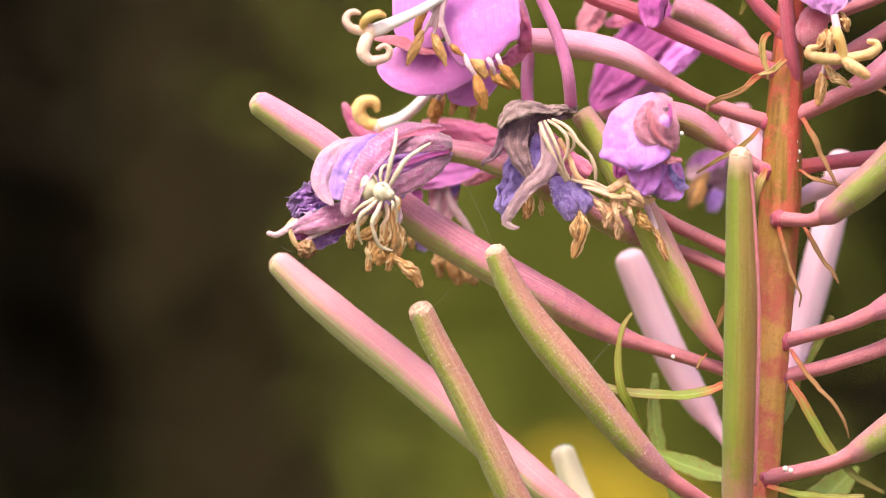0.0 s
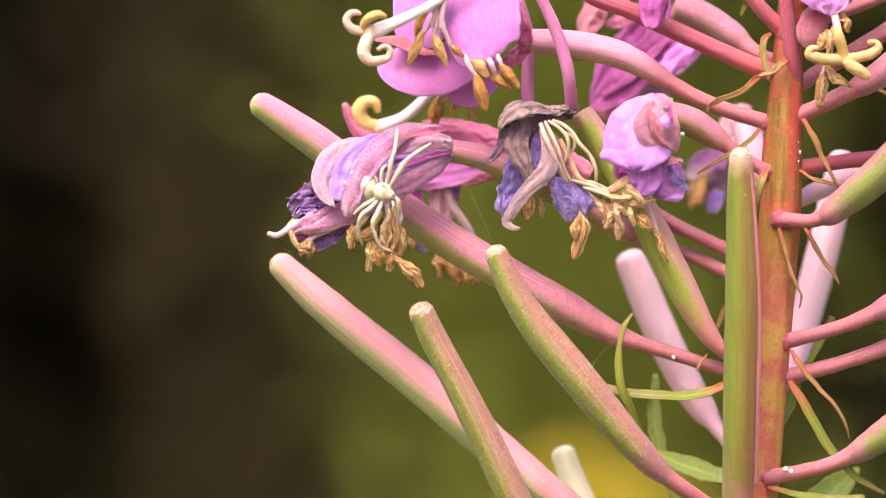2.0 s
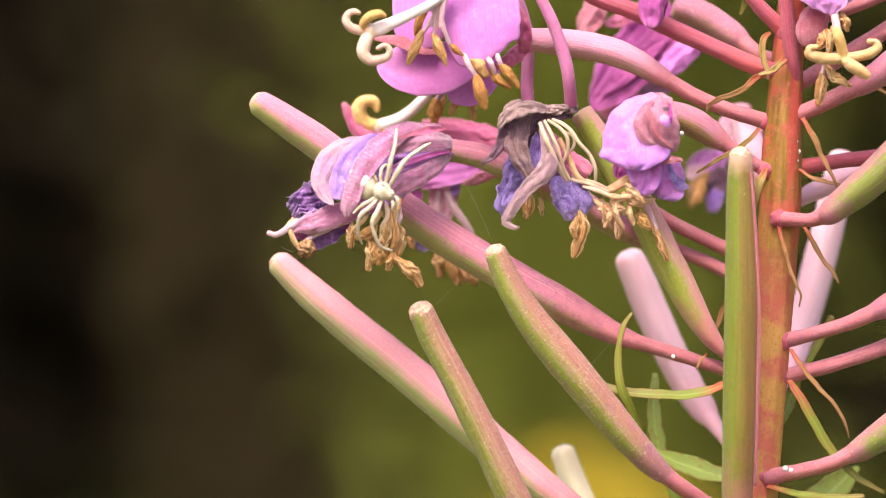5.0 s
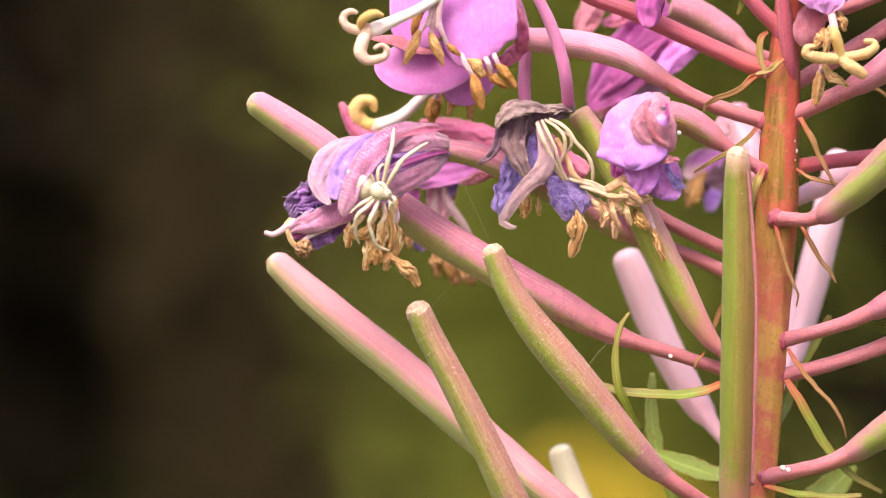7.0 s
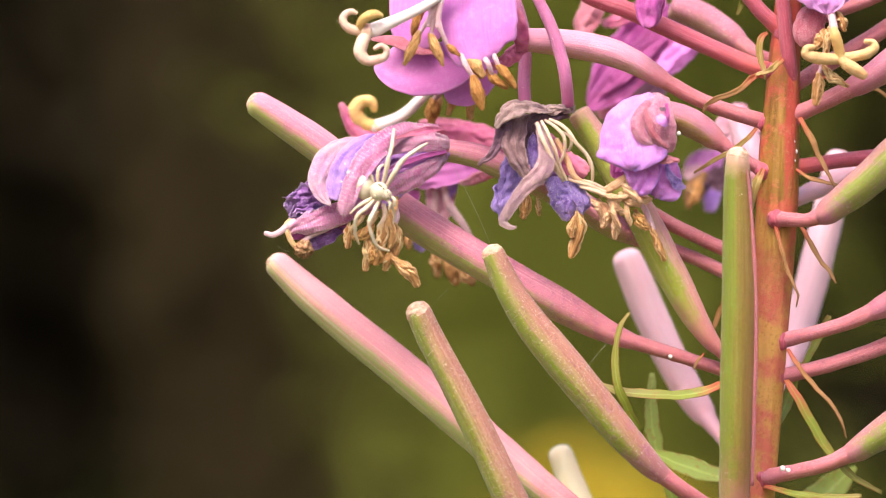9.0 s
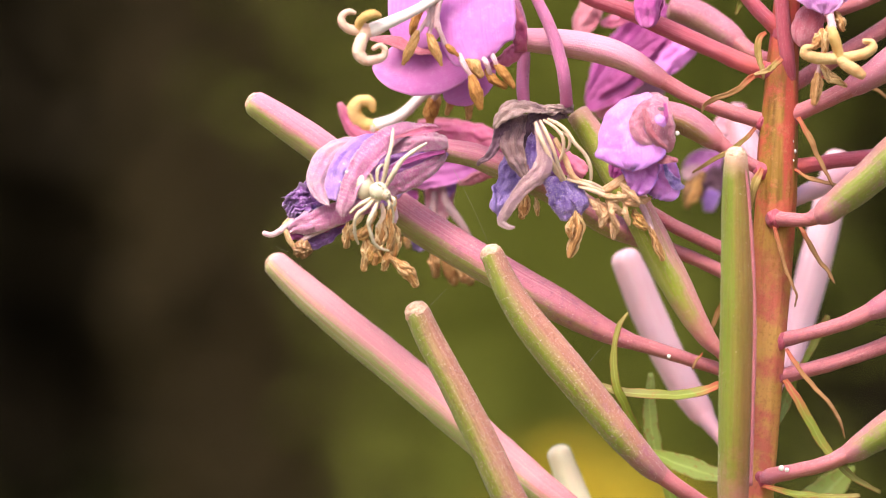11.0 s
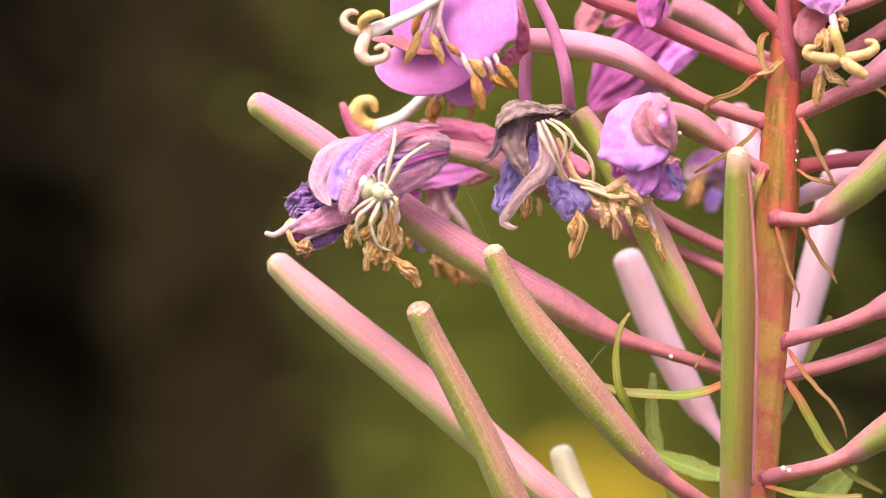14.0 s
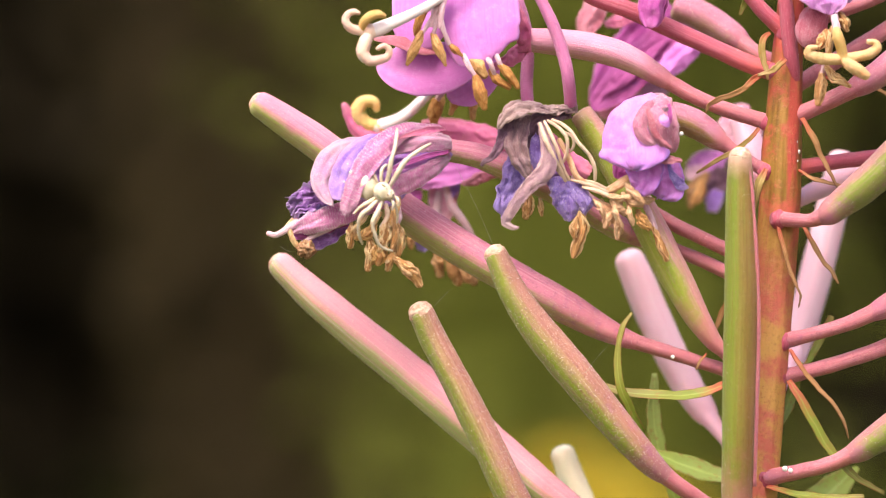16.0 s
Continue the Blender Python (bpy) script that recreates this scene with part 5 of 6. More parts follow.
petal(f, [(13.626, -2, 865.22, 1.195), (14.395, -3, 861.214, 1.75), (15.986, -3, 858.43, 1.193)], PETAL_VIOLET, crumple=0.5)
sepal(f, [(14.052, -1, 866.049, 0.958), (16.004, -2.4, 863.218, 1.831), (18.133, -3, 861.611, 1.75), (19.875, -3.2, 860.573, 1.351)], SEPAL_PINK, crumple=0.15, cup=-0.9, label="pink sepal tube, open at its end")
for rows, mat in (([(14.39, -6, 868.11, 0.21), (15.85, -7.4, 867.43, 0.24), (16.94, -8, 866.46, 0.25), (17.95, -8.4, 864.88, 0.25), (19.61, -8.2, 862.99, 0.25), (20.32, -8, 861.11, 0.24), (20.35, -7.4, 859.70, 0.21)], FILAMENT_CREAM), ([(13.76, -6, 868.03, 0.19), (15.45, -7.6, 866.79, 0.22), (16.31, -8, 865.68, 0.24), (16.48, -7.6, 863.95, 0.22), (15.94, -7, 862.23, 0.19)], FILAMENT_CREAM),
                  ([(13.26, -7, 867.92, 0.19), (14.08, -8.6, 866.13, 0.24), (15.10, -8.8, 863.76, 0.25), (15.68, -8, 861.74, 0.24), (16.73, -7, 859.71, 0.21)], FILAMENT_CREAM), ([(12.60, -8, 867.57, 0.24), (13.20, -9.4, 865.63, 0.28), (14.46, -9.2, 862.97, 0.27), (15.60, -8, 860.79, 0.24), (16.26, -7, 859.55, 0.21)], FILAMENT_CREAM), ([(14.65, -8, 861.89, 0.16), (15.28, -8, 860.79, 0.19), (16.09, -7.4, 859.86, 0.16)], FILAMENT_CREAM),
                  ([(15.34, -6, 865.42, 0.32), (16.75, -6.6, 862.72, 0.39), (17.85, -6.6, 860.19, 0.39), (19.77, -6, 858.78, 0.32)], ANTHER_PEACH), ([(25.57, -7, 860.18, 0.43), (24.77, -7.2, 859.78, 0.55), (23.36, -7, 858.84, 0.59), (21.67, -6, 857.75, 0.47)], ANTHER_PEACH), ([(17.27, -5, 860.22, 0.32), (19.93, -6, 858.78, 0.40), (22.30, -6, 857.83, 0.36)], FILAMENT_PINK),
                  ([(17.89, -5.4, 859.74, 0.24), (20.23, -6.4, 859.25, 0.28), (21.97, -6.4, 858.46, 0.24)], FILAMENT_CREAM), ([(18.90, -4, 858.50, 0.29), (21.08, -5, 855.94, 0.35), (22.57, -5.4, 854.99, 0.27)], FILAMENT_PINK), ([(15.88, -6.4, 866.52, 0.17), (17.29, -7, 865.55, 0.21), (17.36, -7, 864.44, 0.21), (16.98, -6.6, 863.67, 0.16)], FILAMENT_CREAM)):
    strand(f, rows, mat)
for rows, mat in (([(18.357, -5.6, 855.934, 0.712), (18.658, -6, 853.083, 0.909), (17.71, -6, 850.079, 0.791), (17.393, -6, 848.893, 0.632)], ANTHER_DRY), ([(17.846, -6.6, 854.501, 0.474), (17.438, -7, 853.077, 0.671), (17.517, -7, 851.657, 0.552)], ANTHER_OCHRE), ([(11.475, -2, 857.65, 0.558), (11.147, -2.4, 856.051, 0.876), (10.829, -2.4, 854.379, 0.717)], ANTHER_OCHRE),
                  ([(12.75, -2, 857.252, 0.319), (12.899, -2.4, 855.972, 0.438), (13.058, -2.4, 854.698, 0.318)], ANTHER_DRY), ([(22.611, -6, 855.771, 0.553), (22.277, -6.4, 854.424, 0.79), (21.803, -6.4, 853.081, 0.592)], ANTHER_PEACH), ([(23.541, -6.4, 854.819, 0.474), (23.681, -6.8, 853.078, 0.789), (23.523, -6.8, 851.5, 0.553)], ANTHER_PEACH),
                  ([(22.733, -6.8, 857.025, 0.631), (23.346, -7.2, 856.231, 0.868), (24.608, -7.2, 854.969, 0.71)], ANTHER_PEACH), ([(24.145, -7, 857.812, 0.631), (25.545, -7.4, 856.702, 0.867), (26.964, -7.4, 856.228, 0.71)], ANTHER_PEACH), ([(26.406, -6, 855.455, 0.632), (27.165, -6.6, 854.027, 0.948), (28.112, -6.6, 852.843, 0.632)], ANTHER_RUST),
                  ([(28.62, -4.6, 853.092, 0.476), (29.616, -5.2, 850.871, 0.713), (30.566, -5.2, 848.495, 0.594)], ANTHER_OCHRE), ([(21.072, -5, 856.813, 0.713), (21.988, -5.8, 855.457, 1.028), (23.253, -5.8, 853.876, 0.791)], ANTHER_PEACH), ([(26.2, -5.4, 857.203, 0.554), (27.355, -6, 856.799, 0.632), (28.699, -6, 857.036, 0.395)], ANTHER_PEACH),
                  ([(24.283, -7.4, 859.382, 0.473), (25.219, -7.6, 858.275, 0.67), (24.904, -7.6, 857.014, 0.552)], ANTHER_PEACH)):
    anther(f, rows, mat)
for rows in ([(21.76, -7.4, 857.569, 0.473), (23.703, -8, 857.166, 0.591), (25.829, -8, 857.56, 0.472)], [(24.727, -8, 858.347, 0.394), (26.045, -8.4, 857.554, 0.551), (27.078, -8.2, 856.376, 0.472)], [(23.013, -7.6, 857.014, 0.394), (23.309, -8, 854.961, 0.551), (24.097, -8, 853.071, 0.433)], [(24.914, -7.4, 856.386, 0.355), (25.209, -7.8, 854.963, 0.512), (25.692, -7.6, 853.389, 0.394)], [(20.223, -6.4, 857.031, 0.395), (21.146, -7, 855.918, 0.552), (21.62, -7, 854.498, 0.395)]):
    anther(f, rows, ANTHER_PEACH)
for rows in ([(17.064, -6.4, 859.717, 0.197), (19.41, -7, 859.074, 0.237), (22.093, -7, 857.969, 0.237)], [(18.636, -6.6, 858.765, 0.197), (20.656, -7.4, 858.121, 0.276), (23.013, -7.6, 857.172, 0.236)]):
    strand(f, rows, FILAMENT_CREAM)
strand(f, [(27.517, -3, 856.442, 0.398), (28.416, -4, 854.445, 0.397), (29.016, -4.6, 852.854, 0.317)], FILAMENT_PINK)

# the pink flower that folds up as it fades
f = flower("fading_flower", "fading lilac flower folded into a crumpled ball", None)
petal(f, [(28.95, -6, 871.59, 0.95), (27.26, -8, 869.93, 2.84), (25.94, -9, 867.92, 3.85), (25.37, -9.5, 865.79, 4.24), (25.43, -9.9, 864.05, 4.71), (25.50, -10, 862.79, 4.79), (25.50, -9.9, 861.93, 3.61), (25.52, -9.6, 861.23, 1.96), (25.54, -9.3, 860.76, 0.55)], PETAL_BLOOM, facing=(-0.2, -0.95, 0.3), cup=-0.2, crumple=0.2, grain=2.4, wave=0.07, waves=4.0, pleat=0.025, fringe=0.6, ragged=0.08, label="soft lilac petal with a violet rim")
petal(f, [(29.00, -5, 871.95, 1.11), (29.32, -9, 870.20, 2.12), (29.48, -10.4, 868.27, 2.43), (30.09, -10.6, 866.22, 2.19), (30.68, -10, 864.52, 1.57), (30.97, -9, 863.29, 0.47)], SEPAL_BLUSH, "sepal", crumple=0.22, grain=2.4, cup=-0.7, pleat=0.05, pleats=2.5, down=400, label="dusky rose sepal with dark flecks")
sepal(f, [(28.25, -8.6, 870.69, 0.47), (26.99, -10, 868.75, 1.10), (26.50, -10.4, 866.93, 1.10), (27.28, -10.4, 865.44, 0.86), (28.70, -10.2, 864.51, 0.24)], SEPAL_BLUSH, crumple=0.14, cup=-0.7, label="reddened withered fold")
sepal(f, [(27.42, -10.8, 869.51, 0.27), (28.02, -11.3, 867.76, 0.47), (28.56, -11.3, 866.04, 0.39), (29.59, -11.2, 864.95, 0.31), (30.86, -10.8, 864.02, 0.16)], PETAL_RED, crumple=0.12)
petal(f, [(29.41, -11.6, 868.54, 0.39), (29.76, -12.2, 867.81, 0.70), (30.32, -12, 866.96, 0.23)], PETAL_BLOOM, crumple=0.06)
petal(f, [(30.38, -11, 870.12, 0.20), (30.50, -11.6, 868.85, 0.35), (30.67, -11.4, 867.45, 0.16)], SEPAL_PLUM, crumple=0.15)
petal(f, [(29.44, -11, 869.65, 0.16), (29.95, -11.6, 869.40, 0.31), (30.53, -11.2, 869.65, 0.12)], SEPAL_DARK_AND_SHADOW, crumple=0.1)
sepal(f, [(28.83, -8, 862.52, 0.55), (30.77, -9.8, 862.48, 0.63), (32.34, -9.8, 862.24, 0.31)], PETAL_RED, label="salmon sepal tip")
petal(f, [(27.23, -5.6, 862.74, 2.06), (27.30, -7.2, 860.81, 2.68), (27.04, -7.6, 859.22, 2.05), (26.66, -7.4, 858.04, 1.26), (26.44, -7, 857.42, 0.47)], PETAL_BLOOM, crumple=0.22, grain=1.8, wave=0.2, waves=4, fringe=0.8, pleat=0.1, pleats=2.6)
petal(f, [(29.82, -4.6, 862.77, 1.74), (30.21, -6, 860.83, 2.45), (30.19, -6.4, 859.25, 2.84), (29.96, -6.2, 857.91, 2.53), (29.59, -5.8, 856.96, 0.95)], PETAL_BLOOM, crumple=0.25, grain=1.8, wave=0.2, waves=4, fringe=0.8, pleat=0.08, pleats=2.6, label="lilac petal, crumpled at its rim")
petal(f, [(30.62, -7, 861.76, 0.24), (31.31, -7.4, 860.17, 0.55), (32.26, -7.4, 859.07, 0.79), (33.55, -7, 858.68, 0.16)], PETAL_BLUE, crumple=0.2, grain=1.2, wave=0.3, label="violet-blue dried rim")
petal(f, [(24.98, -3, 862.65, 1.19), (23.98, -4, 861.20, 1.19), (23.50, -4, 859.92, 0.40)], PETAL_MAGENTA, crumple=0.25)

# the flower on the far side of the stem's top
f = flower("flower", "small mauve flower with a four-armed cream stigma", None)
part("ovary", lump("ovary", (50.857, -5, 881.291), (2.2, 1.6, 3.2), PETAL_RED, (0, 14, 0), 0.12, 1.0, 26, 18), f, "downy rose ovary")
petal(f, [(50.382, -5, 891.272, 2.773), (51.761, -7, 887.953, 4.34), (52.603, -8, 885.2, 3.544), (52.918, -8, 883.468, 1.969), (52.918, -8, 882.68, 0.63)], PETAL_LILAC)
petal(f, [(54.45, -4, 891.354, 2.778), (54.977, -5, 888.103, 3.565), (55.092, -5.4, 885.54, 2.375), (55.25, -5.4, 884.274, 0.792)], PETAL_LILAC)
strand(f, [(53.497, -7, 884.008, 0.473), (53.956, -8.6, 880.754, 0.511), (54.891, -9.4, 876.935, 0.55)], FILAMENT_PINK, "style")
lobe(f, [(54.81, -9.6, 876.46, 0.86), (52.73, -10, 876.44, 0.94), (50.96, -10.4, 876.66, 0.94), (49.84, -10.6, 877.19, 0.82), (49.90, -10.8, 877.81, 0.63), (50.76, -10.8, 878.04, 0.43)], STIGMA_PEACH)
lobe(f, [(54.71, -9.8, 876.61, 0.78), (54.35, -10.2, 878.16, 0.86), (53.84, -10.6, 879.70, 0.86), (53.68, -10.6, 880.48, 0.63)], STIGMA_YELLOW)
lobe(f, [(54.65, -9.6, 876.62, 0.79), (56.80, -10, 876.83, 0.82), (58.48, -10.4, 877.28, 0.86), (59.32, -10.6, 878.06, 0.74), (59.09, -10.6, 878.68, 0.55), (58.15, -10.6, 878.84, 0.43)], STIGMA_PEACH)
lobe(f, [(54.71, -9.8, 876.53, 0.78), (55.66, -10.4, 875.56, 0.98), (56.89, -10.6, 874.76, 0.98), (57.76, -10.6, 874.14, 0.78)], STIGMA_PEACH)
for rows, mat in (([(52.603, -8, 880.633, 0.551), (52.089, -8.4, 879.349, 0.866), (51.303, -8.4, 877.933, 0.629)], ANTHER_OCHRE), ([(53.391, -8, 881.105, 0.394), (52.813, -9, 879.472, 0.629), (52.813, -9, 877.428, 0.472)], ANTHER_DRY), ([(54.444, -7, 883.061, 0.552), (55.189, -7.4, 881.773, 0.867), (55.504, -7.4, 880.512, 0.552)], ANTHER_DRY),
                  ([(52.035, -7.4, 874.835, 0.552), (51.658, -8, 872.522, 0.945), (51.422, -8, 870.238, 0.787)], ANTHER_OCHRE), ([(52.446, -8, 875.593, 0.472), (53.506, -8.4, 874.156, 0.787), (55.866, -8.4, 872.74, 0.472)], ANTHER_DRY)):
    anther(f, rows, mat)
strand(f, [(53.233, -8, 880.003, 0.236), (52.603, -8, 877.247, 0.276), (52.015, -7.6, 874.668, 0.276)], FILAMENT_PINK)
strand(f, [(53.548, -8, 880.397, 0.236), (53.076, -8, 877.64, 0.276), (52.603, -8, 875.435, 0.276)], FILAMENT_CREAM)

# a closed bud tip that hangs in from above
f = flower("flower_bud", "closed magenta flower bud with a pale rim", None)
petal(f, [(29.21, -4, 890.56, 1.587), (28.733, -5.4, 886.886, 2.295), (28.383, -6, 883.917, 2.293), (28.304, -6, 881.861, 1.818), (28.304, -6, 880.913, 0.949)], PETAL_MAGENTA, cup=-1.2, crumple=0.2, wave=0.08)
petal(f, [(29.267, -3, 890.64, 1.432), (29.108, -3, 887.061, 2.227), (28.926, -3.4, 884.251, 2.225), (28.756, -3.6, 881.377, 1.112)], PETAL_MAGENTA, cup=1.2, crumple=0.2)

stalk([(11.17, -5, 888.5, 0.713), (12.675, -5, 885.331, 0.753), (14.418, -5, 881.766, 0.832), (15.843, -5, 877.805, 0.871), (16.636, -5, 874.24, 0.871), (17.099, -3, 870.36, 0.875)], STALK_MAUVE, label="thin mauve hanging stalk")
stalk([(9.737, 3, 885.487, 0.805), (10.804, 4, 881.928, 0.887), (11.207, 4, 877.494, 0.887), (11.046, 4, 873.462, 0.887), (11.266, 3, 869.796, 0.805)], STALK_MAUVE, label="thin mauve hanging stalk")

# blurred flowers behind
f = flower("flower", "faded flower behind the pods, out of focus", None)
sepal(f, [(9.926, 13, 864.684, 0.984), (6.411, 14, 866.192, 1.562), (2.553, 15, 867.211, 1.812), (-1.155, 16, 867.739, 1.65), (-4.043, 16, 868.646, 0.413)], SEPAL_PINK)
petal(f, [(8.712, 14, 863.233, 1.233), (4.2, 15, 861.941, 1.647), (0.083, 16, 861.303, 2.145), (-4.043, 16, 860.643, 1.815), (-6.93, 16, 859.983, 0.495)], PETAL_ROSY)
sepal(f, [(7.875, 13, 861.895, 0.82), (5.004, 13, 860.583, 0.902), (1.805, 13, 859.434, 0.369)], PETAL_RED)
sepal(f, [(-5.25, 13, 864.684, 1.231), (-10.172, 13, 865.669, 1.559), (-13.29, 13, 867.638, 1.231), (-15.423, 13, 871.247, 0.369)], SEPAL_PINK)
strand(f, [(0.491, 12, 876.283, 0.70), (-3.199, 13, 872.396, 0.75), (-6.904, 14, 869.151, 0.85), (-10.603, 14, 867.671, 1.05)], STYLE_WHITE, "style", ribs=0)
lobe(f, [(-10.027, 14, 867.671, 1.151), (-12.329, 14, 868.329, 1.397), (-13.305, 13.6, 870.122, 1.314), (-12.315, 13.4, 871.428, 1.067), (-10.837, 13.4, 871.263, 0.903), (-10.509, 13.4, 870.278, 0.575)], STIGMA_YELLOW)
petal(f, [(-1.159, 18, 862.009, 2.07), (-0.828, 18, 858.779, 2.402), (-0.994, 18, 855.714, 1.822), (-0.745, 18, 853.396, 0.663)], SEPAL_SHELL)
petal(f, [(0.661, 17, 860.663, 0.744), (0.496, 17, 859.175, 1.075), (0, 17, 857.357, 0.496)], PETAL_HAZE)
petal(f, [(-4.877, 17, 858.762, 0.827), (-5.125, 17, 857.522, 1.075), (-5.29, 17, 856.53, 0.496)], PETAL_MAGENTA)
strand(f, [(-0.496, 17, 859.175, 0.496), (0.496, 17, 856.282, 0.579), (2.315, 17, 853.802, 0.537), (3.472, 17, 851.736, 0.413)], FILAMENT_PINK)
strand(f, [(-1.574, 18, 858.365, 0.497), (-1.822, 18, 853.396, 0.58), (-1.574, 18, 849.255, 0.414)], FILAMENT_PINK)
petal(f, [(-3.224, 17, 852.563, 0.661), (-3.637, 17, 851.075, 1.405), (-4.133, 17, 849.752, 0.744)], PETAL_BLUE)
for rows in ([(-1.656, 18, 850.083, 0.663), (-1.491, 18, 848.012, 1.035), (-1.325, 18, 845.942, 0.745)], [(-0.165, 17, 849.256, 0.744), (0.661, 17, 846.776, 1.157), (1.488, 17, 844.958, 0.992)], [(2.315, 17, 848.264, 0.744), (2.976, 17, 846.363, 1.157), (3.802, 17, 844.958, 0.909)], [(-5.125, 17, 852.563, 0.413), (-5.621, 17, 851.323, 0.661), (-5.456, 17, 850.083, 0.496)]):
    anther(f, rows, ANTHER_OCHRE)

f = flower("flower", "plum-purple half-open flower behind, out of focus", None)
petal(f, [(36.167, 25, 885.328, 1.678), (32.031, 26, 881.19, 2.69), (27.575, 26, 876.566, 2.774), (23.372, 26, 872.615, 1.85), (21.018, 26, 870.597, 0.42)], SEPAL_PLUM)
petal(f, [(33.416, 28, 886.369, 2.11), (28.405, 29, 880.942, 3.382), (24.178, 29, 875.869, 2.705), (21.304, 29, 871.642, 0.676)], PETAL_MAGENTA)
petal(f, [(32.391, 25, 881.971, 0.839), (28.615, 25, 878.615, 1.259), (24.839, 25, 874.839, 1.007), (22.321, 25, 873.16, 0.252)], SEPAL_PLUM)
sepal(f, [(38.193, 24, 882.749, 0.838), (35.848, 24, 880.069, 1.675), (33, 24, 877.556, 1.843), (30.655, 24, 874.373, 0.586)], PETAL_MAUVE)
petal(f, [(32.403, 28, 876.665, 0.844), (31.306, 28, 874.134, 1.688), (29.197, 28, 871.18, 1.856), (27.931, 28, 869.071, 0.844)], PETAL_PALE)
sepal(f, [(23.154, 21, 890.061, 1.499), (21.821, 21, 886.313, 1.832), (20.489, 21, 882.982, 1.749), (19.822, 21, 880.9, 0.666)], PETAL_RED)
sepal(f, [(28.508, 23, 885.865, 1.003), (25.582, 23, 884.193, 1.338), (22.907, 23, 883.022, 0.418)], SEPAL_PINK)
petal(f, [(27.509, 28, 873.712, 1.688), (24.978, 28, 871.602, 2.11), (22.446, 28, 869.915, 0.844)], PETAL_RED)

f = flower("withered_flower", "withered lilac and brown flower behind the stem, out of focus", None)
petal(f, [(41.91, 34, 863.31, 1.19), (39.50, 35, 863.42, 1.71), (37.45, 35, 862.91, 1.37), (36.08, 35, 862.23, 0.51)], PETAL_LILAC, crumple=0.4)
petal(f, [(41.83, 33, 862.01, 1.36), (40.80, 34, 860.33, 1.71), (39.60, 34, 858.45, 1.28), (38.92, 34, 857.08, 0.43)], SEPAL_DARK_AND_SHADOW, crumple=0.4)
petal(f, [(40.72, 33, 858.95, 0.85), (40.04, 33, 857.24, 1.28), (39.70, 33, 855.54, 0.68)], PETAL_HAZE, crumple=0.3)
anther(f, [(38.78, 32, 861.31, 1.02), (37.25, 32, 859.10, 1.28), (36.40, 32, 856.38, 0.94)], KNOT_BROWN)
anther(f, [(37.96, 30, 860.59, 0.68), (37.62, 30, 858.22, 0.93), (36.43, 30, 856.86, 0.68)], ANTHER_RUST)
petal(f, [(38.85, 33, 862.01, 0.85), (36.97, 33, 861.50, 1.19), (35.61, 33, 861.16, 0.60)], PETAL_PALE)
petal(f, [(44.91, 26, 870.60, 1.01), (43.14, 27, 869.88, 2.02), (41.62, 27, 868.28, 1.85), (40.78, 27, 866.43, 0.67)], SEPAL_SHELL, cup=-0.8, crumple=0.2, label="soft pink petal, out of focus")
petal(f, [(46.17, 24, 868.35, 1.17), (44.24, 24, 866.84, 2.18), (43.23, 24, 864.83, 2.18), (42.90, 24, 862.48, 1.01)], SEPAL_SHELL, cup=-0.8, crumple=0.2, label="soft pink petal, out of focus")

# ---- the growth behind: shrub, goldenrod, grass and the dark wood ----
def scatter_leaves(name, spots, mat, size, aim=None, squash=0.45, seed=1):
    """Many small bent leaves, each of four triangles, at the given places."""
    rnd = random.Random(seed)
    verts, faces = [], []
    for p in spots:
        l = size * rnd.uniform(0.6, 1.3)
        d = Vector((rnd.gauss(0, 1), rnd.gauss(0, 1), rnd.gauss(0, 0.7)))
        if aim:
            d = d * 0.6 + Vector(aim)
        d.normalize()
        s = d.cross(Vector((rnd.gauss(0, 1), rnd.gauss(0, 1), rnd.gauss(0, 1)))).normalized()
        n = d.cross(s)
        i = len(verts)
        p = Vector(p)
        verts += [p, p + d * l * 0.5 + s * l * squash * 0.5 + n * l * 0.08, p + d * l - n * l * 0.1, p + d * l * 0.5 - s * l * squash * 0.5 + n * l * 0.08, p + d * l * 0.5]
        faces += [(i, i + 1, i + 4), (i + 1, i + 2, i + 4), (i + 2, i + 3, i + 4), (i + 3, i, i + 4)]
    return mesh_of(name, verts, faces, mat)


def blob_spots(rnd, centre, radii, count, shell=0.35):
    out = []
    for _ in range(count):
        d = Vector((rnd.gauss(0, 1), rnd.gauss(0, 1), rnd.gauss(0, 1))).normalized()
        k = 1 - shell * rnd.random() ** 1.5
        k *= 1 + 0.35 * noise.noise((d[0] * 2 + centre[0], d[1] * 2 + centre[1], d[2] * 2 + centre[2]))
        out.append((centre[0] + d[0] * radii[0] * k, centre[1] + d[1] * radii[1] * k, max(0.02, centre[2] + d[2] * radii[2] * k)))
    return out


def bare_stick(rows, mat, name, seg=8):
    """A tapered woody stem through (x, y, z, radius) rows, in metres."""
    global BASE
    keep, BASE = BASE, Vector((0, 0, 0))
    me = tube(name, [tuple(v * 1000 for v in r) for r in rows], mat, 24, seg, 0, 0, rough=0.15, grain=120)
    BASE = keep
    return me


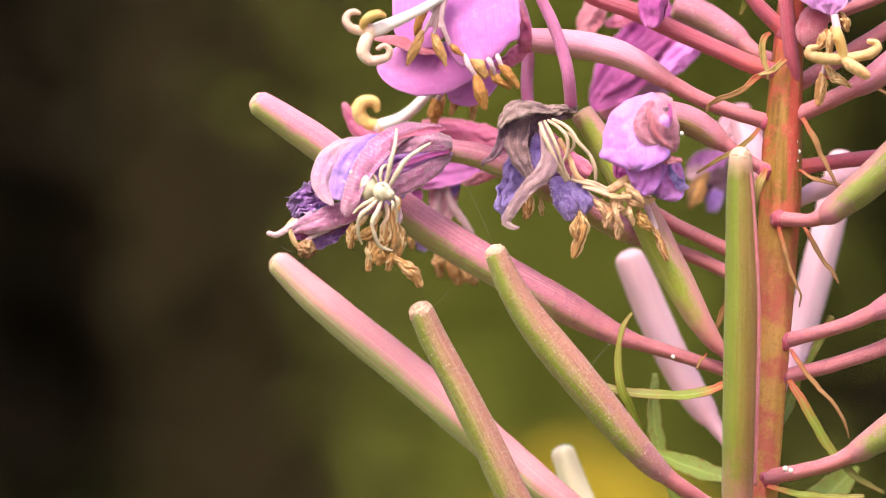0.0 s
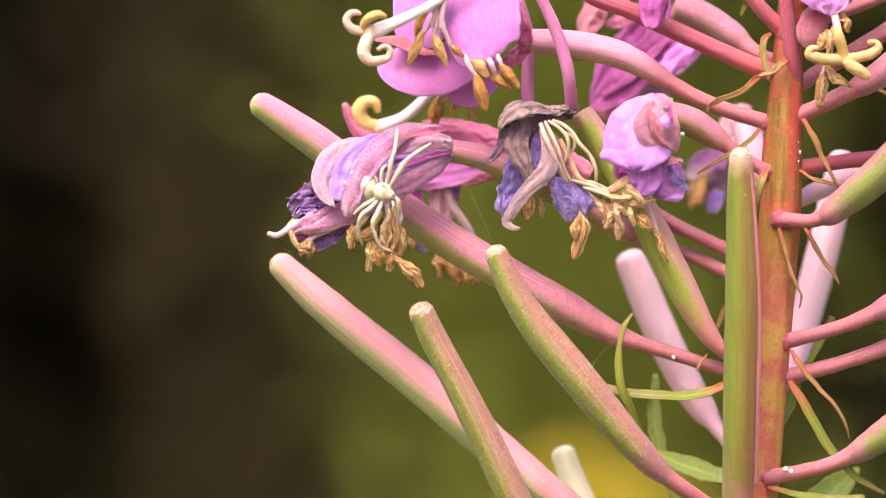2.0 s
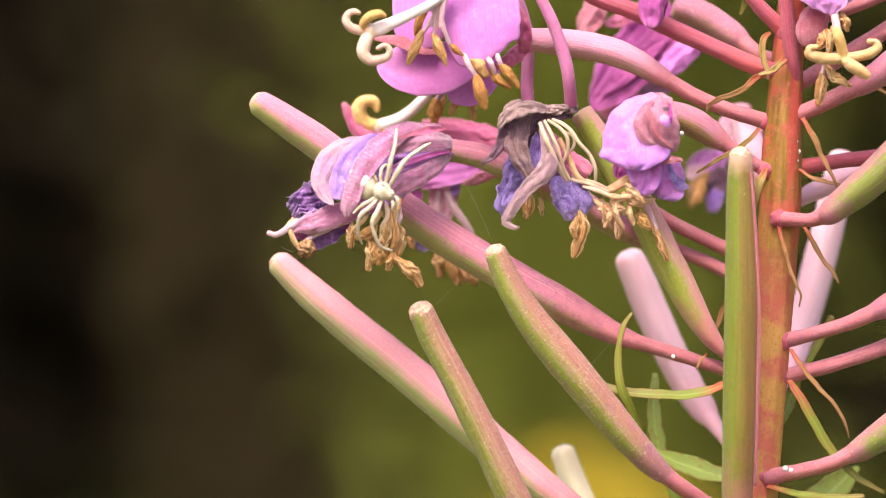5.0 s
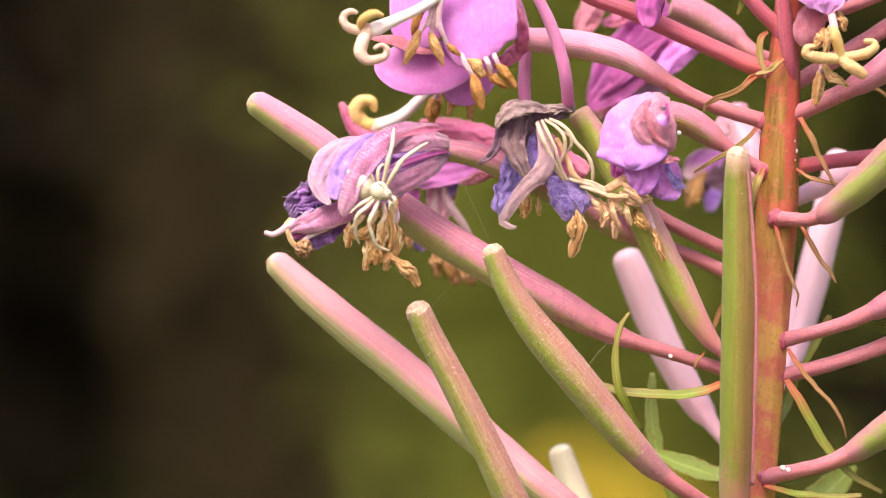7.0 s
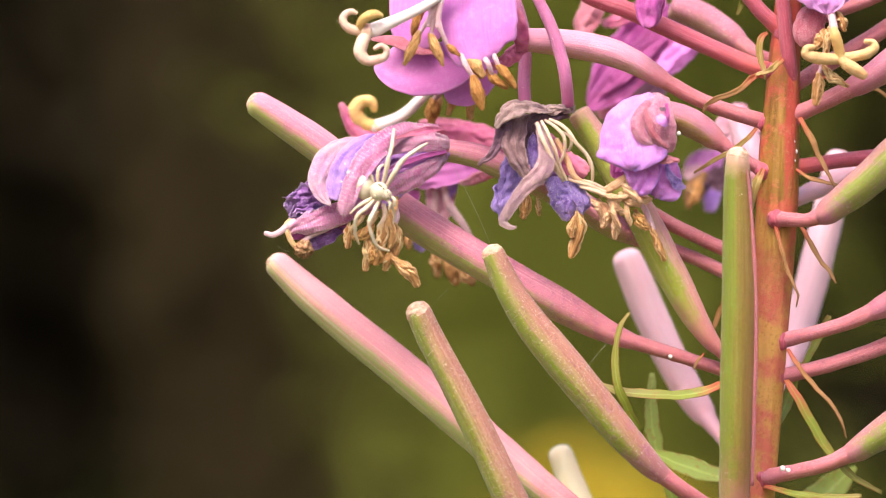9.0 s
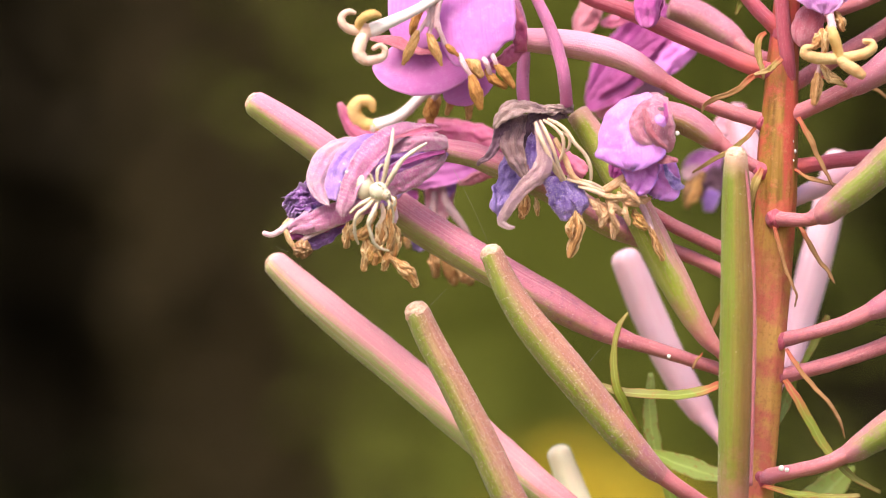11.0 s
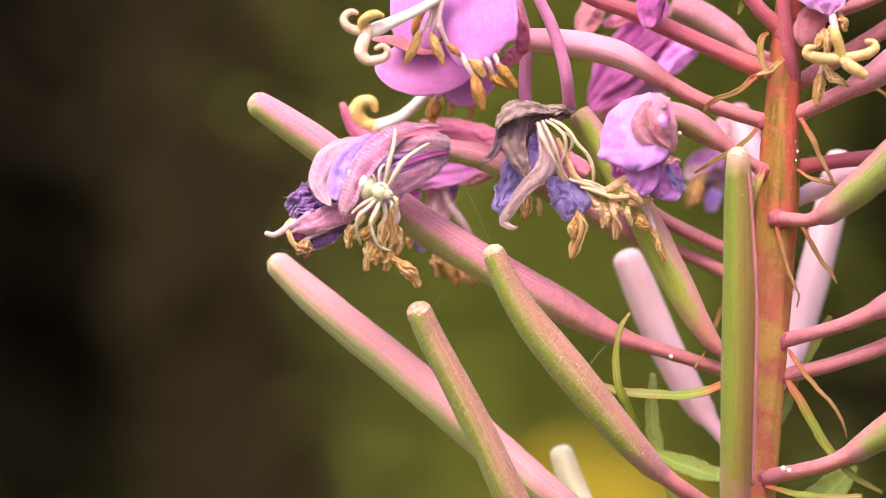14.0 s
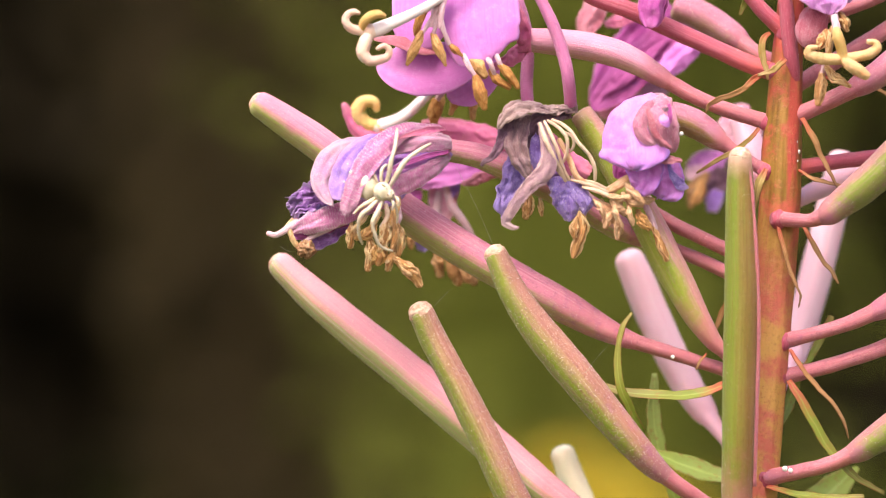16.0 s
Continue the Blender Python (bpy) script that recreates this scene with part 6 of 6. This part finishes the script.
def spruce(x, y, h, seed, girth=0.16):
    """A conifer with the wood's shade put into its colours: straight trunk and whorls of drooping needle boughs."""
    rnd = random.Random(seed)
    top = tagged(new("spruce_tree"), "spruce at the edge of the wood, shade put into its dark colour", "tree", group="wood edge")
    top.location = (x, y, 0)
    part("trunk", bare_stick([(0, 0, -0.05, girth * 1.2), (0.02, 0, 0.6, girth), (0, 0.02, h * 0.5, girth * 0.6), (0, 0, h, 0.02)], BARK, "trunk", 14), top)
    spots, sticks = [], 0
    z = 0.35
    while z < h * 0.97:
        reach = (h - z) / h * h * 0.30 + 0.12
        for k in range(7):
            a = rnd.uniform(0, 2 * math.pi)
            for j in range(26):
                s = rnd.random() ** 0.7
                w = 0.22 * reach * (1.1 - s)
                spots.append((math.cos(a) * reach * s + rnd.uniform(-w, w), math.sin(a) * reach * s + rnd.uniform(-w, w), z - 0.28 * reach * s * s + rnd.uniform(-0.06, 0.04)))
        z += 0.22
    part("crown", scatter_leaves("crown", spots, SHADED_WOOD_LEAF, 0.22, squash=0.35, seed=seed), top)
    return top


for i, (x, y, h) in enumerate([(-1.15, 7.2, 9.5), (1.7, 8.4, 11.0), (-3.4, 8.2, 10.0), (4.4, 7.6, 9.0), (0.2, 10.4, 12.0), (-6.2, 7.5, 10.5), (7.4, 8.8, 11.0), (-1.9, 11.5, 12.0), (2.9, 11.8, 12.5), (-9.2, 9.0, 11.0), (10.6, 9.4, 10.0), (5.6, 12.2, 12.0), (-4.8, 12.4, 12.0)]):
    spruce(x, y, h, 40 + i, 0.17 + 0.03 * (i % 3))

rnd = random.Random(5)
far = []
for k in range(110):
    a = rnd.uniform(0.05, math.pi - 0.05)
    r = rnd.uniform(15, 24)
    far += blob_spots(rnd, (r * math.cos(a), r * math.sin(a), rnd.uniform(0.5, 9)), (2.6, 2.6, 3.2), 260, 0.6)
tagged(new("far_wood", scatter_leaves("far_wood", far, SHADED_WOOD_LEAF, 0.8, seed=6)), "unbroken spruce wood in the distance, shade put into its near-black colour", "wood", kind="stuff")

def wood_bank():
    """A wooded rise, painted as dark as deep shade, that closes the distance behind the spruces."""
    verts, faces, m = [], [], 40
    prof = [(25, -0.2), (27, 3), (30, 8), (36, 14), (50, 20), (80, 22)]
    for j in range(m + 1):
        a = -0.25 + (math.pi + 0.5) * j / m
        for r, h in prof:
            k = 1 + 0.12 * noise.noise((a * 3, h * 0.2, 1))
            verts.append((r * k * math.cos(a), r * k * math.sin(a), h * k))
    w = len(prof)
    for j in range(m):
        for i in range(w - 1):
            faces.append((j * w + i, (j + 1) * w + i, (j + 1) * w + i + 1, j * w + i + 1))
    return tagged(new("backdrop", mesh_of("backdrop", verts, faces, BARK)), "wooded rise in the distance, shade put into its near-black colour", "backdrop", kind="structure")


wood_bank()


def thicket(x, y, leaf, label, seed, density, size=0.022, tall=1.5, skirt=(-9.0, 1.0, 0.0)):
    """A loose shrub whose leaves thin out to both sides. density: (metres aside, leaves in each 5 cm column);
    skirt: where its bare foot begins, over what width it rises, and how high."""
    rnd = random.Random(seed)
    top = tagged(new("shrub"), label, "shrub")
    top.location = (x, y, 0)
    spots = []
    for (a, m), (b, n) in zip(density, density[1:]):
        for _ in range(int((m + n) / 2 * (b - a) / 0.05)):
            u = rnd.random()
            if rnd.random() > (m + (n - m) * u) / max(m, n):
                u = 1 - u if (n > m) != (u > 0.5) else u
            px = a + (b - a) * u
            spots.append((px, rnd.gauss(0, 0.10), rnd.uniform(0.12 + skirt[2] * min(1.0, max(0.0, (skirt[0] - px) / skirt[1])), tall)))
    lo, hi = density[0][0], density[-1][0]
    for k in range(9):
        bx = lo + (hi - lo) * (0.2 + 0.6 * k / 8)
        part("branch", bare_stick([(bx * 0.3, rnd.uniform(-0.04, 0.04), -0.02, 0.008), (bx * 0.7, rnd.uniform(-0.06, 0.06), tall * 0.5, 0.005), (bx, rnd.uniform(-0.06, 0.06), tall * 0.95, 0.002)], BARK, "branch"), top)
    part("crown", scatter_leaves("crown", spots, leaf, size, seed=seed), top)
    return top


thicket(0.10, 3.15, SHRUB_LEAF, "green leafy shrub far out of focus", 11, [(-0.42, 0), (-0.34, 12), (-0.27, 40), (-0.21, 120), (-0.15, 420), (-0.06, 2400), (0.10, 2400), (0.19, 700), (0.27, 170), (0.40, 70), (0.60, 20)], 0.03, skirt=(-0.11, 0.2, 0.85))
thicket(-0.16, 3.4, DRY_LEAF, "sparse brown shrub far out of focus", 12, [(-0.28, 0), (-0.22, 110), (-0.16, 400), (-0.10, 900), (0.0, 1300), (0.14, 1400), (0.26, 1200), (0.40, 0)], skirt=(-0.10, 0.13, 0.95))


def goldenrod(x, y, h, seed):
    rnd = random.Random(seed)
    top = tagged(new("goldenrod"), "yellow goldenrod plume far out of focus", "wildflower", group="goldenrod clump")
    top.location = (x, y, 0)
    part("stem", bare_stick([(0, 0, -0.01, 0.004), (0.01, 0, h * 0.5, 0.003), (0.02, 0.01, h, 0.0015)], GRASS_BLADE, "stem", 6), top)
    spots = [(0.02 + rnd.gauss(0, 0.02), rnd.gauss(0, 0.02), h - abs(rnd.gauss(0, 0.07))) for _ in range(420)]
    tagged(part("bloom", scatter_leaves("bloom", spots, GOLD_BLOOM, 0.012, squash=0.8, seed=seed), top), kind="stuff")
    leaves = [(rnd.gauss(0, 0.015), rnd.gauss(0, 0.015), rnd.uniform(0.1, h - 0.12)) for _ in range(70)]
    tagged(part("leaves", scatter_leaves("leaves", leaves, SHRUB_LEAF, 0.07, squash=0.2, seed=seed + 1), top), kind="stuff")
    return top


for i, (x, y, h) in enumerate([(0.03, 2.45, 0.62), (0.09, 2.5, 0.68), (0.14, 2.42, 0.66), (0.18, 2.5, 0.62), (0.06, 2.38, 0.58), (0.12, 2.36, 0.60), (0.21, 2.44, 0.56), (0.0, 2.5, 0.55), (0.07, 2.55, 0.62), (0.16, 2.4, 0.62)]):
    goldenrod(x, y, h, 70 + i)

rnd = random.Random(9)
blades = []
for k in range(15000):
    a, r = rnd.uniform(0, 2 * math.pi), 7.5 * rnd.random() ** 0.5
    x, y = r * math.cos(a), r * math.sin(a)
    # uneven tufts, thinner towards the rim of the clearing
    if noise.noise((x * 0.8, y * 0.8, 5)) + 0.62 > r / 12 and math.hypot(x, y + 0.51) > 0.3:
        blades.append((x, y, rnd.uniform(-0.02, 0.08)))
tagged(new("meadow_grass", scatter_leaves("meadow_grass", blades, GRASS_BLADE, 0.30, aim=(0, 0, 1.6), squash=0.05, seed=10)), "rough tufted meadow grass round the plant", "grass", kind="stuff")


# ---- the spider, drops and silk ----
def with_foot(name, at, label, category, group=""):
    """A thing of its own at the given place, whose parts are built about it."""
    global BASE
    BASE = Vector(at) * 0.001
    top = new(name)
    top.location = BASE
    return tagged(top, label, category, group)


FOOT = BASE.copy()
RIDERS = []
spider = with_foot("crab_spider", (-9.569, -10, 857.765), "ivory white crab spider with long legs on the withered flower", "spider")
RIDERS.append(spider)
part("abdomen", lump("abdomen", (-11.53, -10, 858.785), (1.5, 1.4, 2.0), SPIDER_SKIN, (0, -12, 0), 0.04, 1.2, 32, 22), spider)
chest = part("cephalothorax", lump("cephalothorax", (-9.378, -11.8, 857.972), (1.3, 1.0, 1.3), SPIDER_SKIN, (0, 25, 0), 0.08, 0.7, 28, 18), spider)
part("head", lump("head", (-8.278, -12.2, 857.497), (0.7, 0.65, 0.7), SPIDER_LEG, (0, 0, 0), 0.15, 0.4, 18, 12), chest)
for spot in ((-8.188, -12.9, 857.876), (-7.878, -12.8, 857.488), (-8.112, -12.8, 857.02), (-8.734, -12.9, 858.344), (-8.576, -13, 857.485)):
    part("eye", lump("eye", spot, (0.1, 0.1, 0.1), SPIDER_EYE, nu=10, nv=6), chest)
for spot in ((-9.206, -12.65, 858.816), (-9.831, -12.6, 857.257)):
    part("marking", lump("marking", spot, (0.42, 0.12, 0.16), SPIDER_MARK, (0, 35, 0), nu=14, nv=8), chest, "faint grey-green fleck")


def leg(rows):
    """A jointed leg: slim at the joints, fuller between them, ending in a fine tip."""
    me = tube("leg", [(x, y, z, 0.88 * r) for x, y, z, r in rows], SPIDER_LEG, 44, 10, 0, 0, blunt=(0.5, 0.8), rough=0.14, grain=0.5)
    return part("leg", me, spider)


leg([(-8.92, -11.2, 858.842, 0.274), (-8.434, -12.2, 860.542, 0.371), (-8.037, -12.6, 862.562, 0.351), (-7.881, -12.6, 863.031, 0.293), (-7.575, -12.2, 864.29, 0.312), (-7.43, -11.4, 865.721, 0.274), (-7.364, -10.6, 866.687, 0.196)])
leg([(-8.369, -11.4, 858.604, 0.313), (-7.338, -12.4, 860.382, 0.41), (-6.086, -12.6, 862.25, 0.39), (-5.696, -12.6, 862.64, 0.312), (-4.607, -12.2, 863.431, 0.332), (-3.678, -11.2, 864.084, 0.274), (-2.746, -9.8, 864.673, 0.196)])
leg([(-9.475, -10.8, 859.162, 0.235), (-9.546, -11.2, 860.25, 0.293), (-9.39, -11.2, 861.111, 0.274), (-9.159, -11, 861.429, 0.254), (-8.624, -10.2, 861.682, 0.176)])
leg([(-10.032, -10.4, 859.013, 0.196), (-10.415, -10.8, 860.102, 0.235), (-10.811, -10.6, 860.889, 0.196), (-11.059, -10, 861.216, 0.137)])
leg([(-9.304, -11.6, 856.802, 0.313), (-9.992, -12.4, 855.23, 0.371), (-10.69, -12.6, 853.667, 0.351), (-10.694, -12.4, 853.2, 0.293), (-10.312, -12, 851.875, 0.312), (-9.933, -11.4, 850.782, 0.274), (-9.087, -10.6, 850.078, 0.235), (-8, -10, 849.765, 0.176)])
leg([(-9.855, -11.4, 856.961, 0.274), (-11.089, -12.2, 855.701, 0.351), (-12.333, -12.4, 854.605, 0.332), (-12.572, -12.2, 854.061, 0.273), (-12.671, -11.4, 852.738, 0.293), (-12.534, -10.6, 851.645, 0.255), (-12.167, -9.6, 850.706, 0.177)])
leg([(-10.25, -11.2, 857.12, 0.254), (-11.174, -11.9, 856.564, 0.313), (-12.109, -12, 856.015, 0.273), (-12.583, -11.8, 855.627, 0.234), (-13.291, -11.6, 854.926, 0.176)])
leg([(-8.852, -10.6, 857.129, 0.235), (-7.919, -10.2, 856.507, 0.274), (-7.457, -9.6, 855.573, 0.235), (-7.306, -9.2, 854.635, 0.216), (-7.388, -9, 853.694, 0.157)])
for rows in ([(-7.656, -12, 857.265, 0.195), (-7.181, -12.4, 856.791, 0.273), (-7.184, -12.2, 856.013, 0.195)], [(-8.125, -12, 856.797, 0.195), (-7.806, -12.4, 856.167, 0.234), (-7.965, -12.2, 855.466, 0.156)]):
    part("pedipalp", tube("pedipalp", rows, SPIDER_LEG, 14, 8, blunt=(0.5, 0.8), rough=0.1, grain=0.4), chest)


def drop(at, r, label):
    top = with_foot("water_drop", at, label, "drop", "dew on the plant")
    bead = lump("bead", at, (r, r * 0.9, r), WATER_GLINT, rough=0.06, nu=20, nv=14)
    part("bead", bead, top)
    RIDERS.append(top)


DEW = "round dew drop on a pink stalk, bright glint put into its white colour"
for at, r in (((47.153, -4.8, 819.252), 0.42), ((47.945, -4.8, 819.014), 0.34), ((31.705, 0.4, 834.788), 0.3), ((32.52, -5.6, 866.22), 0.32), ((49.225, -1.4, 863.802), 0.4), ((48.947, -1.8, 865.226), 0.3), ((50.164, -4, 877.384), 0.2), ((49.106, -1.8, 862.516), 0.2), ((-13.688, -11.4, 860.637), 0.24), ((-14.589, -10, 859.334), 0.16), ((-14.129, -9.6, 861.853), 0.14)):
    drop(at, r, DEW)


def silk(rows, label):
    top = with_foot("silk_thread", rows[0][:3], label, "silk", "spider silk")
    part("strand", tube("strand", rows, SILK, 24, 5, rough=0.3, grain=1.5), top)
    RIDERS.append(top)


silk([(1.032, -4, 861.509, 0.009), (2.218, -5, 859.189, 0.009), (4.273, -5.6, 854.985, 0.009), (6.088, -6, 850.712, 0.009)], "fine silk thread stretched to a pod's tip")
silk([(-2.13, -7, 842.031, 0.008), (-1.105, -7, 843.135, 0.007), (0.158, -6, 844.387, 0.006)], "fine silk thread rising from a pod's tip")
silk([(19.255, -9, 833.182, 0.009), (20.789, -8, 835.117, 0.008), (23.04, -7, 837.454, 0.008)], "fine silk thread between a pod and a bract")
silk([(25.659, -2, 853.108, 0.012), (25.819, -2, 851.673, 0.017), (25.739, -2, 849.92, 0.011)], "short silk strand with dust hanging from a pod")
silk([(-23.639, -6, 850.395, 0.012), (-22.928, -6, 849.921, 0.017), (-21.979, -6, 849.605, 0.014)], "short white silk strand by the withered flower")
silk([(-15.342, -11, 881.703, 0.007), (-14.392, -11.4, 881.051, 0.008), (-13.76, -11.6, 880.726, 0.007)], "fine silk strand on the stigma")
silk([(18.547, -9, 832.631, 0.018), (19.333, -9, 833.182, 0.023), (19.648, -9, 833.496, 0.015)], "tuft of silk on a pod")


def fleck(name, r, label, mat):
    global BASE
    BASE = Vector((0, 0, 0))
    top = tagged(new(name), label, "seed fluff", "drifting fluff")
    part("tuft", lump("tuft", (0, 0, 0), r, mat, rough=0.5, grain=0.3, nu=14, nv=10), top)
    for k in range(5):
        a = 1.3 * k
        part("hair", tube("hair", [(0, 0, 0, 0.03), (r[0] * math.cos(a), r[0] * 0.6 * math.sin(2 * a), r[2] * math.sin(a), 0.03), (1.5 * r[0] * math.cos(a + 0.3), r[0] * math.sin(2 * a), 1.5 * r[2] * math.sin(a + 0.3), 0.015)], mat, 8, 5), top)
    return top


fluff_pale = fleck("seed_fluff", (0.42, 0.42, 0.7), "pale tuft of seed fluff drifting on the breeze", FLUFF)
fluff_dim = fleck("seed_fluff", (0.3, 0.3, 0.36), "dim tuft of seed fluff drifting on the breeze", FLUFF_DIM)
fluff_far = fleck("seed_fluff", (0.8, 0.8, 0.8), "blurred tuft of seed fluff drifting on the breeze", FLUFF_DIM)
BASE = Vector((0, 0, 0))
gossamer = tagged(new("gossamer"), "short loose silk strand drifting on the breeze", "silk")
part("strand", tube("strand", [(-1.25, 0, 0.75, 0.03), (0, 0, 0.05, 0.035), (1.25, 0, -0.65, 0.03)], SILK, 12, 5), gossamer)
BASE = FOOT


# ---- what moves ----
# The breeze leans the whole plant a little: seconds, millimetres of lean at the lens's height, millimetres of lift.
BREEZE = [(0.0, 0.91, -0.06), (0.5, 0.60, -0.07), (1.0, 0.74, -0.12), (1.5, 1.29, -0.17), (2.0, 0.98, -0.15), (2.5, 0.81, -0.04), (3.0, 1.07, -0.04), (3.5, 1.24, -0.07), (4.0, 1.12, -0.10),
          (4.8, 0.95, -0.05), (5.7, 0.78, 0.0), (6.5, 0.62, 0.03), (7.0, 0.53, 0.02), (7.5, 0.12, 0.05), (8.0, 0.0, 0.0), (8.5, 0.37, -0.04), (9.0, 0.51, -0.04), (9.8, 0.45, -0.03), (10.7, 0.32, -0.02),
          (11.5, 0.26, -0.01), (12.0, 0.16, -0.04), (12.5, 0.26, -0.04), (13.0, 0.26, -0.04), (13.5, 0.26, -0.04), (14.0, 0.62, -0.05), (14.5, 0.64, -0.11), (15.0, 0.62, -0.08), (15.5, 0.43, -0.06), (16.0, 0.86, -0.08)]


def lean(dx, dz):
    return Matrix.Translation(BASE + Vector((0, 0, dz * 0.001))) @ Matrix.Rotation(dx / 850.0, 4, "Y") @ Matrix.Translation(-BASE)


def drift(thing, rows, rest):
    """A speck on the air: it waits out of the way, crosses, and goes off. Rows: seconds and millimetres."""
    path = [(0.0, rest[0]), (max(0.1, rows[0][0] - 0.9), rest[0])] + rows + [(min(15.9, rows[-1][0] + 0.9), rest[1]), (16.0, rest[1])]
    walk(thing, [(t, Matrix.Translation(Vector(p) * 0.001)) for t, p in path])


def motions():
    walk(plant, [(t, lean(dx, dz) @ Matrix.Translation(BASE)) for t, dx, dz in BREEZE])
    for thing in RIDERS:
        home = Matrix.Translation(thing.location.copy())
        # the spider shuffles a hair's breadth sideways half-way through
        walk(thing, [(t, lean(dx, dz) @ Matrix.Translation((0.00011 if thing is spider and t > 10 else 0, 0, 0)) @ home) for t, dx, dz in BREEZE])
    drift(fluff_pale, [(14.2, (12.457, 34, 831.741)), (14.3, (6.437, 30, 828.911)), (14.4, (0.504, 26, 826.124)), (14.5, (-5.218, 18, 823.581)), (14.6, (-10.644, 8, 821.074)), (14.7, (-17.749, 2, 817.473)), (14.8, (-25.42, -2, 813.025))], ((99.763, 60, 862.604), (-100.71, -10, 766.938)))
    drift(fluff_dim, [(14.4, (-2.07, 40, 841.029)), (14.5, (-10.6, 44, 833.752)), (14.6, (-19.41, 50, 827.253)), (14.7, (-26.457, 58, 823.365)), (14.8, (-34.928, 70, 820.711)), (14.9, (-43.761, 85, 819.862)), (15.0, (-50.944, 110, 820.639)), (15.1, (-56.157, 140, 821.463)), (15.2, (-57.678, 170, 820.681)), (15.3, (-55.505, 220, 818.299)), (15.4, (-51.144, 280, 814.459)), (15.5, (-44.498, 340, 809.498))], ((94.521, 30, 870.412), (206.387, 420, 826.825)))
    drift(fluff_far, [(6.1, (-30.983, 140, 849.083)), (6.2, (-47.086, 140, 856.217)), (6.3, (-62.985, 140, 863.351)), (6.4, (-78.477, 140, 870.485)), (6.5, (-95.191, 140, 877.62))], ((138.244, 160, 801.783), (-171.63, 140, 905.138)))
    drift(gossamer, [(12.3, (19.672, 45, 862.273)), (12.4, (-5.521, 40, 869.927)), (12.5, (-28.985, 12, 876.447)), (12.6, (-52.73, 4, 883.944)), (12.7, (-77.12, 0, 891.68))], ((135.52, 60, 826.847), (-134.72, 0, 909.28)))


motions()
